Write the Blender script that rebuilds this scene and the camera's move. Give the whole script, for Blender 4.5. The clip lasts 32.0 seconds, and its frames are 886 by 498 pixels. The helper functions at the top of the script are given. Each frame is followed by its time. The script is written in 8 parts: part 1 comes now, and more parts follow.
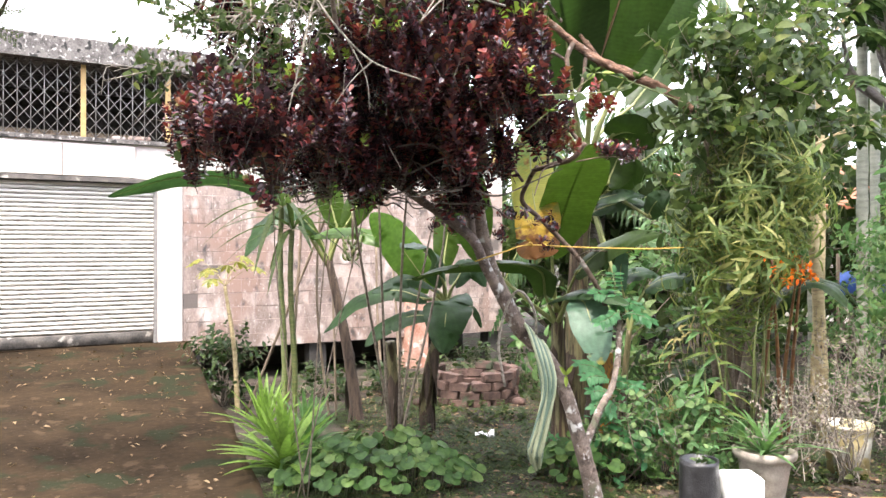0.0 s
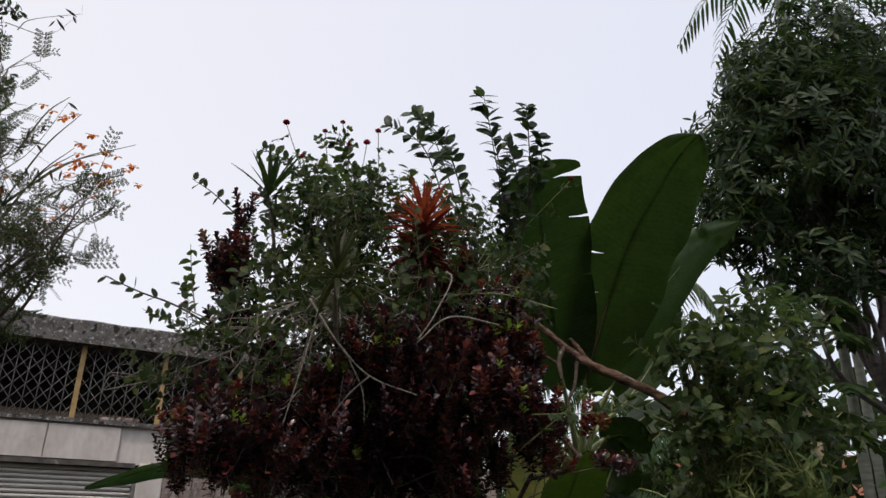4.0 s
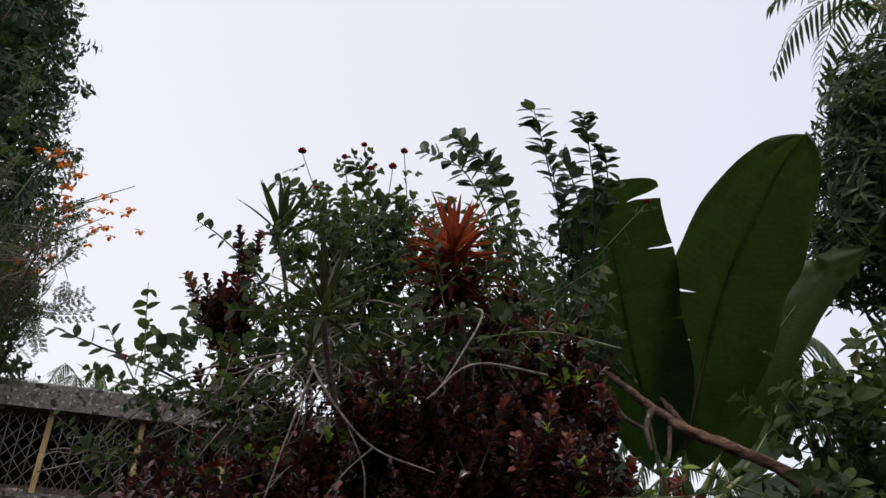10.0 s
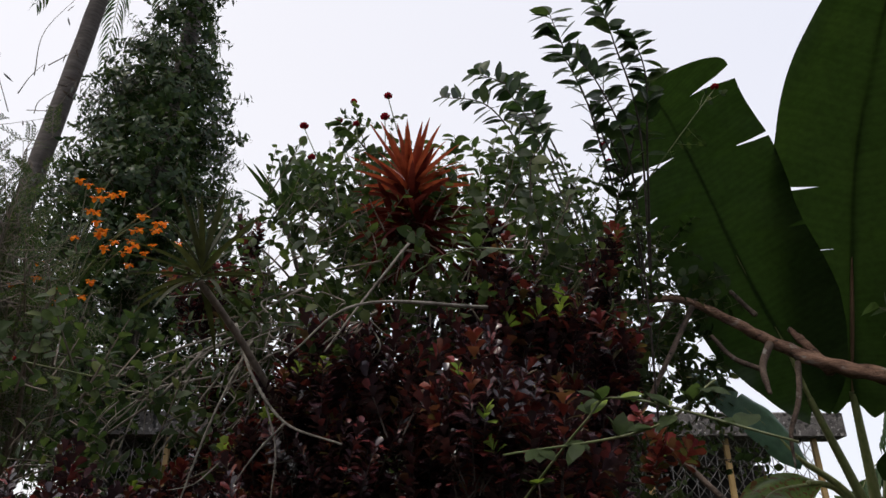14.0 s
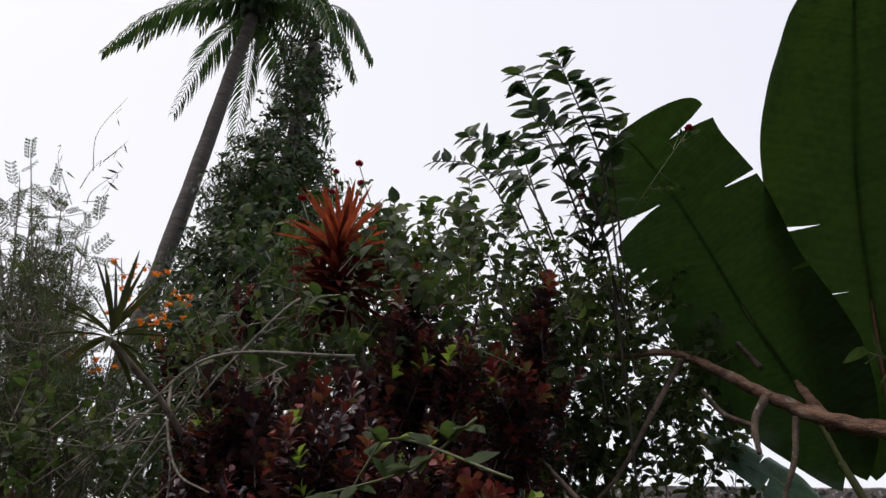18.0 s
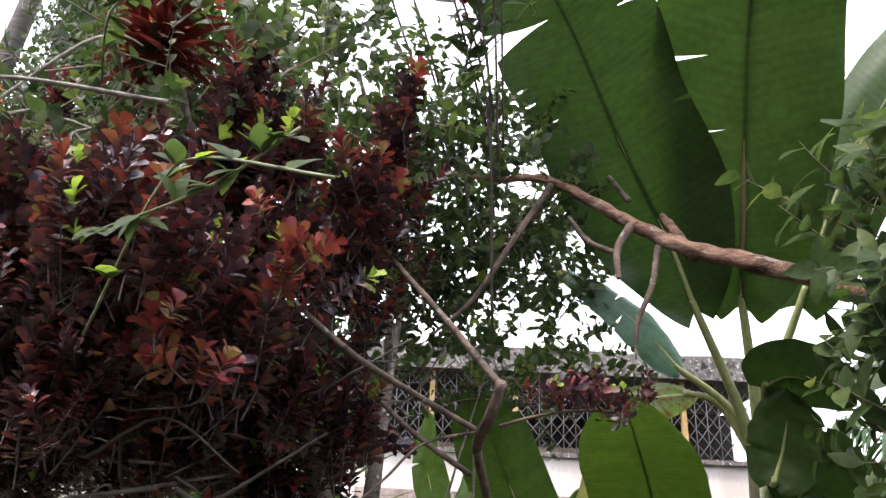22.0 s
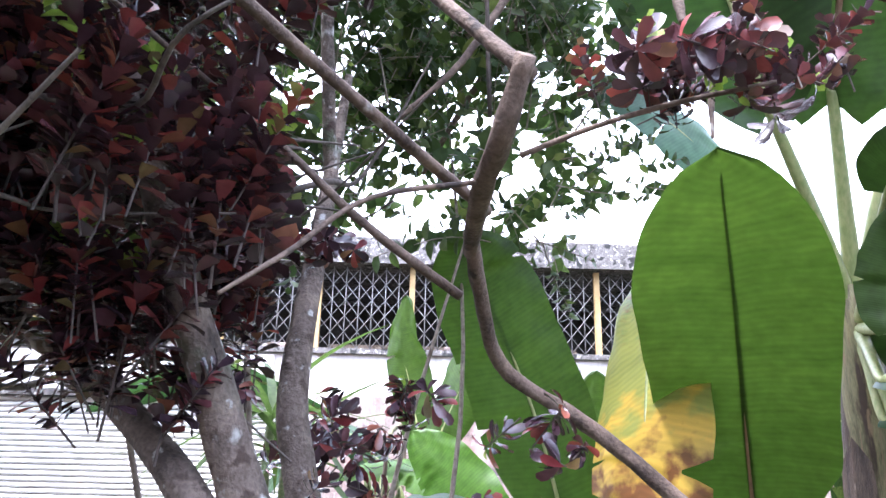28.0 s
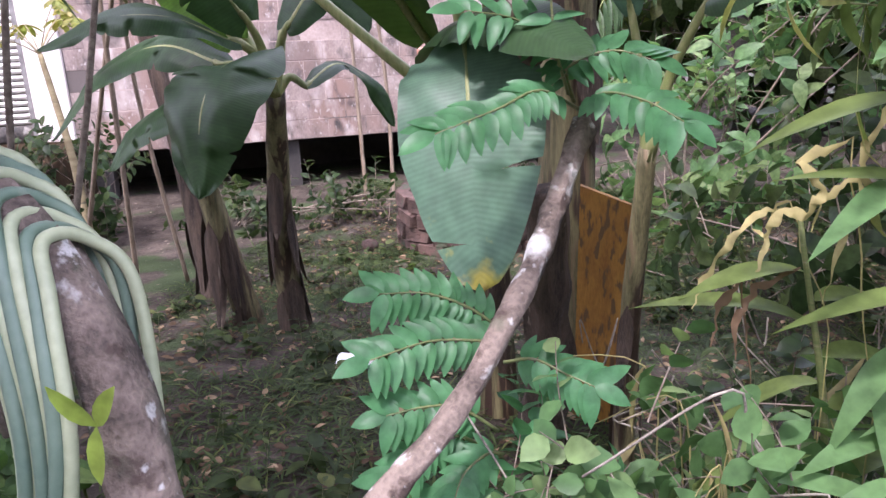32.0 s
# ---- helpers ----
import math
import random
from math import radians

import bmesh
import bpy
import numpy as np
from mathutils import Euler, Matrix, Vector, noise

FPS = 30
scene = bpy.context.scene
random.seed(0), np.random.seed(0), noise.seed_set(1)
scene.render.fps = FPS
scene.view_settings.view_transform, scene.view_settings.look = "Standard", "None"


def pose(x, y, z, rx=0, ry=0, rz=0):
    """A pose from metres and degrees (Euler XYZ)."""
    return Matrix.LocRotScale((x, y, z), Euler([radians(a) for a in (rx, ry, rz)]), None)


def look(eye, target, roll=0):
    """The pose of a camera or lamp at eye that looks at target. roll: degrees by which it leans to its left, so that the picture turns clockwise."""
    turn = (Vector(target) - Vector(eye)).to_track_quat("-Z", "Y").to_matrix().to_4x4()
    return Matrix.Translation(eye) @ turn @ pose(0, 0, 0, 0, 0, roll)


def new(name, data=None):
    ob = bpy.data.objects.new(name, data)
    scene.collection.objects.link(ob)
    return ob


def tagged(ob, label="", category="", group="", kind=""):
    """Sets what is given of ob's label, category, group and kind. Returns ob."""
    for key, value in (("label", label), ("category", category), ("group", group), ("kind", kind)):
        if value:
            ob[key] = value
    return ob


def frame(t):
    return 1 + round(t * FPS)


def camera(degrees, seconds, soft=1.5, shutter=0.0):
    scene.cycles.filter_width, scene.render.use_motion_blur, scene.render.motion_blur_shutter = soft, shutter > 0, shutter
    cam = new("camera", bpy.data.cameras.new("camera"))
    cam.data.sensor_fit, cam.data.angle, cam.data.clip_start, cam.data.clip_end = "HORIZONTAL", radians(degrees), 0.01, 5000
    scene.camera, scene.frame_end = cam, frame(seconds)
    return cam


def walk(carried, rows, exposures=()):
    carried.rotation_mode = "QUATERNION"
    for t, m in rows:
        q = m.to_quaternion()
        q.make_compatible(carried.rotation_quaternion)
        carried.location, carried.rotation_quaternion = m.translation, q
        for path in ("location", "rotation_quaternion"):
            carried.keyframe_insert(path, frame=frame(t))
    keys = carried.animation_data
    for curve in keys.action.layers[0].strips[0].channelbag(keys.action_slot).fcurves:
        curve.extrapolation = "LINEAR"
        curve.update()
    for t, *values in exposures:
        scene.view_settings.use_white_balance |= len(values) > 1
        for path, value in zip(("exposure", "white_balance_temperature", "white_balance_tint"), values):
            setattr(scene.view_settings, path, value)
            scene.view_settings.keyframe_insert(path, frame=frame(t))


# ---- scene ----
cam = camera(62.9, 32.0)
PATH = [
    (0.0, pose(0.000, 0.000, 1.575, 90.00, -0.00, 0.00)),
    (0.5, pose(0.005, -0.020, 1.600, 93.60, -0.00, -0.50)),
    (1.0, pose(-0.005, -0.049, 1.630, 97.70, -0.20, 0.30)),
    (1.5, pose(-0.010, -0.049, 1.655, 101.70, -0.60, -0.40)),
    (2.0, pose(-0.015, -0.069, 1.679, 105.80, -0.80, -1.20)),
    (2.5, pose(-0.015, -0.064, 1.699, 109.00, -0.90, 0.70)),
    (3.0, pose(-0.020, -0.074, 1.724, 111.80, -1.50, 0.80)),
    (3.5, pose(-0.015, -0.074, 1.749, 111.50, -1.30, -0.30)),
    (5.5, pose(0.020, -0.079, 1.838, 110.60, -1.10, -1.20)),
    (6.0, pose(0.045, -0.074, 1.887, 109.80, -2.50, -3.00)),
    (6.5, pose(0.064, -0.094, 1.912, 109.90, -0.60, 0.20)),
    (7.0, pose(0.064, -0.109, 1.917, 110.40, -0.60, 1.40)),
    (7.5, pose(0.069, -0.064, 1.912, 110.40, -0.70, 2.20)),
    (8.0, pose(0.015, 0.104, 1.936, 113.30, -0.40, 4.80)),
    (8.5, pose(-0.025, 0.282, 1.951, 113.30, 0.70, 1.50)),
    (9.0, pose(0.025, 0.440, 1.946, 116.40, 0.30, 3.60)),
    (9.5, pose(0.183, 0.648, 1.956, 115.90, -0.30, 3.30)),
    (10.0, pose(0.262, 0.791, 1.927, 116.70, -1.80, 7.10)),
    (10.5, pose(0.371, 0.964, 1.961, 116.90, -2.50, 6.40)),
    (11.0, pose(0.564, 1.103, 1.946, 116.40, -5.10, 16.40)),
    (11.5, pose(0.658, 1.246, 1.946, 117.40, -1.50, 16.50)),
    (12.0, pose(0.702, 1.409, 1.936, 120.20, -0.80, 15.40)),
    (12.5, pose(0.771, 1.553, 1.936, 118.40, -0.50, 15.40)),
    (13.0, pose(0.930, 1.671, 1.941, 118.90, -2.70, 21.20)),
    (13.5, pose(1.058, 1.706, 1.936, 117.60, -0.50, 28.10)),
    (14.0, pose(1.137, 1.666, 1.941, 116.50, -0.00, 28.30)),
    (14.5, pose(1.291, 1.642, 1.936, 120.20, -1.50, 29.10)),
    (16.5, pose(1.765, 2.057, 1.897, 118.90, -4.50, 35.70)),
    (17.0, pose(1.820, 2.102, 1.887, 119.00, -5.00, 40.30)),
    (17.5, pose(1.820, 2.126, 1.892, 121.20, -4.00, 39.10)),
    (18.0, pose(1.835, 2.136, 1.882, 122.00, -3.30, 39.50)),
    (18.5, pose(1.840, 2.161, 1.882, 120.10, -2.60, 37.40)),
    (19.0, pose(1.844, 2.171, 1.882, 119.60, -2.30, 35.40)),
    (19.5, pose(1.854, 2.171, 1.882, 120.00, -2.20, 35.60)),
    (20.0, pose(1.859, 2.176, 1.882, 119.40, -2.30, 35.40)),
    (20.5, pose(1.840, 2.186, 1.882, 119.30, -2.60, 35.00)),
    (21.0, pose(1.770, 2.205, 1.843, 117.20, -1.60, 30.90)),
    (21.5, pose(1.691, 2.299, 1.793, 116.00, -2.60, 28.50)),
    (22.0, pose(1.637, 2.552, 1.758, 113.30, -2.70, 28.80)),
    (22.5, pose(1.543, 2.779, 1.719, 110.50, -2.90, 27.00)),
    (23.0, pose(1.429, 2.913, 1.768, 116.70, -1.60, 27.30)),
    (23.5, pose(1.439, 2.967, 1.783, 122.00, -2.40, 33.60)),
    (24.0, pose(1.469, 2.967, 1.783, 124.00, -3.10, 37.40)),
    (24.5, pose(1.464, 2.952, 1.783, 125.80, -3.90, 36.30)),
    (25.0, pose(1.424, 2.957, 1.758, 120.60, -2.90, 36.30)),
    (25.5, pose(1.325, 2.992, 1.739, 117.70, -2.10, 32.70)),
    (27.5, pose(1.174, 3.457, 1.717, 111.66, -1.68, 31.50)),
    (28.0, pose(1.132, 3.525, 1.680, 107.72, -1.27, 27.79)),
    (28.5, pose(1.146, 3.600, 1.638, 104.02, -0.37, 26.32)),
    (29.0, pose(1.159, 3.667, 1.599, 100.64, 2.32, 22.54)),
    (29.5, pose(1.189, 3.711, 1.541, 96.81, 2.14, 19.46)),
    (30.0, pose(1.243, 3.764, 1.480, 92.43, 2.93, 15.25)),
    (30.5, pose(1.306, 3.802, 1.428, 88.43, 2.40, 10.76)),
    (31.0, pose(1.349, 3.826, 1.377, 83.20, 2.23, 9.53)),
    (31.5, pose(1.367, 3.846, 1.322, 78.61, 3.07, 10.70)),
    (32.0, pose(1.350, 3.857, 1.231, 73.02, 1.91, 12.61)),
]
EXPOSURES = [
    (0.0, 2.72, 6500, 12), (1.0, 2.55, 6050, 14), (1.5, 2.12, 6150, 13), (2.0, 1.62, 6100, 13), (2.5, 0.8, 6350, 11), (3.0, 0.1, 6450, 11), (3.5, -0.05, 6500, 11), (5.5, -0.13, 6500, 11),
    (12.0, -0.03, 6500, 11), (20.5, 0.03, 6500, 11), (21.0, 0.35, 6450, 11), (21.5, 1.0, 6400, 12), (22.0, 2.0, 6350, 14), (22.5, 3.05, 6250, 16), (23.0, 3.65, 5700, 17), (23.5, 3.6, 5350, 19),
    (24.0, 3.5, 4850, 24), (24.5, 3.0, 5250, 21), (25.0, 2.3, 5550, 20), (25.5, 2.45, 5600, 19), (27.5, 3.25, 5350, 17), (28.2, 3.15, 5600, 17), (29.0, 2.8, 6500, 14), (30.0, 2.3, 7000, 14), (31.0, 2.34, 5750, 21), (32.0, 2.36, 5850, 28),
]
walk(cam, PATH, EXPOSURES)

# ---------- world, sun ----------
world = bpy.data.worlds.new("sky")
scene.world = world
world.use_nodes = True
wn, wl = world.node_tree.nodes, world.node_tree.links
wn.clear()
w_out = wn.new("ShaderNodeOutputWorld")
w_sky = wn.new("ShaderNodeTexSky")
w_sky.sky_type, w_sky.sun_disc = "NISHITA", False
w_sky.sun_elevation, w_sky.sun_rotation = radians(62), radians(197)
w_sky.air_density, w_sky.dust_density = 1.0, 4.0
w_b1, w_b2, w_add = wn.new("ShaderNodeBackground"), wn.new("ShaderNodeBackground"), wn.new("ShaderNodeAddShader")
w_b1.inputs[1].default_value = 0.05
# the bright cloud layer, a little brighter towards the hazy sun
w_b2.inputs[0].default_value = (1.0, 0.97, 0.985, 1)
w_b2.inputs[1].default_value = 0.84
wl.new(w_sky.outputs[0], w_b1.inputs[0])
wl.new(w_b1.outputs[0], w_add.inputs[0])
wl.new(w_b2.outputs[0], w_add.inputs[1])
w_co, w_sep, w_map, w_mix = wn.new("ShaderNodeTexCoord"), wn.new("ShaderNodeSeparateXYZ"), wn.new("ShaderNodeMapRange"), wn.new("ShaderNodeMix")
w_map.inputs[1].default_value, w_map.inputs[2].default_value = -0.7, 0.6
w_mix.data_type = "RGBA"
w_mix.inputs[6].default_value, w_mix.inputs[7].default_value = (1.03, 1.0, 1.0, 1), (0.86, 0.88, 0.98, 1)
wl.new(w_co.outputs["Generated"], w_sep.inputs[0])
wl.new(w_sep.outputs[0], w_map.inputs[0])
wl.new(w_map.outputs[0], w_mix.inputs[0])
wl.new(w_mix.outputs[2], w_b2.inputs[0])
wl.new(w_add.outputs[0], w_out.inputs[0])
sun = new("sun", bpy.data.lights.new("sun", "SUN"))
sun.data.energy, sun.data.angle, sun.data.color = 1.25, radians(5), (1.0, 0.94, 0.85)
sun.matrix_world = look((-1.5, -4.9, 9.6), (0, 0, 0))


# ---------- mesh tools ----------
ORIGIN = {}
RNG = np.random.default_rng(7)


class Geo:
    """Vertices, faces, material slots and texture coordinates of one mesh in the making."""

    def __init__(self):
        self.v, self.l, self.s, self.m, self.uv, self.n = [], [], [], [], [], 0

    def add(self, v, faces, mat=0, uv=None, at=None):
        v = np.asarray(v, float).reshape(-1, 3)
        if at is not None:
            a = np.array(at)
            v = v @ a[:3, :3].T + a[:3, 3]
        self.v.append(v)
        self.l.append(np.fromiter((i for f in faces for i in f), int) + self.n)
        self.s.append(np.array([len(f) for f in faces]))
        self.m.append(np.full(len(faces), mat))
        self.uv.append(np.zeros((len(v), 2)) if uv is None else np.asarray(uv, float))
        self.n += len(v)
        return self

    def done(self):
        return tuple(np.concatenate(a) for a in (self.v, self.l, self.s, self.m, self.uv))

    def spread(self, shape, mats):
        """Copies of a done shape at many 4x4 poses."""
        v, l, s, m, uv = shape
        mats = np.asarray(mats, float).reshape(-1, 4, 4)
        k = len(mats)
        if not k:
            return self
        out = np.einsum("kij,nj->kni", mats[:, :3, :3], v) + mats[:, None, :3, 3]
        self.v.append(out.reshape(-1, 3))
        self.l.append((l[None] + (np.arange(k) * len(v))[:, None]).ravel() + self.n)
        self.s.append(np.tile(s, k))
        self.m.append(np.tile(m, k))
        self.uv.append(np.tile(uv, (k, 1)))
        self.n += k * len(v)
        return self


def make(name, geo, mats, parent=None, label="", smooth=True, at=None, kind=""):
    """One mesh object from a Geo in world coordinates, under parent, or with its origin at the point at."""
    v, l, s, m, uv = geo.done()
    o = np.array(at if at is not None else ORIGIN.get(parent.name, (0, 0, 0)) if parent else (0, 0, 0), float)
    me = bpy.data.meshes.new(name)
    me.vertices.add(len(v))
    me.vertices.foreach_set("co", (v - o).ravel())
    me.loops.add(len(l))
    me.loops.foreach_set("vertex_index", l)
    me.polygons.add(len(s))
    me.polygons.foreach_set("loop_start", np.concatenate([[0], np.cumsum(s)[:-1]]))
    me.polygons.foreach_set("material_index", m)
    me.polygons.foreach_set("use_smooth", np.full(len(s), smooth))
    me.uv_layers.new(name="uv").data.foreach_set("uv", uv[l].ravel())
    me.update(calc_edges=True)
    for mat in mats if isinstance(mats, (list, tuple)) else [mats]:
        me.materials.append(mat)
    ob = new(name, me)
    ob.parent = parent
    if parent is None:
        ob.location = o
        ORIGIN[ob.name] = o
    else:
        ORIGIN[ob.name] = ORIGIN.get(parent.name, np.zeros(3))
    if label:
        ob["label"] = label
    if kind:
        ob["kind"] = kind
    return ob


def thing(name, at, label, category, group="", kind=""):
    """An empty at the base of a thing, to which its parts belong."""
    ob = new(name)
    ob.location = at
    ob.empty_display_size = 0.1
    ORIGIN[ob.name] = np.array(at, float)
    return tagged(ob, label, category, group, kind)


def unit(v):
    v = np.asarray(v, float)
    return v / (np.linalg.norm(v) + 1e-9)


def spline(points, n):
    """A smooth line of n points through the given ones (any number of columns)."""
    p = np.asarray(points, float)
    p = np.vstack([2 * p[0] - p[1], p, 2 * p[-1] - p[-2]])
    out = []
    for t in np.linspace(0, len(p) - 3 - 1e-6, n):
        i = int(t)
        f = t - i
        a, b, c, d = p[i : i + 4]
        out.append(0.5 * (2 * b + (c - a) * f + (2 * a - 5 * b + 4 * c - d) * f * f + (3 * b - a - 3 * c + d) * f ** 3))
    return np.array(out)


def tube(geo, points, radii, sides=8, n=0, knob=0.0, mat=0, cap=True):
    """A round limb along points with a radius at each; knob makes it lumpy."""
    r = np.broadcast_to(np.asarray(radii, float), (len(points),))
    p = np.c_[np.asarray(points, float), r]
    p = spline(p, n or 4 * len(p)) if len(p) > 2 or n else p
    line, r = p[:, :3], p[:, 3]
    tang = np.gradient(line, axis=0)
    tang /= np.linalg.norm(tang, axis=1)[:, None] + 1e-9
    side = unit(np.cross(tang[0], (0.3, 0.2, 1) if abs(tang[0][2]) < 0.9 else (1, 0, 0)))
    vs, uv, run = [], [], 0.0
    ang = np.arange(sides) * 2 * np.pi / sides
    seed = RNG.random() * 50
    for i in range(len(line)):
        side = unit(side - tang[i] * (side @ tang[i]))
        up = np.cross(tang[i], side)
        if i:
            run += np.linalg.norm(line[i] - line[i - 1])
        rr = np.full(sides, r[i])
        if knob:
            rr = rr * (1 + knob * np.array([noise.noise(Vector((seed + 2.2 * math.cos(a), 2.2 * math.sin(a), run / (4 * max(r[i], 0.004))))) for a in ang]))
        vs.append(line[i] + rr[:, None] * (np.cos(ang)[:, None] * side + np.sin(ang)[:, None] * up))
        uv.append(np.c_[ang / 6.283, np.full(sides, run)])
    f = [(i * sides + j, i * sides + (j + 1) % sides, (i + 1) * sides + (j + 1) % sides, (i + 1) * sides + j) for i in range(len(line) - 1) for j in range(sides)]
    if cap:
        f += [tuple(range(sides))[::-1], tuple((len(line) - 1) * sides + j for j in range(sides))]
    return geo.add(np.concatenate(vs), f, mat, np.concatenate(uv))


def box(geo, lo, hi, mat=0, at=None, bevel=0.0):
    lo, hi = np.array(lo, float), np.array(hi, float)
    if bevel:
        v, b = [], bevel
        for z, e in ((lo[2], b), (lo[2] + b, 0), (hi[2] - b, 0), (hi[2], b)):
            x0, x1, y0, y1 = lo[0] + e, hi[0] - e, lo[1] + e, hi[1] - e
            v += [(x0 + b, y0, z), (x1 - b, y0, z), (x1, y0 + b, z), (x1, y1 - b, z), (x1 - b, y1, z), (x0 + b, y1, z), (x0, y1 - b, z), (x0, y0 + b, z)]
        f = [tuple(range(8))[::-1], tuple(range(24, 32))]
        f += [(i * 8 + j, i * 8 + (j + 1) % 8, i * 8 + 8 + (j + 1) % 8, i * 8 + 8 + j) for i in range(3) for j in range(8)]
        return geo.add(v, f, mat, None, at)
    v = [(x, y, z) for z in (lo[2], hi[2]) for x, y in ((lo[0], lo[1]), (hi[0], lo[1]), (hi[0], hi[1]), (lo[0], hi[1]))]
    return geo.add(v, [(3, 2, 1, 0), (4, 5, 6, 7), (0, 1, 5, 4), (1, 2, 6, 5), (2, 3, 7, 6), (3, 0, 4, 7)], mat, None, at)


def lathe(geo, profile, at=(0, 0, 0), sides=20, mat=0, wob=0.0):
    """A turned shape from (radius, height) pairs."""
    a = np.arange(sides) * 2 * np.pi / sides
    v = []
    for r, z in profile:
        rr = r * (1 + wob * np.array([noise.noise(Vector((3 * math.cos(x), 3 * math.sin(x), 9 * z))) for x in a]))
        v.append(np.c_[rr * np.cos(a), rr * np.sin(a), np.full(sides, z)] + np.array(at))
    f = [(i * sides + j, i * sides + (j + 1) % sides, (i + 1) * sides + (j + 1) % sides, (i + 1) * sides + j) for i in range(len(profile) - 1) for j in range(sides)]
    return geo.add(np.concatenate(v), f, mat)


def leaf(geo, L, W, n=4, sharp=0.7, fold=0.2, droop=0.25, mat=0, at=None, wave=0.0, neck=0.0):
    """A leaf along +x, with its face to +z: a folded strip of two quads a row. sharp under 1 is widest near the base, over 1 near the tip."""
    v, f, uv = [], [], []
    for i in range(n + 1):
        s = i / n
        if sharp > 1.2:
            s = math.sin(math.pi / 2 * s)
            w = W / 2 * 1.08 * s ** 0.9 * math.sqrt(max(0, 1 - s ** 7)) + 0.0006
        else:
            w = W / 2 * max(math.sin(math.pi * min(1, max(0, (s - neck) / (1 - neck))) ** sharp), 0.0) ** 0.75 + 0.0006
        z = -droop * L * s * s
        k = wave * W * math.sin(7 * s)
        v += [(s * L, w, z + fold * w + k), (s * L, 0, z), (s * L, -w, z + fold * w - k)]
        uv += [(0, s), (0.5, s), (1, s)]
        if i:
            b = 3 * i - 3
            f += [(b, b + 1, b + 4, b + 3), (b + 1, b + 2, b + 5, b + 4)]
    return geo.add(v, f, mat, uv, at)


def mat4(origin, x, z, scale=1.0):
    """A pose with its x axis along x and its z axis near z."""
    x = unit(x)
    y = unit(np.cross(z, x))
    z = np.cross(x, y)
    m = np.eye(4)
    m[:3, 0], m[:3, 1], m[:3, 2], m[:3, 3] = x * scale, y * scale, z * scale, origin
    return m


def rand_in(lobes, count, rng, shell=0.55):
    """Random points in ellipsoids (centre, radii), denser towards their skin, and the way out at each."""
    vol = np.array([l[3] * l[4] * l[5] for l in lobes]) ** 0.75
    pick = rng.choice(len(lobes), count, p=vol / vol.sum())
    d = rng.normal(size=(count, 3))
    d /= np.linalg.norm(d, axis=1)[:, None]
    r = shell + (1 - shell) * rng.random(count) ** 0.6
    lob = np.array(lobes, float)[pick]
    lump = np.array([1 + 0.22 * noise.noise(Vector((a * 2.3 + b, c * 2.3, e * 2.3))) for (a, c, e), b in zip(d, pick)])
    return lob[:, :3] + d * lob[:, 3:] * (r * lump)[:, None], d / lob[:, 3:] * lob[:, 3:].min(1)[:, None]


def scatter(lobes, count, rng, up=0.5, jitter=0.5, size=(0.7, 1.2), shell=0.55):
    """Poses whose +z (a sprig's stem) points out and up."""
    p, d = rand_in(lobes, count, rng, shell)
    out = []
    for a, b in zip(p, d):
        axis = unit(unit(b) * (1 - up) + np.array((0, 0, up)) + rng.normal(size=3) * jitter * 0.5)
        side = unit(np.cross(axis, rng.normal(size=3)))
        m = np.eye(4)
        s = rng.uniform(*size)
        m[:3, 0], m[:3, 1], m[:3, 2], m[:3, 3] = side * s, np.cross(axis, side) * s, axis * s, a
        out.append(m)
    return np.array(out)


# ---------- sprigs: a twig with its leaves, stem along +z ----------
def rosette(rng, count=16, L=0.05, W=0.028, height=0.16, sharp=1.5, tip=0, tip_mat=1, open_=75, twig=0.0025, rise=0.35, twig_mat=3, droop=0.15, rows=4):
    g = Geo()
    tube(g, [(0, 0, -0.05), (0.004, 0, height)], [twig, twig * 0.6], 4, mat=twig_mat, cap=False)
    for i in range(count):
        s = i / count
        a = i * 2.4 + rng.normal() * 0.3
        e = radians(90 - open_ * (1 - s ** 2 * (1 - rise)) + rng.normal() * 9)
        d = np.array((math.cos(a) * math.cos(e), math.sin(a) * math.cos(e), math.sin(e)))
        k = (0.75 + 0.35 * math.sin(math.pi * (0.2 + 0.7 * s))) * rng.uniform(0.8, 1.15)
        up = np.array((-math.cos(a) * math.sin(e), -math.sin(a) * math.sin(e), math.cos(e)))
        leaf(g, L * k, W * k, rows, sharp, 0.25, droop + rng.normal() * 0.12, tip_mat if i >= count - tip else 0, mat4((0, 0, height * s), d, up + rng.normal(size=3) * 0.15))
    return g.done()


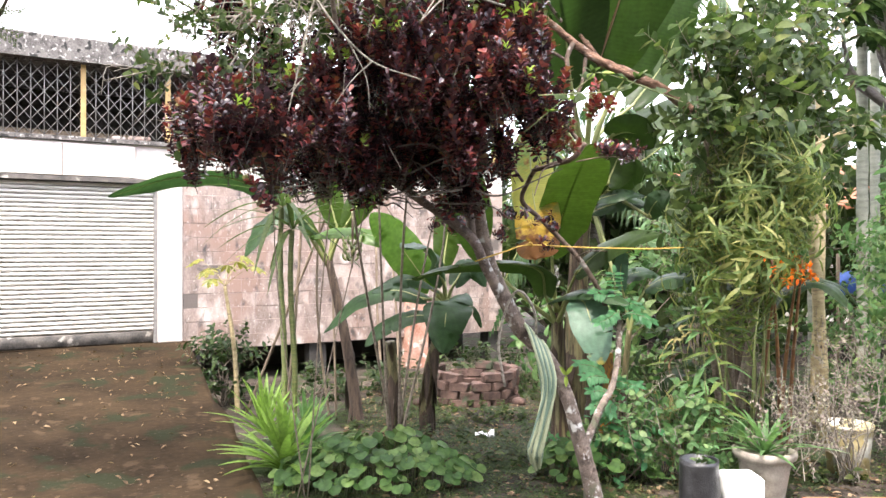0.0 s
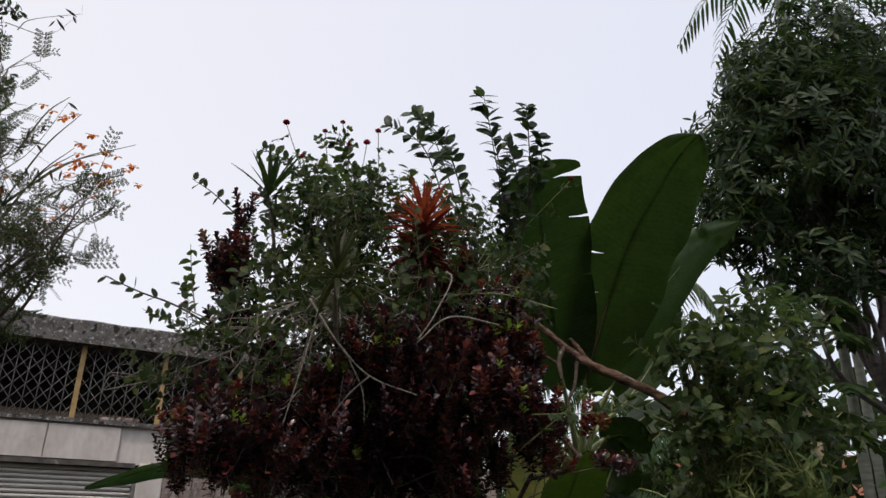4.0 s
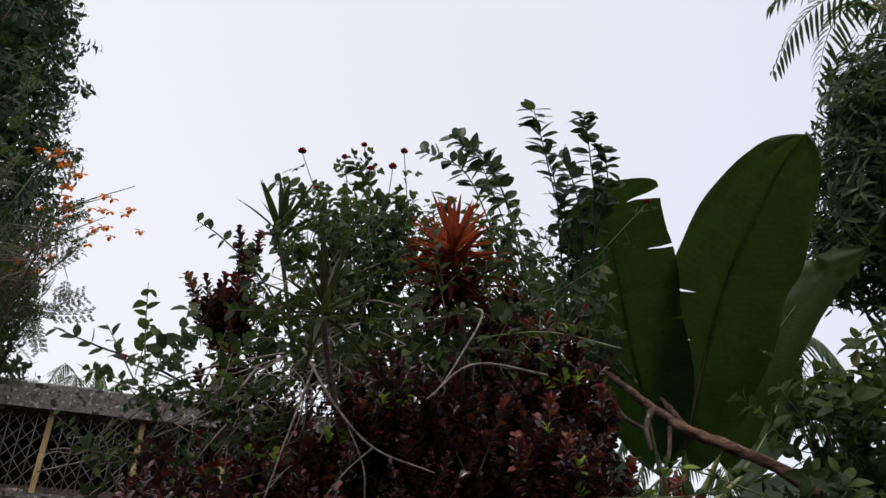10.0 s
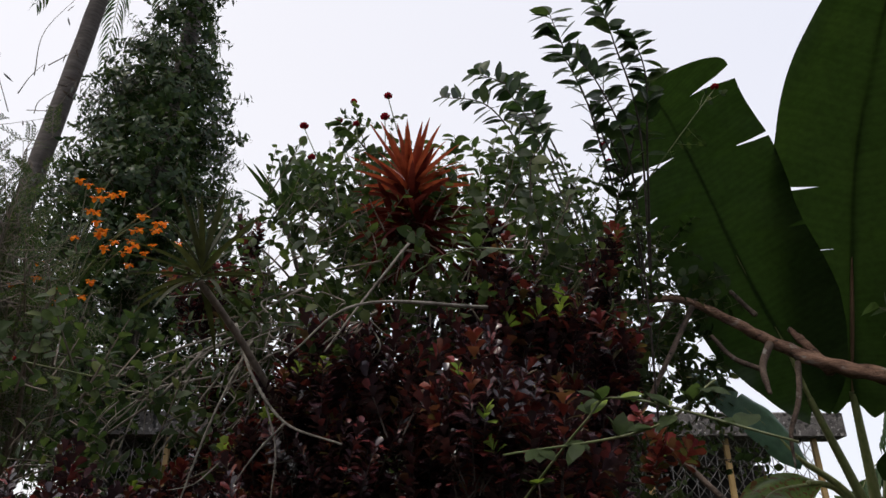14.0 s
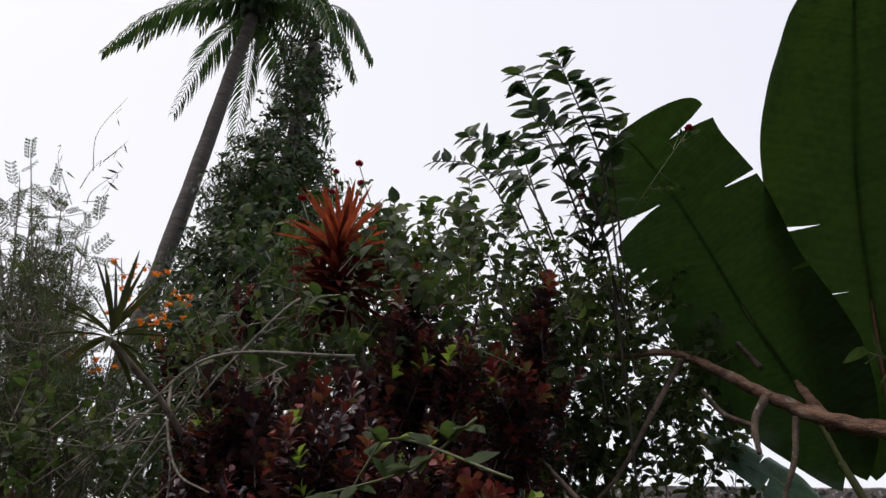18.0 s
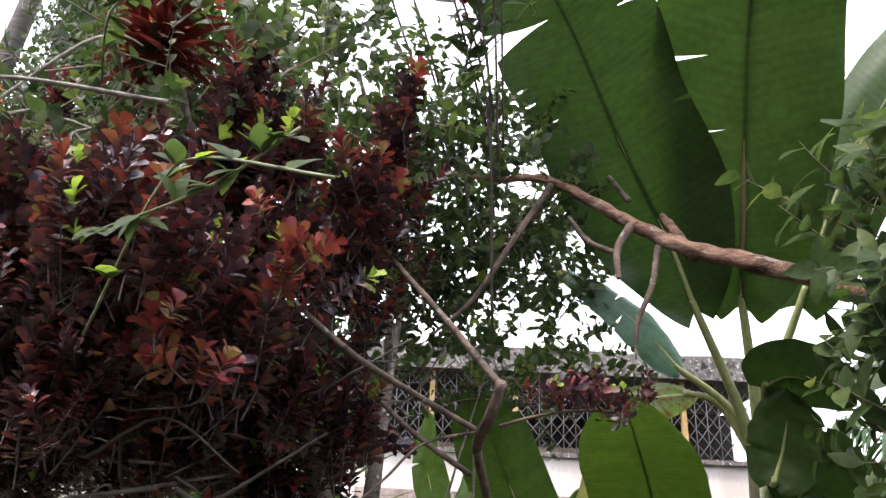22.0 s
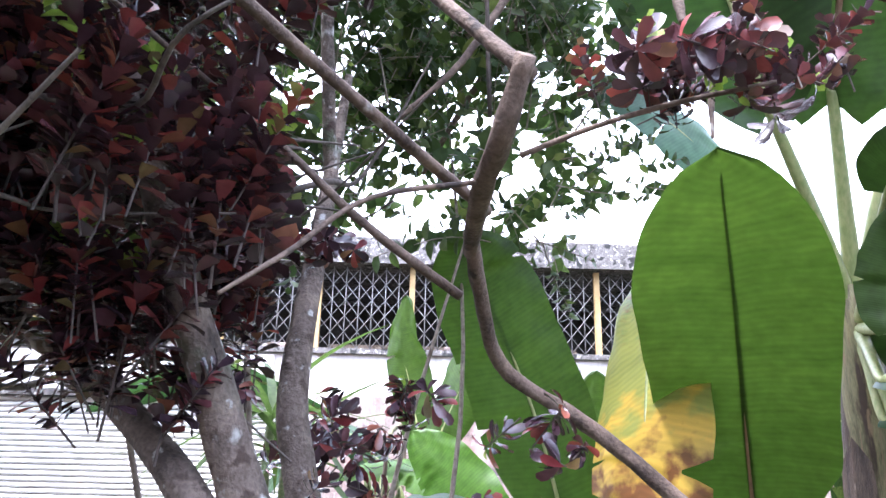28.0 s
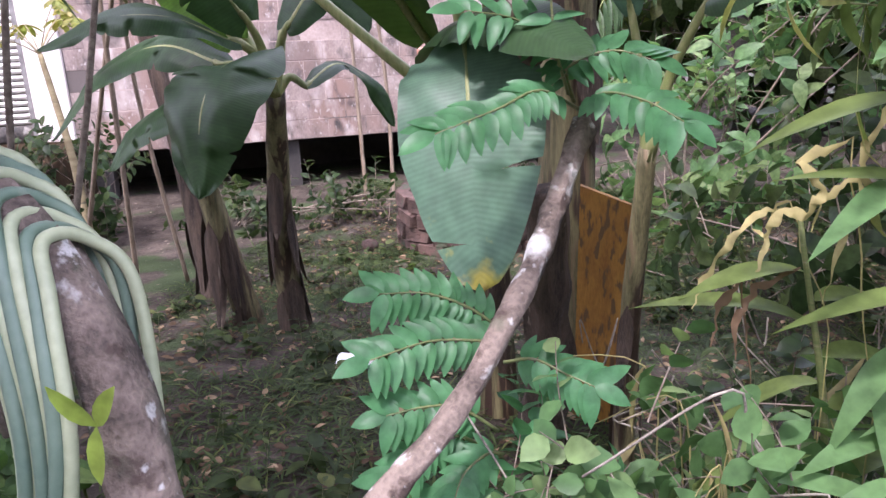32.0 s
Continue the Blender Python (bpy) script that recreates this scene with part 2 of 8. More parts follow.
def pinnate(rng, pairs=6, L=0.035, W=0.018, length=0.2, sharp=0.85, end=True, bend=0.25, twig_mat=3, tilt=60, rows=3):
    g = Geo()
    pts = [np.array((bend * length * t * t, 0, length * t)) for t in np.linspace(0, 1, 4)]
    tube(g, pts, [0.002, 0.0018, 0.0015, 0.001], 4, 4, mat=twig_mat, cap=False)
    for i in range(pairs):
        t = 0.18 + 0.8 * i / max(pairs - 1, 1)
        o = np.array((bend * length * t * t, 0, length * t))
        for sgn in (-1, 1):
            a = radians(tilt + rng.normal() * 8)
            d = np.array((0.12 * rng.normal(), sgn * math.sin(a), math.cos(a)))
            leaf(g, L * rng.uniform(0.85, 1.1) * (1 - 0.3 * t * t), W, rows, sharp, 0.15, 0.2, 0, mat4(o, d, np.array((1, 0.2 * rng.normal(), 0.2 * rng.normal()))))
    if end:
        leaf(g, L, W, 3, sharp, 0.15, 0.2, 0, mat4(pts[-1], (0.3, 0, 1), (1, 0, -0.3)))
    return g.done()


def branchlet(rng, count=9, L=0.07, W=0.035, length=0.3, sharp=0.8, droop=0.35, tilt=55, twig_mat=3, twig=0.003, rows=4):
    g = Geo()
    bend = rng.normal(size=2) * 0.15 * length
    at = lambda t: np.array((bend[0] * t * t, bend[1] * t * t, length * t))
    tube(g, [at(t) for t in (-0.2, 0.3, 0.7, 1)], [twig, twig * 0.8, twig * 0.6, twig * 0.4], 4, 5, mat=twig_mat, cap=False)
    for i in range(count):
        t = 0.15 + 0.85 * i / count
        a, e = i * 2.5 + rng.normal() * 0.4, radians(90 - tilt + rng.normal() * 14)
        d = np.array((math.cos(a) * math.cos(e), math.sin(a) * math.cos(e), math.sin(e)))
        up = np.array((-math.cos(a) * math.sin(e), -math.sin(a) * math.sin(e), math.cos(e)))
        k = rng.uniform(0.7, 1.15)
        leaf(g, L * k, W * k, rows, sharp, 0.2, droop * rng.uniform(0.4, 1.5), 0, mat4(at(t), d, up + rng.normal(size=3) * 0.25))
    return g.done()


# ---------- materials ----------
def material(name):
    m = bpy.data.materials.new(name)
    m.use_nodes = True
    return m, m.node_tree.nodes, m.node_tree.links, m.node_tree.nodes["Principled BSDF"]


def ramp(nodes, stops):
    r = nodes.new("ShaderNodeValToRGB")
    e = r.color_ramp.elements
    while len(e) < len(stops):
        e.new(0.5)
    for k, (p, c) in zip(e, stops):
        k.position, k.color = p, (*c, 1)
    return r


def leaf_mat(name, stops, trans=0.35, rough=0.38, glow=1.6, spots=None, veins=False, tip=None, bands=0.75):
    """Leaves: colour by leaf and mottling, light shining through, a waxy gloss. glow: how much stronger the colour that shines through is."""
    m, n, l, b = material(name)
    geo = n.new("ShaderNodeNewGeometry")
    r = ramp(n, stops)
    l.new(geo.outputs["Random Per Island"], r.inputs[0])
    tex = n.new("ShaderNodeTexNoise")
    tex.inputs["Scale"].default_value, tex.inputs["Detail"].default_value = 30, 4
    co = n.new("ShaderNodeTexCoord")
    l.new(co.outputs["Object"], tex.inputs["Vector"])
    mix = n.new("ShaderNodeMix")
    mix.data_type, mix.blend_type = "RGBA", "MULTIPLY"
    k = 0.2 if veins else 0.34
    mr = ramp(n, [(0.3, (1 - k, 1 - k, 1 - k)), (0.7, (1 + k * 0.7, 1 + k * 0.7, 1 + k * 0.6))])
    l.new(tex.outputs["Fac"], mr.inputs[0])
    mix.inputs[0].default_value = 1
    l.new(r.outputs[0], mix.inputs[6])
    l.new(mr.outputs[0], mix.inputs[7])
    col = mix.outputs[2]
    if spots:
        t2 = n.new("ShaderNodeTexNoise")
        t2.inputs["Scale"].default_value, t2.inputs["Detail"].default_value = spots[1], 6
        if veins:
            # dry streaks along the side ribs
            uv2, mp2 = n.new("ShaderNodeUVMap"), n.new("ShaderNodeMapping")
            mp2.inputs["Scale"].default_value = (0.16, 1.0, 1.0)
            l.new(uv2.outputs[0], mp2.inputs["Vector"])
            l.new(mp2.outputs[0], t2.inputs["Vector"])
        else:
            l.new(co.outputs["Object"], t2.inputs["Vector"])
        r2 = ramp(n, [(spots[2], (0, 0, 0)), (min(spots[2] + 0.06, 1), (1, 1, 1))])
        l.new(t2.outputs["Fac"], r2.inputs[0])
        mx = n.new("ShaderNodeMix")
        mx.data_type = "RGBA"
        l.new(r2.outputs[0], mx.inputs[0])
        l.new(col, mx.inputs[6])
        mx.inputs[7].default_value = (*spots[0], 1)
        col = mx.outputs[2]
    if tip:
        # the withered end of the blade: colour, where it begins, and brown blotches inside it
        uvt, st, nz, sm = n.new("ShaderNodeUVMap"), n.new("ShaderNodeSeparateXYZ"), n.new("ShaderNodeTexNoise"), n.new("ShaderNodeMath")
        nz.inputs["Scale"].default_value, nz.inputs["Detail"].default_value = 14, 5
        l.new(co.outputs["Object"], nz.inputs["Vector"])
        sm.operation, sm.inputs[1].default_value = "MULTIPLY_ADD", 0.45
        l.new(uvt.outputs[0], st.inputs[0])
        l.new(nz.outputs["Fac"], sm.inputs[0])
        l.new(st.outputs[1], sm.inputs[2])
        for colour, start in tip:
            rt = ramp(n, [(0.0, (0, 0, 0)), (1.0, (1, 1, 1))])
            mr2 = n.new("ShaderNodeMapRange")
            mr2.inputs[1].default_value, mr2.inputs[2].default_value = start + 0.225, start + 0.3
            l.new(sm.outputs[0], mr2.inputs[0])
            l.new(mr2.outputs[0], rt.inputs[0])
            mt = n.new("ShaderNodeMix")
            mt.data_type = "RGBA"
            l.new(rt.outputs[0], mt.inputs[0])
            l.new(col, mt.inputs[6])
            mt.inputs[7].default_value = (*colour, 1)
            col = mt.outputs[2]
    bump = n.new("ShaderNodeBump")
    bump.inputs["Strength"].default_value, bump.inputs["Distance"].default_value = 0.12 if veins else 0.25, 0.004
    if veins:
        uv = n.new("ShaderNodeUVMap")
        sep, com = n.new("ShaderNodeSeparateXYZ"), n.new("ShaderNodeMath")
        l.new(uv.outputs[0], sep.inputs[0])
        # side ribs run out from the midrib and a little forward
        off, ab, mul, add, sin = (n.new("ShaderNodeMath") for _ in range(5))
        off.operation, off.inputs[1].default_value = "SUBTRACT", 0.5
        ab.operation = "ABSOLUTE"
        mul.operation, mul.inputs[1].default_value = "MULTIPLY", -0.10
        add.operation = "ADD"
        com.operation, com.inputs[1].default_value = "MULTIPLY", 420.0
        sin.operation = "SINE"
        l.new(sep.outputs[0], off.inputs[0])
        l.new(off.outputs[0], ab.inputs[0])
        l.new(ab.outputs[0], mul.inputs[0])
        l.new(mul.outputs[0], add.inputs[0])
        l.new(sep.outputs[1], add.inputs[1])
        l.new(add.outputs[0], com.inputs[0])
        l.new(com.outputs[0], sin.inputs[0])
        l.new(sin.outputs[0], bump.inputs["Height"])
        bump.inputs["Distance"].default_value = 0.0008
        rib = ramp(n, [(0.0, (0.90, 0.91, 0.9)), (1.0, (1.07, 1.06, 1.05))])
        mp = n.new("ShaderNodeMapRange")
        mp.inputs[1].default_value = -1
        l.new(sin.outputs[0], mp.inputs[0])
        l.new(mp.outputs[0], rib.inputs[0])
        m2 = n.new("ShaderNodeMix")
        m2.data_type, m2.blend_type = "RGBA", "MULTIPLY"
        m2.inputs[0].default_value = 0.8
        l.new(col, m2.inputs[6])
        l.new(rib.outputs[0], m2.inputs[7])
        col = m2.outputs[2]
        # uneven bands that follow the side ribs
        cv, su, bn = n.new("ShaderNodeCombineXYZ"), n.new("ShaderNodeMath"), n.new("ShaderNodeTexNoise")
        su.operation, su.inputs[1].default_value = "MULTIPLY", 0.07
        l.new(sep.outputs[0], su.inputs[0])
        l.new(su.outputs[0], cv.inputs[0])
        l.new(add.outputs[0], cv.inputs[1])
        l.new(cv.outputs[0], bn.inputs["Vector"])
        bn.inputs["Scale"].default_value, bn.inputs["Detail"].default_value, bn.inputs["Roughness"].default_value = 16, 5, 0.68
        br = ramp(n, [(0.32, (0.66, 0.72, 0.62)), (0.52, (1.0, 1.0, 1.0)), (0.7, (1.3, 1.22, 1.2))])
        l.new(bn.outputs["Fac"], br.inputs[0])
        m3 = n.new("ShaderNodeMix")
        m3.data_type, m3.blend_type = "RGBA", "MULTIPLY"
        m3.inputs[0].default_value = bands
        l.new(col, m3.inputs[6])
        l.new(br.outputs[0], m3.inputs[7])
        col = m3.outputs[2]
    else:
        l.new(tex.outputs["Fac"], bump.inputs["Height"])
    l.new(col, b.inputs["Base Color"])
    l.new(bump.outputs[0], b.inputs["Normal"])
    b.inputs["Roughness"].default_value = rough
    b.inputs["Specular IOR Level"].default_value = 0.6 if rough < 0.3 else 0.3 if veins else 0.16
    if trans:
        tr = n.new("ShaderNodeBsdfTranslucent")
        g = n.new("ShaderNodeMix")
        g.data_type, g.blend_type = "RGBA", "MULTIPLY"
        g.inputs[0].default_value = 1
        l.new(col, g.inputs[6])
        g.inputs[7].default_value = (glow * 1.05, glow * 1.15, glow * 0.75, 1)
        l.new(g.outputs[2], tr.inputs[0])
        ms = n.new("ShaderNodeMixShader")
        ms.inputs[0].default_value = trans
        l.new(b.outputs[0], ms.inputs[1])
        l.new(tr.outputs[0], ms.inputs[2])
        l.new(ms.outputs[0], n["Material Output"].inputs[0])
    return m


def rough_mat(name, c1, c2, scale=8.0, rough=0.85, bump=0.5, dist=0.01, patch=None, stretch=(1, 1, 1), metal=0.0, random=0.0, soft=0.07):
    """Bark, soil, plaster: two colours in noise at two scales, relief, and patches of a third colour (colour, scale, threshold)."""
    m, n, l, b = material(name)
    co, mp = n.new("ShaderNodeNewGeometry"), n.new("ShaderNodeMapping")
    mp.inputs["Scale"].default_value = stretch
    l.new(co.outputs["Position"], mp.inputs[0])
    a, f = n.new("ShaderNodeTexNoise"), n.new("ShaderNodeTexNoise")
    a.inputs["Scale"].default_value, a.inputs["Detail"].default_value = scale, 6
    f.inputs["Scale"].default_value, f.inputs["Detail"].default_value = scale * 9, 5
    l.new(mp.outputs[0], a.inputs["Vector"])
    l.new(mp.outputs[0], f.inputs["Vector"])
    av = n.new("ShaderNodeMath")
    av.operation = "ADD"
    hf = n.new("ShaderNodeMath")
    hf.operation, hf.inputs[1].default_value = "MULTIPLY_ADD", 0.5
    l.new(f.outputs["Fac"], hf.inputs[0])
    hf.inputs[2].default_value = -0.25
    l.new(a.outputs["Fac"], av.inputs[0])
    l.new(hf.outputs[0], av.inputs[1])
    r = ramp(n, [(0.3, c1), (0.7, c2)])
    l.new(av.outputs[0], r.inputs[0])
    col = r.outputs[0]
    for pc, ps, pt in patch or ():
        t = n.new("ShaderNodeTexNoise")
        t.inputs["Scale"].default_value, t.inputs["Detail"].default_value = ps, 7
        l.new(mp.outputs[0], t.inputs["Vector"])
        rr = ramp(n, [(pt, (0, 0, 0)), (min(1, pt + soft), (1, 1, 1))])
        l.new(t.outputs["Fac"], rr.inputs[0])
        mx = n.new("ShaderNodeMix")
        mx.data_type = "RGBA"
        l.new(rr.outputs[0], mx.inputs[0])
        l.new(col, mx.inputs[6])
        mx.inputs[7].default_value = (*pc, 1)
        col = mx.outputs[2]
    if random:
        oi = n.new("ShaderNodeObjectInfo")
        rv = n.new("ShaderNodeMapRange")
        rv.inputs[3].default_value, rv.inputs[4].default_value = 1 - random, 1 + random
        l.new(oi.outputs["Random"], rv.inputs[0])
        mx = n.new("ShaderNodeMix")
        mx.data_type, mx.blend_type = "RGBA", "MULTIPLY"
        mx.inputs[0].default_value = 1
        l.new(col, mx.inputs[6])
        l.new(rv.outputs[0], mx.inputs[7])
        col = mx.outputs[2]
    bp = n.new("ShaderNodeBump")
    bp.inputs["Strength"].default_value, bp.inputs["Distance"].default_value = bump, dist
    l.new(av.outputs[0], bp.inputs["Height"])
    l.new(col, b.inputs["Base Color"])
    l.new(bp.outputs[0], b.inputs["Normal"])
    b.inputs["Roughness"].default_value, b.inputs["Metallic"].default_value = rough, metal
    return m


M_DARK = leaf_mat("dark_red_leaf", [(0, (0.030, 0.018, 0.026)), (0.5, (0.050, 0.024, 0.032)), (0.78, (0.098, 0.032, 0.038)), (0.93, (0.23, 0.045, 0.045)), (1, (0.10, 0.09, 0.04))], 0.12, 0.27, 1.7)
M_RED = leaf_mat("young_red_leaf", [(0, (0.12, 0.018, 0.025)), (0.5, (0.18, 0.034, 0.032)), (0.85, (0.18, 0.07, 0.04)), (1, (0.15, 0.16, 0.055))], 0.22, 0.32, 1.5)
M_LIME = leaf_mat("lime_leaf", [(0, (0.17, 0.26, 0.04)), (1, (0.26, 0.33, 0.07))], 0.4, 0.35, 1.3)
M_TWIG = rough_mat("twig_bark", (0.10, 0.075, 0.055), (0.23, 0.19, 0.15), 40, 0.9, 0.4, 0.003)
M_DARKTWIG = rough_mat("dark_twig", (0.03, 0.022, 0.018), (0.08, 0.06, 0.05), 40, 0.9, 0.4, 0.003)
M_GREYTWIG = rough_mat("grey_twig", (0.045, 0.037, 0.032), (0.15, 0.125, 0.105), 30, 0.9, 0.5, 0.004)
M_STRAP = leaf_mat("strap_leaf", [(0, (0.08, 0.15, 0.03)), (0.6, (0.13, 0.21, 0.045)), (1, (0.22, 0.28, 0.08))], 0.35, 0.4)
M_PALETWIG = rough_mat("pale_twig", (0.085, 0.072, 0.056), (0.29, 0.26, 0.215), 40, 0.9, 0.4, 0.003)
M_GREEN = leaf_mat("green_leaf", [(0, (0.024, 0.040, 0.015)), (0.5, (0.037, 0.057, 0.020)), (0.9, (0.06, 0.082, 0.028)), (1, (0.105, 0.12, 0.038))], 0.38, 0.5, 1.8)
M_MID = leaf_mat("mid_green_leaf", [(0, (0.029, 0.049, 0.018)), (0.5, (0.046, 0.072, 0.025)), (0.9, (0.074, 0.1, 0.035)), (1, (0.125, 0.145, 0.05))], 0.38, 0.44, 1.7)
M_DEEP = leaf_mat("deep_green_leaf", [(0, (0.018, 0.034, 0.014)), (0.6, (0.032, 0.055, 0.02)), (1, (0.062, 0.085, 0.03))], 0.3, 0.36)
M_BRIGHT = leaf_mat("bright_green_leaf", [(0, (0.055, 0.115, 0.045)), (0.6, (0.095, 0.175, 0.07)), (1, (0.17, 0.23, 0.10))], 0.36, 0.42)
M_CANE = leaf_mat("cane_leaf", [(0, (0.06, 0.095, 0.03)), (0.6, (0.11, 0.15, 0.045)), (1, (0.27, 0.26, 0.10))], 0.4, 0.42)
M_YELL = leaf_mat("yellowing_leaf", [(0, (0.26, 0.22, 0.06)), (0.7, (0.19, 0.22, 0.07)), (1, (0.36, 0.29, 0.13))], 0.4, 0.5)
M_FRESH = leaf_mat("fresh_leaflet", [(0, (0.045, 0.14, 0.06)), (1, (0.075, 0.19, 0.085))], 0.4, 0.35)
M_ORANGE = leaf_mat("orange_blade", [(0, (0.16, 0.014, 0.02)), (0.5, (0.24, 0.03, 0.028)), (0.75, (0.32, 0.1, 0.04)), (1, (0.38, 0.3, 0.09))], 0.35, 0.38, 1.4)
M_CRIMSON = leaf_mat("crimson_blade", [(0, (0.05, 0.008, 0.012)), (0.6, (0.10, 0.016, 0.016)), (1, (0.17, 0.045, 0.025))], 0.25, 0.4, 1.3)
M_FLOWER = leaf_mat("orange_petal", [(0, (0.6, 0.08, 0.01)), (1, (0.75, 0.22, 0.02))], 0.4, 0.5, 1.1)
M_ROSE = leaf_mat("red_petal", [(0, (0.22, 0.008, 0.02)), (1, (0.42, 0.02, 0.05))], 0.3, 0.5, 1.1)
M_DRY = leaf_mat("dry_leaf", [(0, (0.055, 0.036, 0.022)), (0.6, (0.13, 0.085, 0.052)), (1, (0.30, 0.22, 0.14))], 0.25, 0.8, 1.0)
M_STRAW = leaf_mat("straw", [(0, (0.2, 0.17, 0.08)), (0.6, (0.32, 0.28, 0.13)), (1, (0.46, 0.42, 0.24))], 0.25, 0.7, 1.0)
M_GREYLEAF = leaf_mat("grey_dry_leaf", [(0, (0.14, 0.11, 0.10)), (0.6, (0.24, 0.2, 0.18)), (1, (0.2, 0.22, 0.12))], 0.25, 0.8, 1.0)
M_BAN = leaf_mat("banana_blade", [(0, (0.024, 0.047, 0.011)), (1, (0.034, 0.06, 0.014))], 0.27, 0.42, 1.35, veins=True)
# banana_blade brightened: sun shining through the leaf is put into its colour
M_BANBACKLIT = leaf_mat("backlit_banana_blade", [(0, (0.030, 0.056, 0.009)), (1, (0.040, 0.070, 0.012))], 0.36, 0.38, 1.6, veins=True)
# brighter still, for centre-clump leaves coloured as if they catch the light
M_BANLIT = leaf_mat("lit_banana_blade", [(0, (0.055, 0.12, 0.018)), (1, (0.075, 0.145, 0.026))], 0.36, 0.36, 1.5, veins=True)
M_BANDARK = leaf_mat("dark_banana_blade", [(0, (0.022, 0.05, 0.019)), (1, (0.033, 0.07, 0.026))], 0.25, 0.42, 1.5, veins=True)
M_BANYELL = leaf_mat("yellow_banana_blade", [(0, (0.42, 0.26, 0.03)), (1, (0.5, 0.32, 0.05))], 0.4, 0.5, 1.2, spots=((0.16, 0.07, 0.02), 34, 0.56), veins=True)
M_RIB = rough_mat("banana_midrib", (0.16, 0.2, 0.06), (0.28, 0.28, 0.12), 20, 0.5, 0.2, 0.002, stretch=(4, 4, 1))
M_REDRIB = rough_mat("reddish_midrib", (0.2, 0.11, 0.07), (0.32, 0.2, 0.12), 20, 0.5, 0.2, 0.002)
M_STEM = rough_mat("banana_sheath", (0.06, 0.056, 0.024), (0.25, 0.22, 0.11), 6, 0.6, 0.6, 0.01, [((0.045, 0.026, 0.016), 4, 0.49), ((0.2, 0.14, 0.08), 7, 0.6)], (6, 6, 0.5))
M_DEADSTEM = rough_mat("dead_sheath", (0.028, 0.019, 0.014), (0.115, 0.078, 0.055), 6, 0.9, 0.9, 0.02, [((0.25, 0.2, 0.15), 9, 0.66)], (6, 6, 0.5))
M_BARK = rough_mat("grey_bark", (0.045, 0.033, 0.026), (0.20, 0.155, 0.125), 13, 0.9, 0.9, 0.012, [((0.07, 0.075, 0.045), 5, 0.6), ((0.055, 0.036, 0.027), 21, 0.58), ((0.46, 0.45, 0.42), 11, 0.585), ((0.36, 0.35, 0.33), 33, 0.63)])
M_LIMB = rough_mat("brown_grey_bark", (0.04, 0.026, 0.019), (0.17, 0.12, 0.09), 14, 0.9, 0.8, 0.008, [((0.32, 0.30, 0.27), 12, 0.63), ((0.03, 0.022, 0.017), 18, 0.62)])
M_BROWN = rough_mat("brown_split_bark", (0.09, 0.045, 0.03), (0.36, 0.21, 0.14), 9, 0.9, 1.0, 0.03, [((0.34, 0.29, 0.25), 7, 0.6), ((0.05, 0.03, 0.022), 12, 0.62)], (1, 3, 3))
M_POLE = rough_mat("green_cane", (0.07, 0.10, 0.03), (0.15, 0.16, 0.06), 9, 0.5, 0.3, 0.004, [((0.2, 0.18, 0.11), 12, 0.62)], (1, 1, 8))
M_STAKE = rough_mat("weathered_stick", (0.12, 0.085, 0.055), (0.26, 0.205, 0.15), 12, 0.9, 0.5, 0.004, None, (3, 3, 0.5))
M_PALM = rough_mat("palm_bark", (0.06, 0.05, 0.045), (0.14, 0.12, 0.105), 4, 0.9, 0.8, 0.03, None, (1, 1, 6))

M_SOIL = rough_mat("garden_soil", (0.022, 0.018, 0.014), (0.085, 0.068, 0.056), 5, 0.95, 0.9, 0.03, [((0.04, 0.055, 0.025), 2.2, 0.52), ((0.22, 0.18, 0.15), 22, 0.66)])
M_DRIVE = rough_mat("stained_concrete", (0.014, 0.0086, 0.0042), (0.037, 0.0235, 0.0118), 2.2, 0.97, 0.6, 0.012, [((0.055, 0.036, 0.02), 5, 0.60), ((0.016, 0.018, 0.008), 3, 0.56), ((0.06, 0.044, 0.03), 40, 0.64)])
M_UNSEEN = rough_mat("grey_plaster", (0.2, 0.19, 0.18), (0.3, 0.29, 0.27), 2, 0.9, 0.3, 0.005)
M_BLOCK = rough_mat("weathered_block", (0.17, 0.128, 0.112), (0.34, 0.27, 0.238), 6, 0.9, 0.7, 0.008, [((0.24, 0.16, 0.13), 1.6, 0.47), ((0.5, 0.43, 0.395), 4, 0.54), ((0.11, 0.085, 0.075), 1.3, 0.55), ((0.06, 0.053, 0.05), 7, 0.57), ((0.5, 0.45, 0.42), 30, 0.6)], (1, 1, 0.6), random=0.04, soft=0.16)
M_MORTAR = rough_mat("old_mortar", (0.26, 0.195, 0.17), (0.44, 0.35, 0.31), 4, 0.95, 0.6, 0.01, [((0.12, 0.10, 0.09), 1.7, 0.55)])
M_PLASTER = rough_mat("white_plaster", (0.52, 0.46, 0.41), (0.72, 0.66, 0.61), 2, 0.85, 0.2, 0.004, [((0.34, 0.29, 0.24), 1.6, 0.66), ((0.22, 0.21, 0.18), 9, 0.70)], (1, 1, 0.5))
M_PARAPET = rough_mat("mossy_concrete", (0.04, 0.036, 0.034), (0.22, 0.2, 0.185), 9, 0.95, 0.8, 0.01, [((0.40, 0.38, 0.355), 24, 0.58), ((0.022, 0.022, 0.02), 9, 0.56)])
M_SHUT = rough_mat("painted_steel", (0.52, 0.50, 0.46), (0.66, 0.63, 0.58), 3, 0.5, 0.1, 0.002, [((0.24, 0.15, 0.1), 5, 0.69)], (0.6, 1, 3), 0.2)
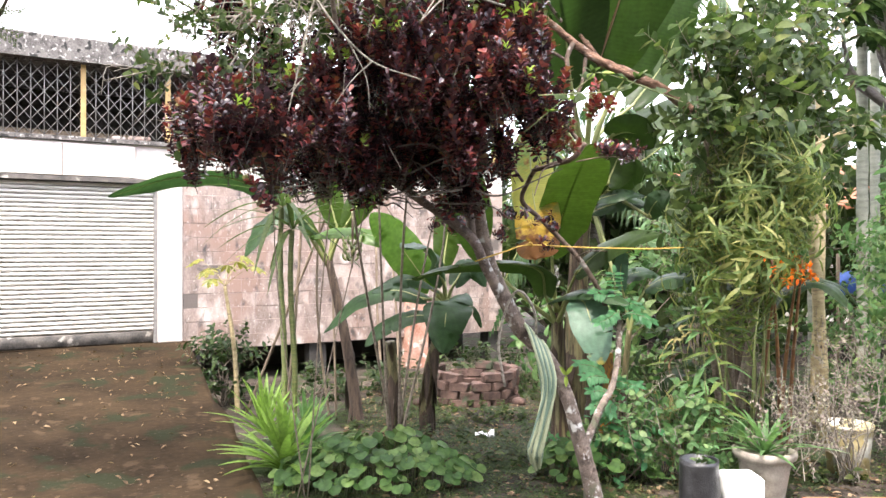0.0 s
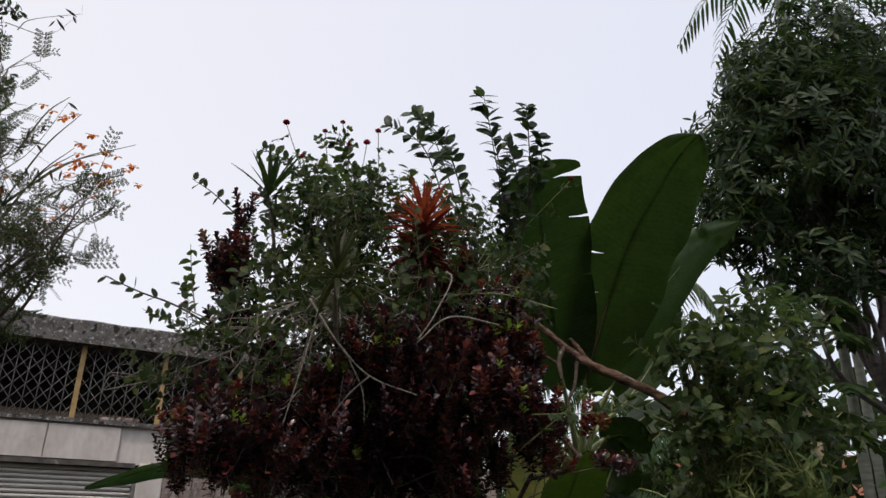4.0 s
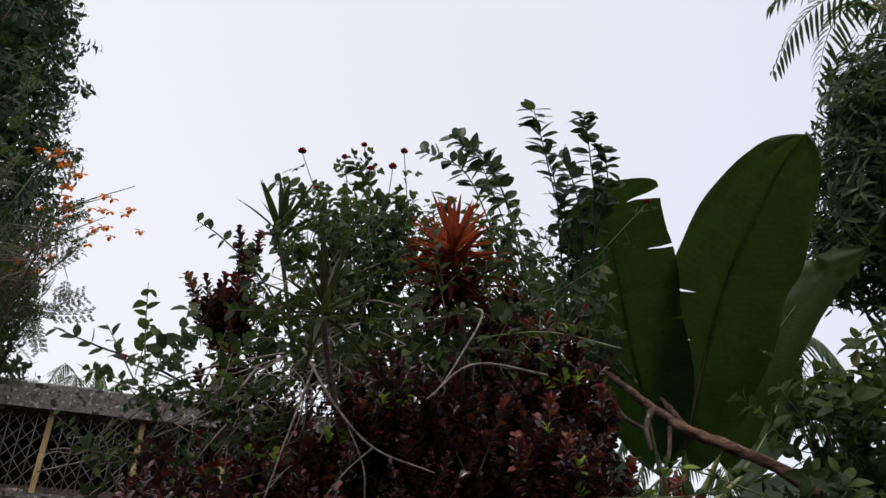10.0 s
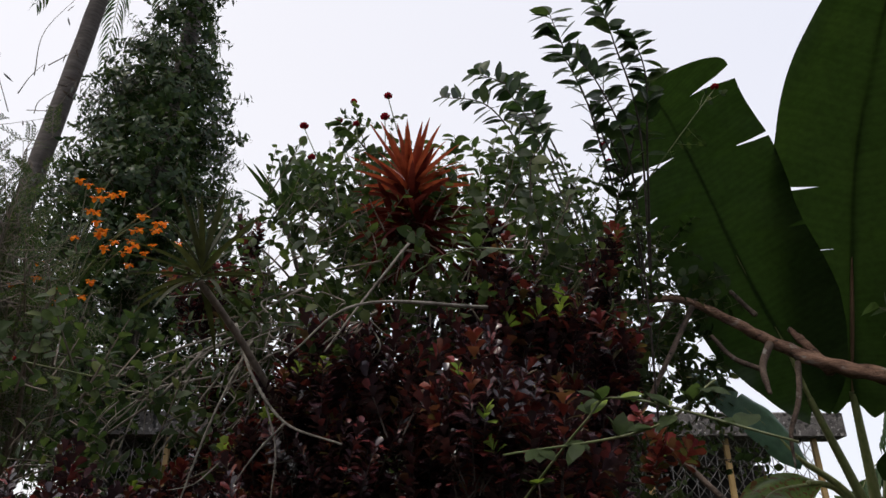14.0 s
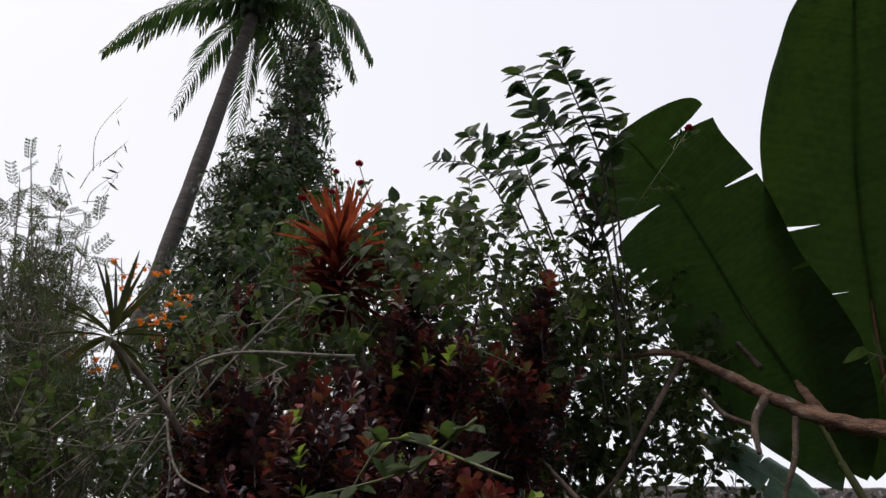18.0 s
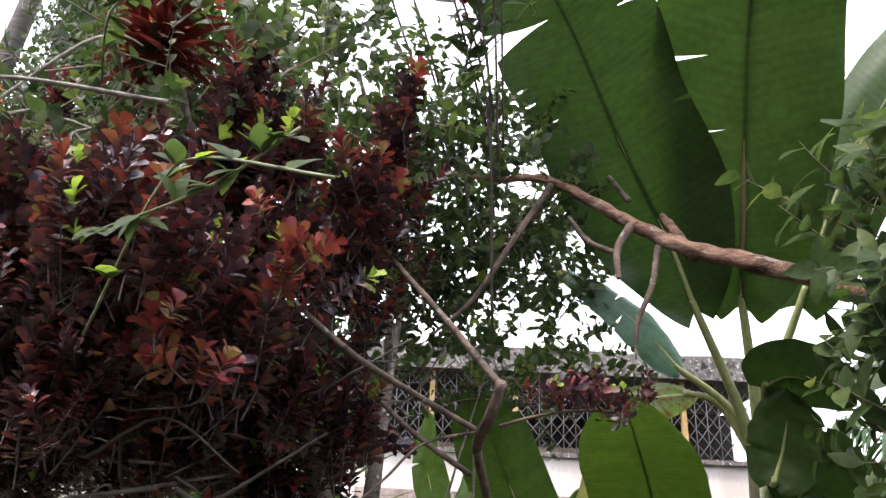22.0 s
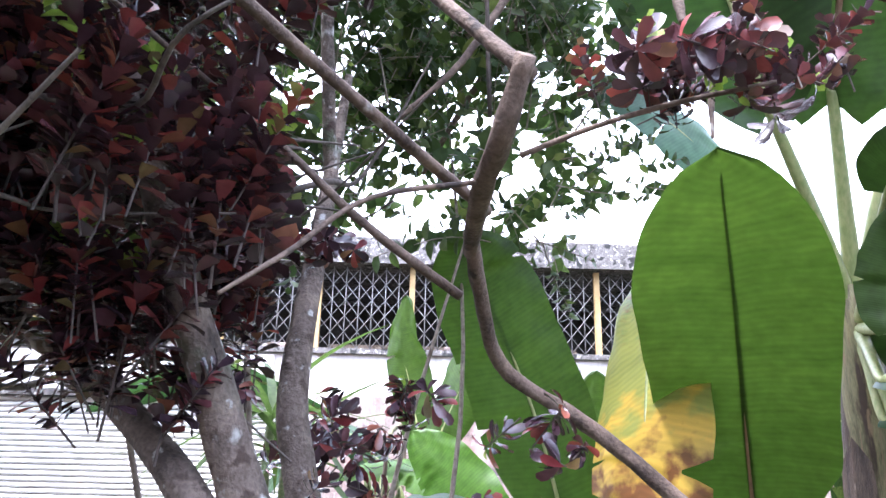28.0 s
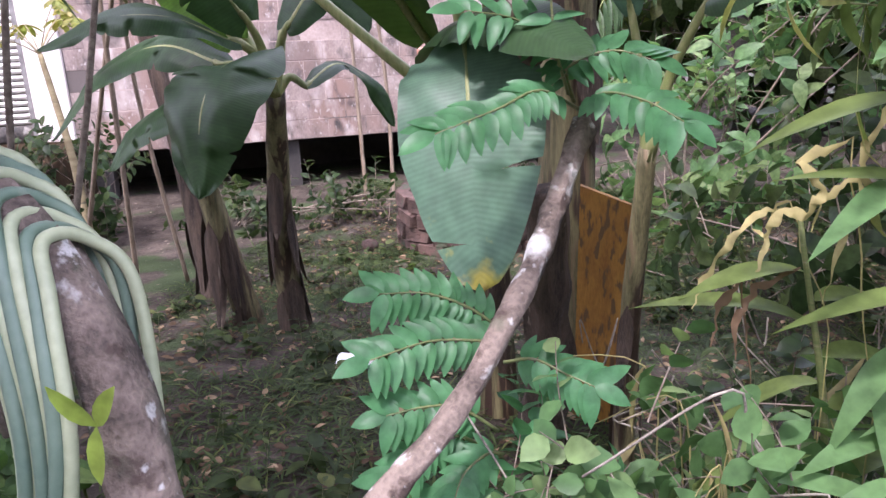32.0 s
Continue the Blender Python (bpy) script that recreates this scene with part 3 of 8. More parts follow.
M_RUSTDARK = rough_mat("blackened_steel", (0.03, 0.027, 0.025), (0.15, 0.13, 0.11), 6, 0.7, 0.4, 0.004, [((0.5, 0.46, 0.4), 5, 0.62)])
M_YPAINT = rough_mat("yellow_paint", (0.34, 0.22, 0.08), (0.46, 0.31, 0.13), 9, 0.6, 0.3, 0.003, [((0.2, 0.1, 0.05), 12, 0.66)])
M_BAR = rough_mat("grey_bar", (0.13, 0.12, 0.115), (0.25, 0.24, 0.225), 15, 0.6, 0.2, 0.002, [((0.17, 0.09, 0.05), 14, 0.66)])
# dark colour stands in for the shade inside loft, gap and windows
M_INNERSHADE = rough_mat("shaded_interior", (0.03, 0.028, 0.026), (0.07, 0.06, 0.055), 2, 0.95, 0.3, 0.01)
M_BRICK = rough_mat("laterite_brick", (0.04, 0.024, 0.02), (0.125, 0.075, 0.06), 10, 0.95, 1.0, 0.015, [((0.05, 0.06, 0.035), 6, 0.6)], random=0.25)
M_REDPLASTER = rough_mat("red_flaking_plaster", (0.3, 0.12, 0.075), (0.5, 0.33, 0.26), 4, 0.9, 0.5, 0.006, [((0.55, 0.5, 0.45), 7, 0.58), ((0.07, 0.06, 0.055), 4, 0.64)])

for dull in (M_DRIVE, M_SOIL):
    dull.node_tree.nodes["Principled BSDF"].inputs["Specular IOR Level"].default_value = 0.12
A_W = radians(29)
WALLM = np.array(Matrix.Translation((-3.77, 9.57, 0)) @ Matrix.Rotation(A_W, 4, "Z"))


def at_wall(s, d, z):
    return (WALLM @ np.array((s, d, z, 1)))[:3]


def smooth(a, b, x):
    t = min(1, max(0, (x - a) / (b - a)))
    return t * t * (3 - 2 * t)


def gz(x, y):
    """Height of the garden ground."""
    return -0.28 * smooth(5.0, 8.3, y) + 0.03 * noise.noise(Vector((x * 0.9, y * 0.9, 0)))


# ---------- ground and drive ----------
def build_ground():
    g = Geo()
    xs = np.concatenate([[-400, -120, -40, -20], np.linspace(-12, 12, 81), [20, 40, 120, 400]])
    ys = np.concatenate([[-400, -120, -40, -15], np.linspace(-8, 14, 75), [20, 30, 50, 120, 400]])
    v = [(x, y, gz(x, y) + 0.02 * noise.noise(Vector((x * 4, y * 4, 3)))) for y in ys for x in xs]
    w = len(xs)
    f = [(j * w + i, j * w + i + 1, (j + 1) * w + i + 1, (j + 1) * w + i) for j in range(len(ys) - 1) for i in range(w - 1)]
    tagged(make("ground", g.add(v, f), M_SOIL), "bare brown garden soil with moss and thin grass", "ground", kind="structure")
    # the drive climbs from the garden to the shutter
    g = Geo()
    edge = spline([(-3.42, 9.76), (-2.26, 7.08), (-1.82, 6.24), (-1.49, 5.41), (-1.09, 4.46), (-1.1, 4.0), (-1.0, 3.0), (-0.4, 0.5), (0.6, -2), (2.5, -7)], 40)
    v, f, cols = [], [], 26
    for i, (ex, ey) in enumerate(edge):
        far = np.array((-10.5, ey - 4.16))
        for j in range(cols):
            k = (j / (cols - 1)) ** 1.6
            x, y = np.array((ex, ey)) * (1 - k) + far * k
            if j == 0:
                x += 0.05 * noise.noise(Vector((ex * 3, ey * 3, 1)))
            out = (x + 3.77) * math.sin(A_W) - (y - 9.57) * math.cos(A_W)
            z = max(0.34 - 0.062 * max(out, 0), 0.035) + 0.012 * noise.noise(Vector((x, y, 8)))
            v.append((x, y, z))
        if i:
            b = (i - 1) * cols
            f += [(b + j, b + j + cols, b + j + cols + 1, b + j + 1) for j in range(cols - 1)]
    n0 = len(v)
    v += [(v[i * cols][0] + 0.015, v[i * cols][1], -0.5) for i in range(len(edge))]
    f += [(i * cols, n0 + i, n0 + i + 1, (i + 1) * cols) for i in range(len(edge) - 1)]
    tagged(make("driveway", g.add(v, f), M_DRIVE), "brown-stained sloping concrete drive with leaf litter", "driveway", kind="structure")


build_ground()
# unseen plain wall added behind the path, to darken whatever faces the camera
tagged(make("blocker_wall", box(Geo(), (-14, -4.2, -0.2), (14, -4.0, 6.0)), M_UNSEEN, smooth=False), "unseen grey wall added behind the camera to block skylight", "wall", kind="structure")


# ---------- warehouse ----------
def build_warehouse():
    base = at_wall(0, 0, -0.4)
    w = thing("warehouse", base, "weathered white warehouse with a roller shutter and grilled loft", "building", kind="structure")
    L0, L1, depth = -4.6, 5.45, 6.0

    def slab(name, lo, hi, mat, label="", bevel=0.0):
        return make(name, box(Geo(), lo, hi, 0, WALLM, bevel), mat, w, label, smooth=False)

    # walls, with the shutter opening from -3.4 to 0 and the dark gap under the block wall
    slab("wall", (L0, 0.0, -0.5), (-3.4, 0.2, 2.49), M_PLASTER)
    slab("plinth", (-3.4, 0.02, -0.5), (0.31, 0.6, 0.335), M_DRIVE, "dark concrete threshold")
    slab("block_wall", (0.31, -0.0025, 0.2), (L1, 0.2, 2.5), M_MORTAR)
    slab("column", (0.0, -0.03, 0.335), (0.31, 0.22, 2.49), M_PLASTER, "white plastered column", 0.012)
    slab("upper_wall", (0.24, 0.0, 2.5), (L1, 0.22, 2.93), M_PLASTER)
    slab("beam", (L0, 0.01, 2.47), (0.24, 0.22, 2.93), M_PLASTER)
    # signboard-like panels in front of the beam, with mould at the foot
    for a, b in ((-3.5, -2.28), (-2.27, -1.12), (-1.11, -0.28)):
        slab("fascia_panel", (a, -0.035, 2.495), (b, 0.008, 2.905), M_PLASTER, "white fascia panel with mould", 0.006)
    # shade of the recess over the shutter, drawn as a black strip
    slab("recess_strip", (L0, -0.05, 2.43), (-0.05, 0.0, 2.485), M_RUSTDARK, "black strip drawn for the shaded recess over the shutter")
    for name, lo, hi in (("end_wall", (L0, 0.2, -0.5), (L0 + 0.2, depth, 2.93)), ("end_wall", (L1 - 0.2, 0.2, 0.2), (L1, depth, 2.93)), ("back_wall", (L0, depth, -0.5), (L1, depth + 0.2, 3.9))):
        slab(name, lo, hi, M_PLASTER)
    slab("floor_slab", (L0, 0.22, 2.8), (L1, depth, 2.92), M_INNERSHADE)
    slab("inner_wall", (L0, 1.9, 2.92), (L1, 2.0, 3.9), M_INNERSHADE)
    slab("gap_wall", (0.31, 1.3, -0.6), (L1, 1.4, 0.3), M_INNERSHADE)
    slab("gap_ceiling", (0.31, 0.2, 0.2), (L1, 1.4, 0.3), M_INNERSHADE)
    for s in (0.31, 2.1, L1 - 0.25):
        slab("footing", (s, 0.05, -0.6), (s + 0.25, 0.3, 0.2), M_INNERSHADE)
    slab("pier", (3.62, -0.14, -0.5), (3.98, 0.2, 1.05), M_REDPLASTER, "stub pier with red flaking plaster", 0.015)
    slab("sill", (L0, -0.06, 2.93), (L1, 0.24, 2.985), M_PARAPET)
    # parapet beam with a ragged top
    g = Geo()
    n = 90
    v, f = [], []
    for i in range(n + 1):
        s = L0 - 0.2 + (L1 + 0.4 - L0) * i / n
        top = 4.2 + 0.015 * noise.noise(Vector((s * 3, 0, 5)))
        q = 0.012 * noise.noise(Vector((s * 5, 2, 5)))
        v += [(s, -0.16 + q, 3.9), (s, -0.16 - q, top - 0.02), (s, -0.14, top), (s, 0.2, top), (s, 0.2, 3.9)]
        if i:
            b = 5 * i - 5
            f += [(b + k, b + 5 + k, b + 5 + (k + 1) % 5, b + (k + 1) % 5) for k in range(5)]
    f += [(4, 3, 2, 1, 0), tuple(5 * n + k for k in range(5))]
    make("parapet", g.add(v, f, at=WALLM), M_PARAPET, w, "black-stained mossy concrete parapet", smooth=False)
    slab("roof_slab", (L0, 0.2, 3.98), (L1, depth, 4.1), M_PARAPET)
    # loft: yellow posts and a grille of bars
    posts = [-3.9, -2.89, -1.89, -0.88, 0.13, 1.14, 2.15, 3.16, 4.17, 5.3]
    for s in posts:
        slab("post", (s - 0.03, -0.01, 2.985), (s + 0.03, 0.05, 3.9), M_YPAINT, "yellow painted steel post")
    for a, b in zip(posts, posts[1:]):
        g = Geo()
        k = round((b - a) / 0.135)
        for i in range(1, k):
            s = a + (b - a) * i / k
            tube(g, [at_wall(s, 0.02, 2.99), at_wall(s, 0.02, 3.9)], [0.006, 0.006], 5)
        for i in range(-5, k):
            s0, s1 = a + (b - a) * i / k, a + (b - a) * (i + 5) / k
            for flip in (0, 1):
                p, q, z0, z1 = s0, s1, 3.0, 3.88
                if p < a + 0.03:
                    z0, p = z0 + (a + 0.03 - p) / (s1 - s0) * 0.88, a + 0.03
                if q > b - 0.03:
                    z1, q = z1 - (q - b + 0.03) / (s1 - s0) * 0.88, b - 0.03
                if z1 - z0 > 0.1:
                    if flip:
                        z0, z1 = 6.88 - z0, 6.88 - z1
                    tube(g, [at_wall(p, 0.03 + 0.012 * flip, z0), at_wall(q, 0.03 + 0.012 * flip, z1)], [0.005, 0.005], 5)
        make("grille", g, M_BAR, w, "grey diagonal bar grille")
    for s0, s1, z in ((-3.5, -0.1, 2.99), (0.2, 3.0, 2.99)):
        g = Geo()
        for k in range(4):
            box(g, (s0, 0.3 + 0.05 * k, z + 0.03 * k), (s1, 0.34 + 0.05 * k, z + 0.035 + 0.03 * k), 0, WALLM)
        make("stored_board", g, M_STAKE, w, "stacked boards behind the grille", smooth=False)
    # shutter of curved slats
    sh = make("roller_shutter", box(Geo(), (-3.4, 0.10, 0.335), (0.0, 0.13, 2.43), 0, WALLM), M_RUSTDARK, w, "closed corrugated steel roller shutter", smooth=False)
    cnt = 34
    step = (2.43 - 0.50) / cnt
    prof = [(0.095, 0.0), (0.07, 0.12), (0.058, 0.4), (0.062, 0.7), (0.085, 0.88), (0.095, 0.9)]
    for i in range(cnt):
        g = Geo()
        v = [(s, d, 0.50 + (i + q) * step) for s in (-3.39, -0.01) for d, q in prof]
        g.add(v, [(k, k + 6, k + 7, k + 1) for k in range(5)], at=WALLM)
        make("slat", g, M_SHUT, sh)
    make("bottom_plate", box(Geo(), (-3.39, 0.055, 0.345), (-0.01, 0.095, 0.495), 0, WALLM, 0.008), M_RUSTDARK, sh, "blackened bottom plate with flaking paint")
    for s in (-3.44, -0.045):
        make("guide_rail", box(Geo(), (s, 0.0, 0.335), (s + 0.04, 0.06, 2.43), 0, WALLM), M_BAR, w, smooth=False)
    # rubble on the sill
    r = np.random.default_rng(3)
    for s in (-0.55, -0.35, 1.5, -2.2):
        box_g = box(Geo(), (s, 0.03, 2.985), (s + r.uniform(0.15, 0.3), 0.16, 2.985 + r.uniform(0.04, 0.08)), 0, WALLM, 0.012)
        tagged(make("rubble_block", box_g, M_BLOCK, None, at=at_wall(s, 0.1, 2.985)), "broken concrete block lying on the loft sill", "rubble")
    return w


warehouse = build_warehouse()


# ---------- banana leaves ----------
def banana_leaf(parent, pts, width, face=(0, 0, 1), mat=None, rib=None, sharp=0.85, curl=0.25, wave=0.04, tears=(), petiole=None, pr=0.012, n=44, label="", name="leaf", yellow=0.0, ymat=None, blunt=0.0, gape=()):
    """A blade along the line pts; face: the way its upper side looks. tears: (side, place along, width of the slit) ; petiole: points of the stalk before it."""
    line = spline(pts, n + 1)
    tang = np.gradient(line, axis=0)
    g, cols = Geo(), 11
    seed = RNG.random() * 90
    if not tears:
        tears = tuple((int(RNG.choice((-1, 1))), RNG.uniform(0.2, 0.9), 0.01, RNG.uniform(0.7, 0.9)) for _ in range(3))
    v, uv = [], []
    acr = np.linspace(-1, 1, cols)
    for i in range(n + 1):
        s = i / n
        t = unit(tang[i])
        f = np.asarray(face, float)
        f = unit(f - t * (f @ t))
        side = np.cross(f, t)
        w = width / 2 * max(math.sin(math.pi * min(1, 0.02 + 0.98 * s) ** sharp), 0) ** 0.55
        if blunt:
            # broad to its rounded end
            w = width / 2 * (min(1, 0.05 + s / 0.3) ** 0.6) * (1 - max(0, (s - blunt) / (1 - blunt)) ** 3.5) ** 0.6
        w *= 1 + 0.07 * noise.noise(Vector((seed, 7 * s, 3)))
        for a in acr:
            z = -curl * w * a * a + 0.10 * w * abs(a)
            z += wave * width * noise.noise(Vector((seed + 2 * a, 5 * s * (1.0 + abs(a)), 0.4 * np.sign(a)))) * (0.3 + abs(a))
            back = -0.10 * width * abs(a) * (1 - s)
            v.append(line[i] + side * (a * w) + f * z + t * back)
            uv.append((a / 2 + 0.5, s))
    v = np.array(v)
    # flaps that hang away along a deep tear: side, place, opening at the edge
    for sd, p, op in gape:
        for i in range(n + 1):
            k = max(0, 1 - abs(i / n - p - 0.5 / n) / 0.16) * (1 if i / n > p else -0.5)
            for j in range(cols):
                if np.sign(acr[j]) == sd:
                    v[i * cols + j] += unit(tang[i]) * op * k * max(0, abs(acr[j]) - 0.15)
    for sd, p, wd, dp in tears:
        i = int(p * n)
        for j in range(cols):
            a = acr[j]
            if np.sign(a) == sd:
                k = max(0, (abs(a) - dp) / (1 - dp))
                lo, hi = i * cols + j, (i + 1) * cols + j
                mid = (v[lo] + v[hi]) / 2
                v[lo], v[hi] = v[lo] + (mid - v[lo]) * (1 - k), v[hi] + (mid - v[hi]) * (1 - k)
    tears = tuple((sd, (int(p * n) + 0.5) / n, 0.2 / n, dp) for sd, p, wd, dp in tears)
    f = []
    mats = []
    for i in range(n):
        for j in range(cols - 1):
            sgn = -1 if j < (cols - 1) // 2 else 1
            edge = abs((j + 0.5) / (cols - 1) * 2 - 1)
            if any(sd == sgn and abs((i + 0.5) / n - p) < wd and edge > dp for sd, p, wd, dp in tears):
                continue
            k = i * cols + j
            f.append((k, k + 1, k + cols + 1, k + cols))
            ragged = 0.08 * noise.noise(Vector((seed, j * 0.7, 0)))
            mats.append(1 if yellow and (i + 0.5) / n + ragged + 0.12 * (edge - 0.5) > 1 - yellow else 0)
    for q in (0, 1):
        fs = [a for a, b in zip(f, mats) if b == q]
        if fs:
            used = sorted({i for a in fs for i in a})
            ix = {a: b for b, a in enumerate(used)}
            g.add(v[used], [tuple(ix[i] for i in a) for a in fs], q, np.array(uv)[used])
    blade = make(name, g, [mat or M_BAN, ymat or M_BANYELL], parent, label)
    rb = Geo()
    under = np.array([unit(np.asarray(face, float) - unit(t) * (np.asarray(face, float) @ unit(t))) for t in tang])
    tube(rb, line[::3] - under[::3] * pr * 0.55, np.linspace(pr, 0.0025, len(line[::3])), 6, len(line))
    make("midrib", rb, rib or M_RIB, blade)
    if petiole is not None:
        pg = Geo()
        tube(pg, [*petiole, pts[0], line[2]], [pr * 2.1, *[pr * 1.5] * (len(petiole) - 1), pr * 1.1, pr], 8, 16)
        make("petiole", pg, M_RIB, blade)
    return blade


def sheath_stem(parent, pts, radii, mat=None, flaps=6, seed=1):
    g = Geo()
    tube(g, pts, radii, 14, 22, knob=0.12)
    make("pseudostem", g, mat or M_STEM, parent)
    r = np.random.default_rng(seed)
    line = spline(np.c_[np.array(pts), radii], 20)
    for _ in range(flaps):
        i = r.integers(2, 15)
        a = r.random() * 6.28
        o, rad = line[i, :3], line[i, 3]
        d = np.array((math.cos(a), math.sin(a), 0))
        f = Geo()
        leaf(f, r.uniform(0.25, 0.5), rad * 1.6, 6, 0.6, -0.3, r.uniform(-0.05, 0.12), 0, mat4(o + d * rad * 0.98, np.array((0, 0, -1)) + d * 0.12, d))
        make("dry_sheath", f, M_DEADSTEM, parent)


def tall_banana():
    b = thing("banana_plant", (1.22, 6.5, -0.15), "tall banana plant with huge upright torn leaves", "banana plant")
    sheath_stem(b, [(1.22, 6.5, -0.2), (1.2, 6.5, 0.9), (1.22, 6.42, 1.7), (1.24, 6.3, 2.35)], [0.12, 0.10, 0.085, 0.06], None, 9, 2)
    c = (1.24, 6.32, 2.2)
    banana_leaf(b, [(1.26, 6.1, 2.95), (1.34, 5.85, 3.33), (1.49, 5.35, 3.9), (1.7, 4.8, 4.32), (1.84, 4.45, 4.47)], 0.76, (-0.1, -0.75, -0.6), M_BAN, M_REDRIB, 0.95, -0.1, 0.10, ((1, 0.38, 0.012, 0.3), (1, 0.48, 0.014, 0.4), (-1, 0.4, 0.008, 0.7)), [c, (1.25, 6.25, 2.55)], 0.018, n=96, label="huge upright green banana leaf")
    banana_leaf(b, [(1.06, 6.0, 2.92), (0.99, 5.82, 3.24), (0.88, 5.5, 3.6), (0.8, 5.2, 3.95), (0.72, 4.95, 4.22), (0.66, 4.74, 4.34)], 0.72, (0.25, -0.85, -0.5), M_BAN, M_RIB, 1.05, -0.15, 0.05, ((1, 0.7, 0.02, 0.2), (-1, 0.66, 0.012, 0.5), (1, 0.5, 0.01, 0.6), (1, 0.56, 0.01, 0.75), (-1, 0.45, 0.01, 0.7), (1, 0.6, 0.01, 0.7), (-1, 0.85, 0.01, 0.4)), [c, (1.17, 6.2, 2.52)], 0.017, n=96, label="torn green banana leaf", blunt=0.8, gape=((1, 0.7, 0.09), (-1, 0.85, 0.05)))
    banana_leaf(b, [(1.5, 6.2, 2.95), (1.8, 6.05, 3.55), (2.25, 5.95, 4.12), (2.72, 5.93, 4.45)], 0.46, (-0.3, -0.75, -0.5), M_BAN, M_RIB, 0.75, 0.35, 0.06, (), [c, (1.36, 6.28, 2.65)], 0.016)
    banana_leaf(b, [(1.6, 6.4, 2.6), (2.1, 6.4, 2.85), (2.6, 6.4, 2.8), (3.0, 6.4, 2.5)], 0.5, (0, -0.5, 0.8), M_BAN, M_RIB, 0.8, 0.3, 0.06, ((1, 0.5, 0.015, 0.3), (-1, 0.35, 0.015, 0.3)), [c, (1.35, 6.35, 2.45)], 0.016)
    banana_leaf(b, [(1.75, 6.7, 2.9), (2.05, 6.75, 3.3), (2.2, 6.7, 3.65), (2.3, 6.6, 3.85)], 0.34, (-0.2, -0.9, 0.2), M_BAN, M_RIB, 0.8, 0.2, 0.04, (), [c, (1.4, 6.5, 2.6)], 0.014)
    banana_leaf(b, [(0.94, 6.1, 2.66), (0.82, 6.0, 2.83), (0.64, 5.9, 3.01), (0.42, 5.8, 3.16)], 0.24, (0.3, -0.8, 0.5), M_BANPALE, M_RIB, 0.8, 0.3, 0.06, ((1, 0.5, 0.02, 0.2), (-1, 0.6, 0.02, 0.3)), [c, (1.12, 6.25, 2.5)], 0.014)
    for pts, w, face, m, tr in (
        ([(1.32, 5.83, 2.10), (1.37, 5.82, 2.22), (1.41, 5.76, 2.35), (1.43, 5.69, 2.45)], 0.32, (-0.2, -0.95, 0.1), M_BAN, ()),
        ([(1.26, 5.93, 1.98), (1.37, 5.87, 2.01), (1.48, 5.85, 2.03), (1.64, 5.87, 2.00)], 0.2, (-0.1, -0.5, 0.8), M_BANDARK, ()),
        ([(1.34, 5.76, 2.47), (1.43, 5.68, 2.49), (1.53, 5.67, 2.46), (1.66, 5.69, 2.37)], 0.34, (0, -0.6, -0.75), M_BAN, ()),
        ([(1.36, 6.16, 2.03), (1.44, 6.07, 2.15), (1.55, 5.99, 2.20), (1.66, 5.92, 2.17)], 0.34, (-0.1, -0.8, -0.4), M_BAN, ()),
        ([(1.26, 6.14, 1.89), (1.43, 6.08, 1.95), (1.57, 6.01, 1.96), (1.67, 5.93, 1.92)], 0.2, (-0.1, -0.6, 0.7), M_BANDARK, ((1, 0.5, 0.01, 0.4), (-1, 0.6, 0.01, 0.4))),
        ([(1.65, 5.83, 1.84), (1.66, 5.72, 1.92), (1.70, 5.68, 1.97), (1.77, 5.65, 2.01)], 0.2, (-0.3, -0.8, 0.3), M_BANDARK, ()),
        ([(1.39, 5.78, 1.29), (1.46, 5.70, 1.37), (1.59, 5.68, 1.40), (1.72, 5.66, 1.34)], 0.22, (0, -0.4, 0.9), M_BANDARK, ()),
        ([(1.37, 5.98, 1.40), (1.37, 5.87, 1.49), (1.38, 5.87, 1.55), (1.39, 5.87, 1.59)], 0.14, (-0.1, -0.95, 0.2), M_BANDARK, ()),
    ):
        banana_leaf(b, pts, w, face, m, M_RIB, 0.85, 0.25, 0.05, tr, [c, tuple(0.55 * np.array(c) + 0.45 * np.array(pts[0]))], 0.012, n=28)
    # half-dead leaf hanging down, yellow and ragged at its end
    banana_leaf(b, [(0.97, 6.15, 2.55), (0.74, 5.95, 2.46), (0.69, 5.65, 2.1), (0.7, 5.42, 1.8), (0.69, 5.34, 1.5)], 0.34, (-0.3, -0.92, 0.1), M_BRIGHT_BAN, M_RIB, 0.9, 0.3, 0.08, ((1, 0.42, 0.018, 0.6), (1, 0.82, 0.02, 0.5), (-1, 0.88, 0.02, 0.4), (1, 0.93, 0.02, 0.3), (-1, 0.8, 0.02, 0.6)), [c, (1.1, 6.25, 2.5)], 0.014, n=72, label="drooping banana leaf gone yellow at the end", blunt=0.86, gape=((1, 0.82, 0.04), (-1, 0.88, 0.03)))


M_BANPALE = leaf_mat("waxy_banana_blade", [(0, (0.07, 0.135, 0.09)), (1, (0.09, 0.16, 0.105))], 0.15, 0.42, 1.1, veins=True, bands=0.12, tip=(((0.36, 0.31, 0.06), 0.91), ((0.2, 0.11, 0.05), 1.03)))
M_BRIGHT_BAN = leaf_mat("pale_banana_blade", [(0, (0.11, 0.18, 0.04)), (1, (0.16, 0.22, 0.06))], 0.4, 0.45, 1.4, ((0.17, 0.085, 0.03), 38, 0.53), veins=True, tip=(((0.26, 0.26, 0.06), 0.36), ((0.48, 0.31, 0.05), 0.66), ((0.15, 0.065, 0.022), 0.79)))
tall_banana()


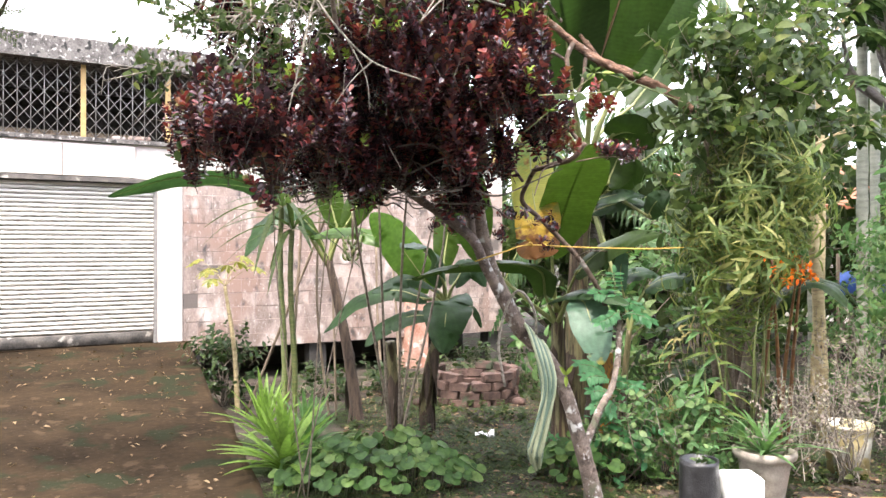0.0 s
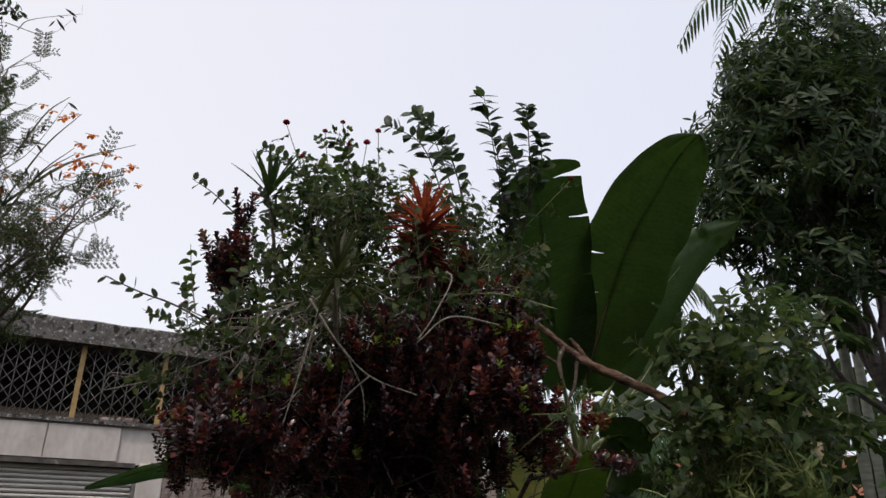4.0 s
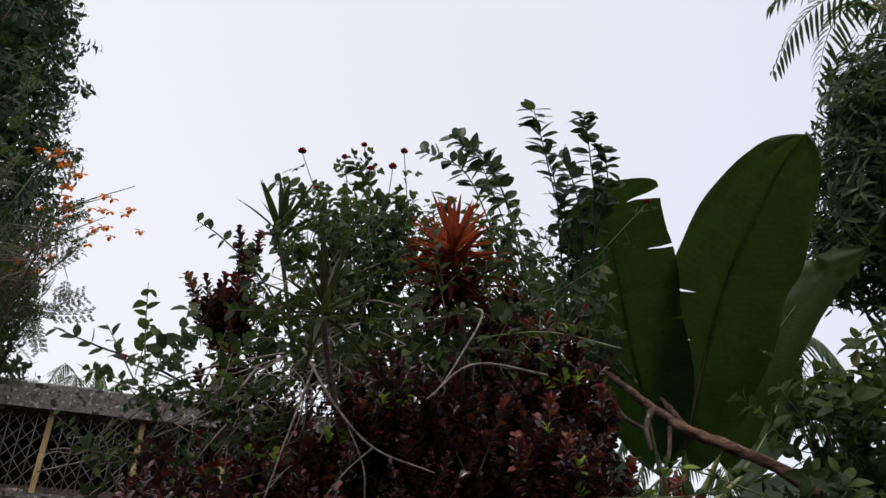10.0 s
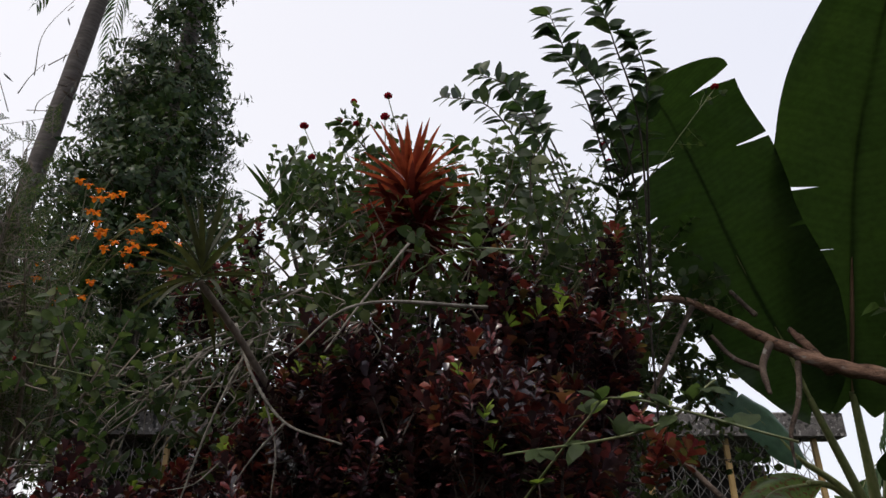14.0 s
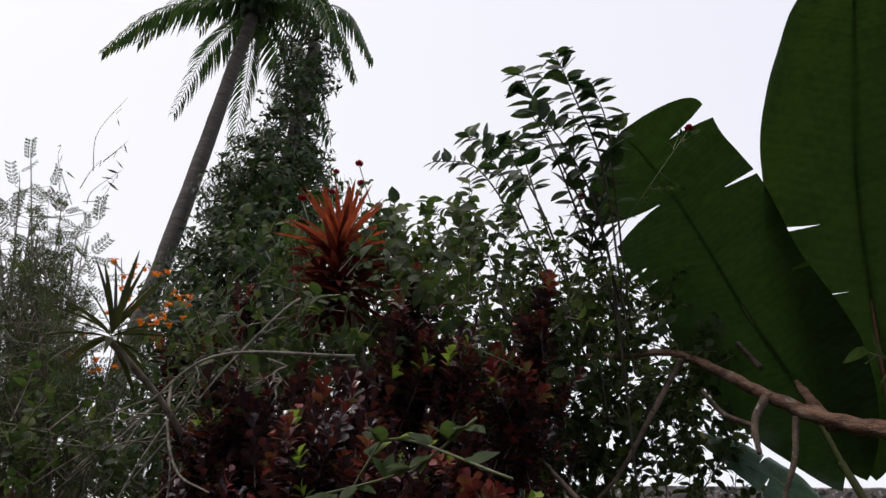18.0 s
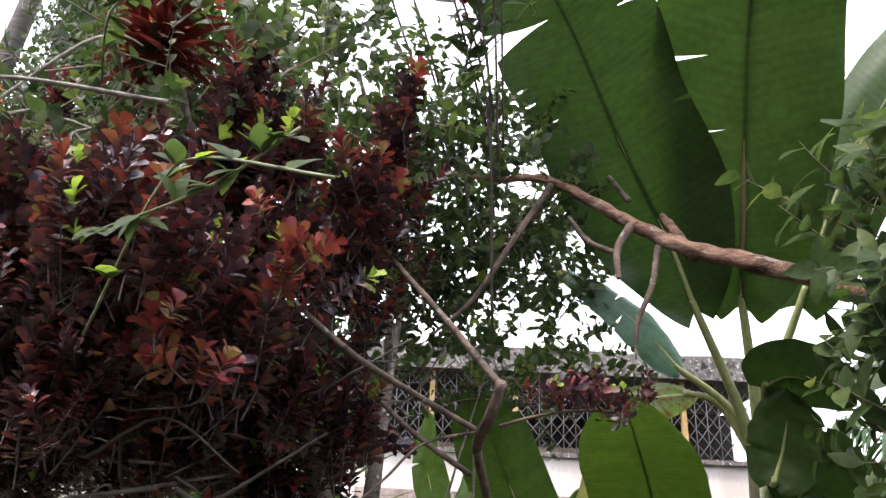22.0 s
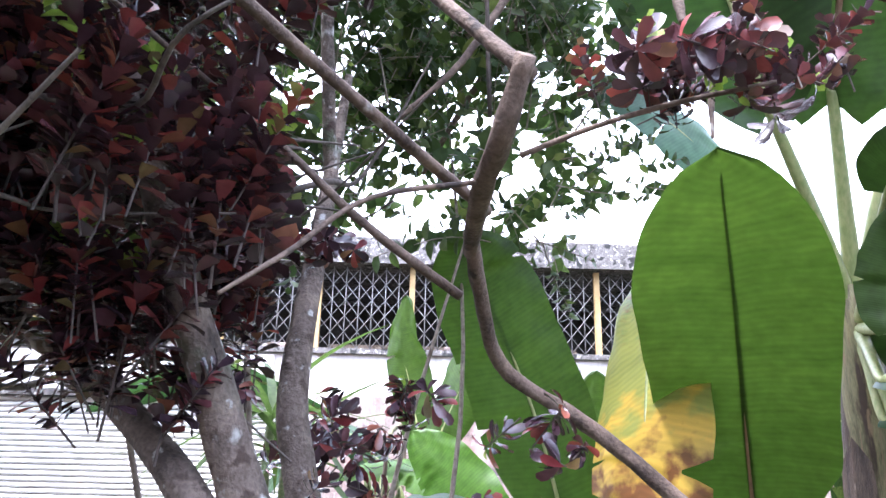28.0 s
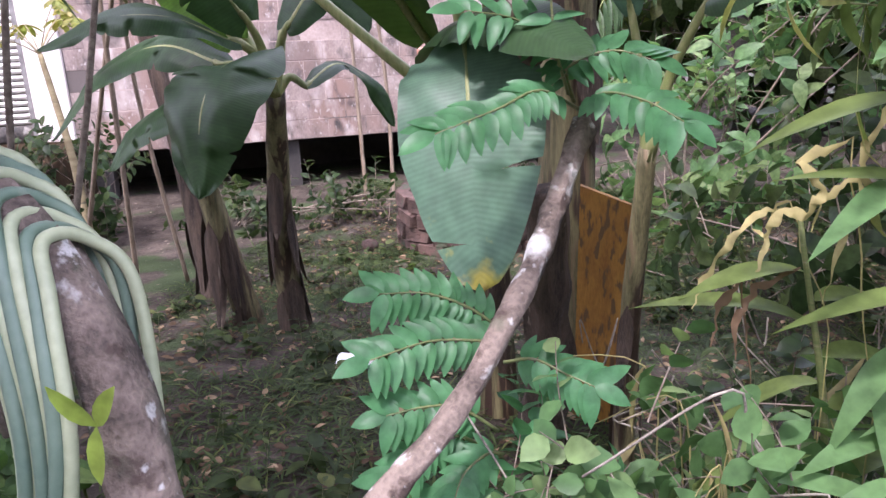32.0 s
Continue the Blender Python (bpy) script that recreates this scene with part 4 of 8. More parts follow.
def young_banana():
    b = thing("banana_plant", (1.0, 6.1, -0.1), "young banana plant with broad fresh leaves", "banana plant")
    sheath_stem(b, [(1.0, 6.12, -0.15), (0.98, 6.1, 0.5), (0.95, 6.05, 1.05)], [0.08, 0.065, 0.045], None, 5, 4)
    c = (0.95, 6.05, 0.95)
    banana_leaf(b, [(0.89, 5.92, 1.52), (0.92, 5.62, 1.82), (0.96, 5.25, 2.08), (1.0, 4.84, 2.28)], 0.44, (0.05, -0.62, -0.75), M_BANBACKLIT, M_REDRIB, 1.0, -0.12, 0.03, ((1, 0.3, 0.01, 0.93),), [c, (0.92, 6.0, 1.25)], 0.012, label="broad upright banana leaf with a reddish midrib", blunt=0.5)
    banana_leaf(b, [(0.3, 6.0, 1.5), (0.22, 5.92, 1.9), (0.12, 5.8, 2.25), (0.04, 5.68, 2.52)], 0.39, (0.25, -0.9, 0.2), M_BANBACKLIT, M_RIB, 0.95, 0.15, 0.03, (), [c, (0.7, 6.02, 1.15)], 0.012, blunt=0.6)
    banana_leaf(b, [(0.84, 5.95, 1.2), (0.74, 5.6, 1.42), (0.40, 5.42, 1.48), (0.0, 5.25, 1.44), (-0.22, 5.15, 1.36)], 0.24, (0.1, 0.35, 0.9), M_BAN, M_RIB, 0.75, 0.5, 0.06, (), [c, (0.9, 6.0, 1.05)], 0.012)
    banana_leaf(b, [(1.05, 5.72, 1.38), (1.2, 5.58, 1.55), (1.4, 5.4, 1.66), (1.56, 5.22, 1.68)], 0.24, (-0.35, -0.55, 0.6), M_BAN, M_RIB, 0.8, 0.4, 0.05, (), [c, (1.0, 5.95, 1.15)], 0.01)
    banana_leaf(b, [(1.03, 5.5, 1.21), (1.06, 5.36, 1.15), (1.09, 5.24, 0.97), (1.12, 5.15, 0.74)], 0.31, (-0.1, -0.85, 0.4), M_BANPALE, M_RIB, 0.95, 0.1, 0.04, ((1, 0.7, 0.01, 0.4), (-1, 0.88, 0.01, 0.3)), [c, (1.0, 5.8, 1.15)], 0.01, label="pale waxy banana leaf hanging with a yellow tip")
    banana_leaf(b, [(0.87, 5.85, 1.15), (1.0, 5.55, 1.24), (1.15, 5.3, 1.25), (1.32, 5.12, 1.18)], 0.2, (0.2, -0.75, 0.5), M_BANDARK, M_RIB, 0.85, 0.3, 0.04, (), [c, (0.96, 6.0, 1.08)], 0.01)


young_banana()


def sapling_banana():
    b = thing("banana_plant", (1.42, 5.75, -0.05), "thin young banana plant with dark leaves", "banana plant")
    sheath_stem(b, [(1.42, 5.78, -0.1), (1.42, 5.7, 0.45), (1.44, 5.6, 0.95)], [0.034, 0.028, 0.021], None, 3, 6)
    c = (1.44, 5.6, 0.92)
    banana_leaf(b, [(1.39, 5.6, 1.25), (1.36, 5.55, 1.38), (1.36, 5.5, 1.5), (1.37, 5.46, 1.58)], 0.11, (-0.3, -0.9, 0.1), M_BANPALE, M_RIB, 0.9, 0.2, 0.04, (), [c, (1.42, 5.6, 1.1)], 0.008)
    banana_leaf(b, [(1.55, 5.52, 1.28), (1.68, 5.45, 1.36), (1.85, 5.35, 1.36), (2.0, 5.25, 1.26)], 0.24, (0, -0.45, 0.85), M_BANDARK, M_RIB, 0.8, 0.4, 0.06, (), [c, (1.48, 5.57, 1.12)], 0.008)
    # rotted stump beside it
    g = Geo()
    tube(g, [(1.18, 5.9, -0.1), (1.2, 5.75, 0.35), (1.21, 5.62, 0.84)], [0.08, 0.065, 0.045], 18, 34, knob=0.55)
    st = make("banana_stump", g, M_DEADSTEM, None, at=(1.18, 5.9, -0.05))
    tagged(st, "rotting brown banana stump with shredded sheaths", "stump")
    g = Geo()
    v = [(-0.08, -0.012, 0), (0.08, -0.012, 0), (0.085, -0.012, 0.78), (-0.07, -0.012, 0.84), (-0.08, 0.012, 0), (0.08, 0.012, 0), (0.085, 0.012, 0.78), (-0.07, 0.012, 0.84)]
    g.add(v, [(0, 1, 2, 3), (5, 4, 7, 6), (1, 5, 6, 2), (4, 0, 3, 7), (3, 2, 6, 7), (4, 5, 1, 0)], at=np.array(Matrix.Translation((1.34, 6.12, -0.08)) @ Matrix.Rotation(0.06, 4, "X")))
    pl = make("plank", g, rough_mat("ochre_plank", (0.2, 0.09, 0.015), (0.36, 0.18, 0.03), 6, 0.7, 0.5, 0.006, [((0.12, 0.07, 0.03), 14, 0.54)], (4, 4, 1)), None, at=(1.34, 6.12, -0.08), smooth=False)
    tagged(pl, "ochre plank standing upright in the bed", "plank")


sapling_banana()


def centre_bananas():
    b = thing("banana_plant", (-0.25, 7.1, -0.3), "banana clump with two brown stems and drooping leaves", "banana plant")
    sheath_stem(b, [(-0.17, 7.05, -0.33), (-0.14, 6.9, 0.35), (0.02, 6.64, 1.0)], [0.07, 0.058, 0.04], None, 16, 8)
    sheath_stem(b, [(-0.38, 7.02, -0.35), (-0.47, 6.95, 0.2), (-0.5, 6.85, 0.7)], [0.072, 0.062, 0.045], None, 16, 9)
    c = (0.03, 6.62, 1.0)
    B = M_BANBACKLIT
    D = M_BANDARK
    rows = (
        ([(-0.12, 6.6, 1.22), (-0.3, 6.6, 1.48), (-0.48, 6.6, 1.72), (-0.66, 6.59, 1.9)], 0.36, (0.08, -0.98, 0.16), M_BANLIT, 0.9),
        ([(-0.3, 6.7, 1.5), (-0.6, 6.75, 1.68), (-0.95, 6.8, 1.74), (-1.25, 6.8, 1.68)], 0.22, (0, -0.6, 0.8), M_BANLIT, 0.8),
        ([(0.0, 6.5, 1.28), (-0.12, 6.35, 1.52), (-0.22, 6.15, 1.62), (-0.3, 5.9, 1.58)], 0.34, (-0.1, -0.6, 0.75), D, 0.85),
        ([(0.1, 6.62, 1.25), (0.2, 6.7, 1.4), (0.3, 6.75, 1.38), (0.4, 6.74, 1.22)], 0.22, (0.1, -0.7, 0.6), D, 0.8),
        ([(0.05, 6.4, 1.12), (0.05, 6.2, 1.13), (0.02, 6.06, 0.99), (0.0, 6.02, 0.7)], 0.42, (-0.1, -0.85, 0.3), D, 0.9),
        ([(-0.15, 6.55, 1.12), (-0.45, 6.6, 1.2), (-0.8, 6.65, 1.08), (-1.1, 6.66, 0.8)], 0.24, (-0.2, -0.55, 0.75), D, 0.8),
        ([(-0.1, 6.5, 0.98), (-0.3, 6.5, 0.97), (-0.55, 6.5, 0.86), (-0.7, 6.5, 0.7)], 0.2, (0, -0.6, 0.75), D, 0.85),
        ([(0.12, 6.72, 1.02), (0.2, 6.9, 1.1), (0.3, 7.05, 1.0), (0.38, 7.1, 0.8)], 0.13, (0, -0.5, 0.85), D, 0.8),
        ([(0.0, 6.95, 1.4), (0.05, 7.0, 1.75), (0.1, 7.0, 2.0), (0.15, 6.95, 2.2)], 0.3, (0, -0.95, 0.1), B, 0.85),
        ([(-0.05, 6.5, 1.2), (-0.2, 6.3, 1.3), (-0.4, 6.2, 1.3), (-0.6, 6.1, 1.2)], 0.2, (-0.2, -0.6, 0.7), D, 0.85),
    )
    for pts, w, face, m, sh in rows:
        banana_leaf(b, pts, w, face, m, M_RIB, sh, 0.3, 0.06, (), [c, tuple(0.5 * np.array(c) + 0.5 * np.array(pts[0]) + (0, 0, 0.05))], 0.012)
    # far banana behind it, its long leaf held out before the shutter
    b = thing("banana_plant", (-1.15, 7.6, -0.25), "dark old banana plant leaning behind the clump", "banana plant")
    sheath_stem(b, [(-0.85, 7.4, -0.3), (-1.0, 7.5, 0.6), (-1.2, 7.55, 1.5)], [0.065, 0.055, 0.04], M_DEADSTEM, 8, 12)
    c = (-1.2, 7.55, 1.4)
    for pts, w, face, m in (
        ([(-1.6, 7.2, 2.05), (-2.0, 6.95, 2.25), (-2.5, 6.8, 2.25), (-3.05, 6.6, 2.05)], 0.3, (0, 0.5, 0.86), D),
        ([(-1.3, 7.4, 1.75), (-1.5, 7.2, 1.95), (-1.75, 7.05, 1.8), (-1.9, 6.95, 1.5)], 0.3, (-0.2, -0.6, 0.7), D),
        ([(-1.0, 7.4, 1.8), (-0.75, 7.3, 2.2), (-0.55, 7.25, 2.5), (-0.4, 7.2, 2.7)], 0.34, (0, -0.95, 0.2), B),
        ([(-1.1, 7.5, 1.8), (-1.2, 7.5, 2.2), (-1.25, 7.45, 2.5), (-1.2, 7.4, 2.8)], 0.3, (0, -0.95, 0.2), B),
    ):
        banana_leaf(b, pts, w, face, m, M_RIB, 0.8, 0.3, 0.07, ((1, 0.6, 0.012, 0.4),), [c, tuple(0.5 * np.array(c) + 0.5 * np.array(pts[0]) + (0, 0, 0.05))], 0.012)


centre_bananas()


# ---------- the dark red tree ----------
def red_tree():
    t = thing("ornamental_tree", (0.95, 4.5, 0.0), "leaning ornamental tree with glossy dark red leaves", "tree")
    g = Geo()
    tube(g, [(0.95, 4.5, -0.08), (0.92, 4.5, 0.12), (0.86, 4.52, 0.36), (0.79, 4.55, 0.62), (0.725, 4.6, 0.79), (0.65, 4.64, 0.9), (0.57, 4.66, 0.985), (0.49, 4.645, 1.07), (0.42, 4.6, 1.2), (0.36, 4.58, 1.33)], [0.07, 0.055, 0.047, 0.043, 0.042, 0.043, 0.046, 0.05, 0.048, 0.043], 16, 70, knob=0.22)
    make("trunk", g, M_BARK, t, "grey trunk blotched with pale lichen")
    limbs = (
        ([(0.4, 4.6, 1.26), (0.29, 4.53, 1.5), (0.23, 4.45, 1.76), (0.16, 4.3, 2.15), (0.05, 4.2, 2.6)], [0.044, 0.042, 0.038, 0.028, 0.012]),
        ([(0.4, 4.6, 1.22), (0.3, 4.66, 1.42), (0.2, 4.7, 1.68), (0.165, 4.7, 1.85), (0.12, 4.8, 2.2), (0.1, 4.9, 2.7)], [0.038, 0.035, 0.034, 0.032, 0.024, 0.01]),
        ([(0.42, 4.62, 1.18), (0.26, 4.48, 1.473), (0.163, 4.45, 1.653), (-0.154, 4.42, 1.886), (-0.5, 4.2, 2.1), (-0.9, 3.85, 2.3)], [0.036, 0.034, 0.032, 0.026, 0.018, 0.008]),
        ([(0.05, 4.3, 2.2), (-0.3, 4.3, 2.6), (-0.7, 4.2, 2.95), (-1.1, 4.1, 3.3)], [0.026, 0.02, 0.015, 0.008]),
        ([(0.1, 4.85, 2.4), (0.2, 4.6, 3.0), (0.15, 4.4, 3.5)], [0.018, 0.014, 0.008]),
    )
    for p, r in limbs:
        g = Geo()
        tube(g, p, r, 10, 30, knob=0.15)
        make("limb", g, M_BARK, t)
    # the long bare limb that crosses to the lower right, with its sawn stub
    g = Geo()
    tube(g, [(1.2, 5.36, 1.16), (1.14, 5.28, 1.27), (0.98, 5.2, 1.5), (0.7, 5.08, 1.77), (0.54, 4.92, 1.9), (0.56, 4.75, 2.02), (0.6, 4.62, 2.1)], [0.021, 0.019, 0.018, 0.017, 0.0155, 0.0145, 0.014], 10, 48, knob=0.2)
    tube(g, [(0.58, 4.66, 2.08), (0.7, 4.45, 2.1), (0.78, 4.34, 2.12), (0.84, 4.28, 2.2)], [0.015, 0.017, 0.016, 0.015], 10, 20, knob=0.25)
    make("limb", g, M_LIMB, t, "long bare limb ending in a sawn stub")
    for p, r in (
        ([(0.84, 4.3, 2.18), (0.65, 4.3, 2.4), (0.45, 4.29, 2.62), (0.2, 4.3, 2.9)], [0.018, 0.016, 0.013, 0.008]),
        ([(0.66, 4.56, 2.11), (0.62, 4.25, 2.16), (0.58, 3.95, 2.22), (0.5, 3.7, 2.35)], [0.016, 0.014, 0.012, 0.006]),
        ([(0.52, 4.74, 2.02), (0.42, 4.55, 2.12), (0.33, 4.38, 2.24), (0.2, 4.1, 2.4)], [0.016, 0.014, 0.011, 0.006]),
        ([(0.8, 4.36, 2.1), (0.9, 4.36, 2.12), (1.0, 4.36, 2.13), (1.12, 4.34, 2.12)], [0.007, 0.006, 0.006, 0.004]),
        ([(0.72, 4.42, 2.1), (0.6, 4.3, 2.05), (0.55, 4.2, 1.95), (0.52, 4.12, 1.88)], [0.007, 0.006, 0.006, 0.004]),
        ([(0.95, 5.18, 1.52), (1.02, 5.0, 1.56), (1.1, 4.85, 1.56)], [0.006, 0.005, 0.003]),
    ):
        g = Geo()
        tube(g, p, [k * 0.65 for k in r], 7, 20, knob=0.12)
        make("branch", g, M_LIMB, t)
    # the low cut limb that bends up from the trunk's foot
    g = Geo()
    tube(g, [(0.88, 4.5, 0.34), (0.95, 4.58, 0.46), (1.03, 4.7, 0.56), (1.13, 4.84, 0.66), (1.22, 5.06, 0.81), (1.27, 5.22, 0.95), (1.3, 5.32, 1.04)], [0.028, 0.024, 0.0215, 0.021, 0.023, 0.02, 0.024], 14, 70, knob=0.4)
    make("cut_limb", g, M_BARK, t, "low sawn-off limb with scaly bark")
    # fine twigs under the crown
    r = np.random.default_rng(11)
    g = Geo()
    for _ in range(95):
        p = np.array((r.uniform(-0.8, 0.2), r.uniform(3.85, 4.7), r.uniform(1.85, 2.35)))
        d = unit(np.array((r.normal() + 0.4, r.normal(), r.uniform(-0.4, 0.6))))
        k = r.uniform(0.25, 0.6)
        w = r.uniform(0.5, 1.0)
        tube(g, [p, p + d * k * 0.3 + r.normal(size=3) * 0.04, p + d * k * 0.6 + r.normal(size=3) * 0.05, p + d * k + r.normal(size=3) * 0.07], [0.0085 * w, 0.007 * w, 0.005 * w, 0.002], 6, 16, cap=False)
    make("twig_tangle", g, M_GREYTWIG, t, kind="stuff")
    # crown of upright rosettes
    crown = [(0.1, 4.05, 2.45, 0.45, 0.55, 0.48), (-0.72, 3.95, 2.03, 0.66, 0.6, 0.2), (-1.28, 4.0, 3.0, 0.2, 0.25, 0.42), (-0.4, 4.18, 2.06, 0.6, 0.6, 0.24), (-1.1, 3.85, 2.12, 0.3, 0.35, 0.24), (0.05, 4.4, 1.9, 0.2, 0.2, 0.2), (0.33, 3.62, 2.14, 0.33, 0.3, 0.3), (0.45, 3.95, 2.7, 0.16, 0.16, 0.2), (-0.12, 4.3, 1.86, 0.14, 0.14, 0.12), (-0.45, 3.55, 2.03, 0.42, 0.3, 0.16), (-0.95, 3.3, 2.03, 0.3, 0.24, 0.16), (-0.25, 4.05, 1.97, 0.4, 0.35, 0.14), (0.12, 4.15, 1.98, 0.3, 0.3, 0.2), (-0.2, 3.55, 2.36, 0.3, 0.25, 0.24), (-0.55, 3.6, 2.22, 0.3, 0.25, 0.16), (-1.05, 4.15, 2.6, 0.26, 0.22, 0.22)]
    mats = [M_DARK, M_RED, M_LIME, M_DARKTWIG]
    kinds = [rosette(r, 44, 0.043, 0.034, 0.28, 1.4, rows=3), rosette(r, 38, 0.045, 0.036, 0.22, 1.4, rows=3), rosette(r, 30, 0.047, 0.037, 0.16, 1.4, rows=3), rosette(r, 40, 0.045, 0.036, 0.24, 1.4, 12, 1, rows=3), rosette(r, 34, 0.044, 0.036, 0.2, 1.4, 6, 2, rows=3)]
    share = (0.26, 0.23, 0.21, 0.19, 0.11)
    spot, _ = rand_in(crown, 172, r, 0.35)
    clumps = [(*p, 0.075, 0.075, 0.11) for p in spot]
    g = Geo()
    for k, s in zip(kinds, share):
        g.spread(k, scatter(clumps, int(1500 * s), r, 0.85, 0.4, (0.7, 1.1), 0.2))
    make("crown", g, mats, t, "dense dark red leaf rosettes with lime tips", kind="stuff")
    # tall columns of leaves that stand clear of the crown
    g = Geo()
    for a, b in (((0.34, 4.45, 2.6), (0.49, 4.25, 3.1)), ((0.0, 4.0, 2.75), (0.1, 3.95, 3.1)), ((0.2, 3.85, 2.5), (0.26, 3.75, 2.85)), ((0.5, 4.1, 2.35), (0.55, 4.0, 2.6)), ((-0.3, 3.85, 2.45), (-0.3, 3.75, 2.7))):
        a, b = np.array(a), np.array(b)
        for i in range(9):
            p = a + (b - a) * i / 8
            for k in range(2):
                g.spread(kinds[3 if i == 8 else int(r.integers(3))], [mat4(p + r.normal(size=3) * (0.05, 0.05, 0.02) * (1 - i / 9), unit(np.array((r.normal(), r.normal(), 0.1))), unit(b - a + r.normal(size=3) * 0.12), r.uniform(0.8, 1.05))])
    young = [rosette(r, 20, 0.06, 0.046, 0.11, 1.4, 20, 1, rows=4), rosette(r, 18, 0.055, 0.042, 0.09, 1.4, 16, 1, rows=4)]
    for p in ((0.76, 3.5, 2.28), (0.72, 3.52, 2.2), (0.79, 3.5, 2.24), (0.62, 3.4, 2.1), (0.56, 3.44, 2.06), (0.6, 3.45, 2.0), (0.45, 3.5, 2.16)):
        for k in range(2):
            g.spread(young[k], [mat4(np.array(p) + r.normal(size=3) * 0.025, unit(r.normal(size=3)), unit(np.array((0.1, -0.1, 1)) + r.normal(size=3) * 0.25), r.uniform(0.52, 0.72))])
    make("leaf_column", g, mats, t, kind="stuff")
    # low hanging rosettes on the bare limbs
    g = Geo()
    low = [(0.40, 4.58, 1.80, 0.06, 0.05, 0.03), (0.44, 4.65, 1.80, 0.06, 0.05, 0.03), (0.36, 4.65, 1.67, 0.07, 0.06, 0.04), (0.53, 4.69, 1.79, 0.06, 0.05, 0.03), (0.54, 4.72, 1.91, 0.06, 0.05, 0.03), (0.68, 4.71, 1.72, 0.06, 0.05, 0.03), (0.74, 4.74, 1.72, 0.05, 0.04, 0.03), (0.64, 4.66, 1.64, 0.06, 0.05, 0.03), (0.66, 4.67, 1.59, 0.06, 0.05, 0.03), (0.37, 4.62, 2.08, 0.07, 0.06, 0.04), (0.19, 4.55, 1.82, 0.06, 0.05, 0.03), (0.64, 4.74, 1.77, 0.05, 0.04, 0.02), (0.25, 4.62, 2.11, 0.07, 0.06, 0.04), (0.98, 4.37, 2.2, 0.1, 0.08, 0.05), (0.1, 4.95, 1.75, 0.2, 0.2, 0.06), (1.1, 4.36, 2.16, 0.06, 0.06, 0.05)]
    tufts = [rosette(r, 18, 0.048, 0.025, 0.06, 1.4, open_=120, rise=0.5, droop=0.4), rosette(r, 15, 0.05, 0.027, 0.05, 1.4, 2, 1, open_=125, rise=0.6, droop=0.4), rosette(r, 16, 0.046, 0.025, 0.07, 1.4, 1, 2, open_=110, rise=0.5, droop=0.4)]
    for k, s in zip(tufts, (34, 14, 7)):
        g.spread(k, scatter(low, s, r, -0.1, 0.9, (0.55, 0.9), 0.1))
    for p in ((1.07, 4.32, 2.13), (1.16, 4.38, 2.13), (1.0, 4.34, 2.17), (1.11, 4.3, 2.17), (1.2, 4.42, 2.15), (0.94, 4.36, 2.14)):
        for k in (2, 4):
            g.spread(kinds[k], [mat4(np.array(p) + r.normal(size=3) * 0.02, unit(r.normal(size=3)), unit(np.array((0, 0, 1)) + r.normal(size=3) * 0.35), r.uniform(0.34, 0.5))])
    make("low_leaves", g, mats, t, kind="stuff")


red_tree()

# ---------- shrubs and climbers above and behind the red tree ----------
def stems(g, starts, ends, r, seed, bow=0.15, mat=0):
    q = np.random.default_rng(seed)
    for a, b in zip(starts, ends):
        a, b = np.array(a, float), np.array(b, float)
        m = (a + b) / 2 + q.normal(size=3) * bow * np.linalg.norm(b - a) * 0.4
        tube(g, [a, m, b], [r, r * 0.75, r * 0.35], 6, 12, knob=0.1, mat=mat)
    return g


def shrub(name, base, lobes, kinds, count, label, mat, seed, stem_r=0.014, bark=None, up=0.4, size=(0.7, 1.2), shell=0.4, category="shrub", stems_n=7, jitter=0.8):
    """A shrub of several stems from one root, and sprigs of leaves round their ends."""
    t = thing(name, base, label, category)
    q = np.random.default_rng(seed)
    for i in range(stems_n):
        l = lobes[i % len(lobes)]
        end = np.array(l[:3]) + q.uniform(-0.6, 0.6, 3) * np.array(l[3:])
        g = Geo()
        mid = 0.5 * np.array(base) + 0.5 * end + np.array((*q.normal(size=2) * 0.12, 0.1))
        tube(g, [np.array(base) + (*q.normal(size=2) * 0.04, -0.05), mid, end], [stem_r, stem_r * 0.7, stem_r * 0.25], 7, 14, knob=0.1)
        make("stem", g, bark or M_TWIG, t)
    g = Geo()
    for k in kinds:
        g.spread(k, scatter(lobes, count // len(kinds), q, up, jitter, size, shell))
    make("foliage", g, [mat, mat, mat, bark or M_TWIG], t, kind="stuff")
    return t


Q = np.random.default_rng(21)
# green shrub with small oval leaves filling the top of the clump
OVAL = [branchlet(Q, 11, 0.062, 0.036, 0.26, 0.85), branchlet(Q, 9, 0.068, 0.04, 0.22, 0.9), branchlet(Q, 12, 0.058, 0.034, 0.28, 0.85)]
shrub("green_shrub", (-0.35, 5.5, -0.05), [(-0.3, 4.7, 3.45, 0.75, 0.6, 0.5), (0.15, 5.45, 3.45, 0.5, 0.4, 0.55), (0.25, 5.8, 2.95, 0.42, 0.4, 0.55), (-0.5, 5.2, 2.9, 0.6, 0.5, 0.5), (-0.8, 4.4, 3.6, 0.35, 0.4, 0.35), (-0.75, 3.9, 2.85, 0.3, 0.25, 0.2)], OVAL, 1100, "tall green shrub with small oval leaves", M_GREEN, 31, 0.012, stems_n=5)
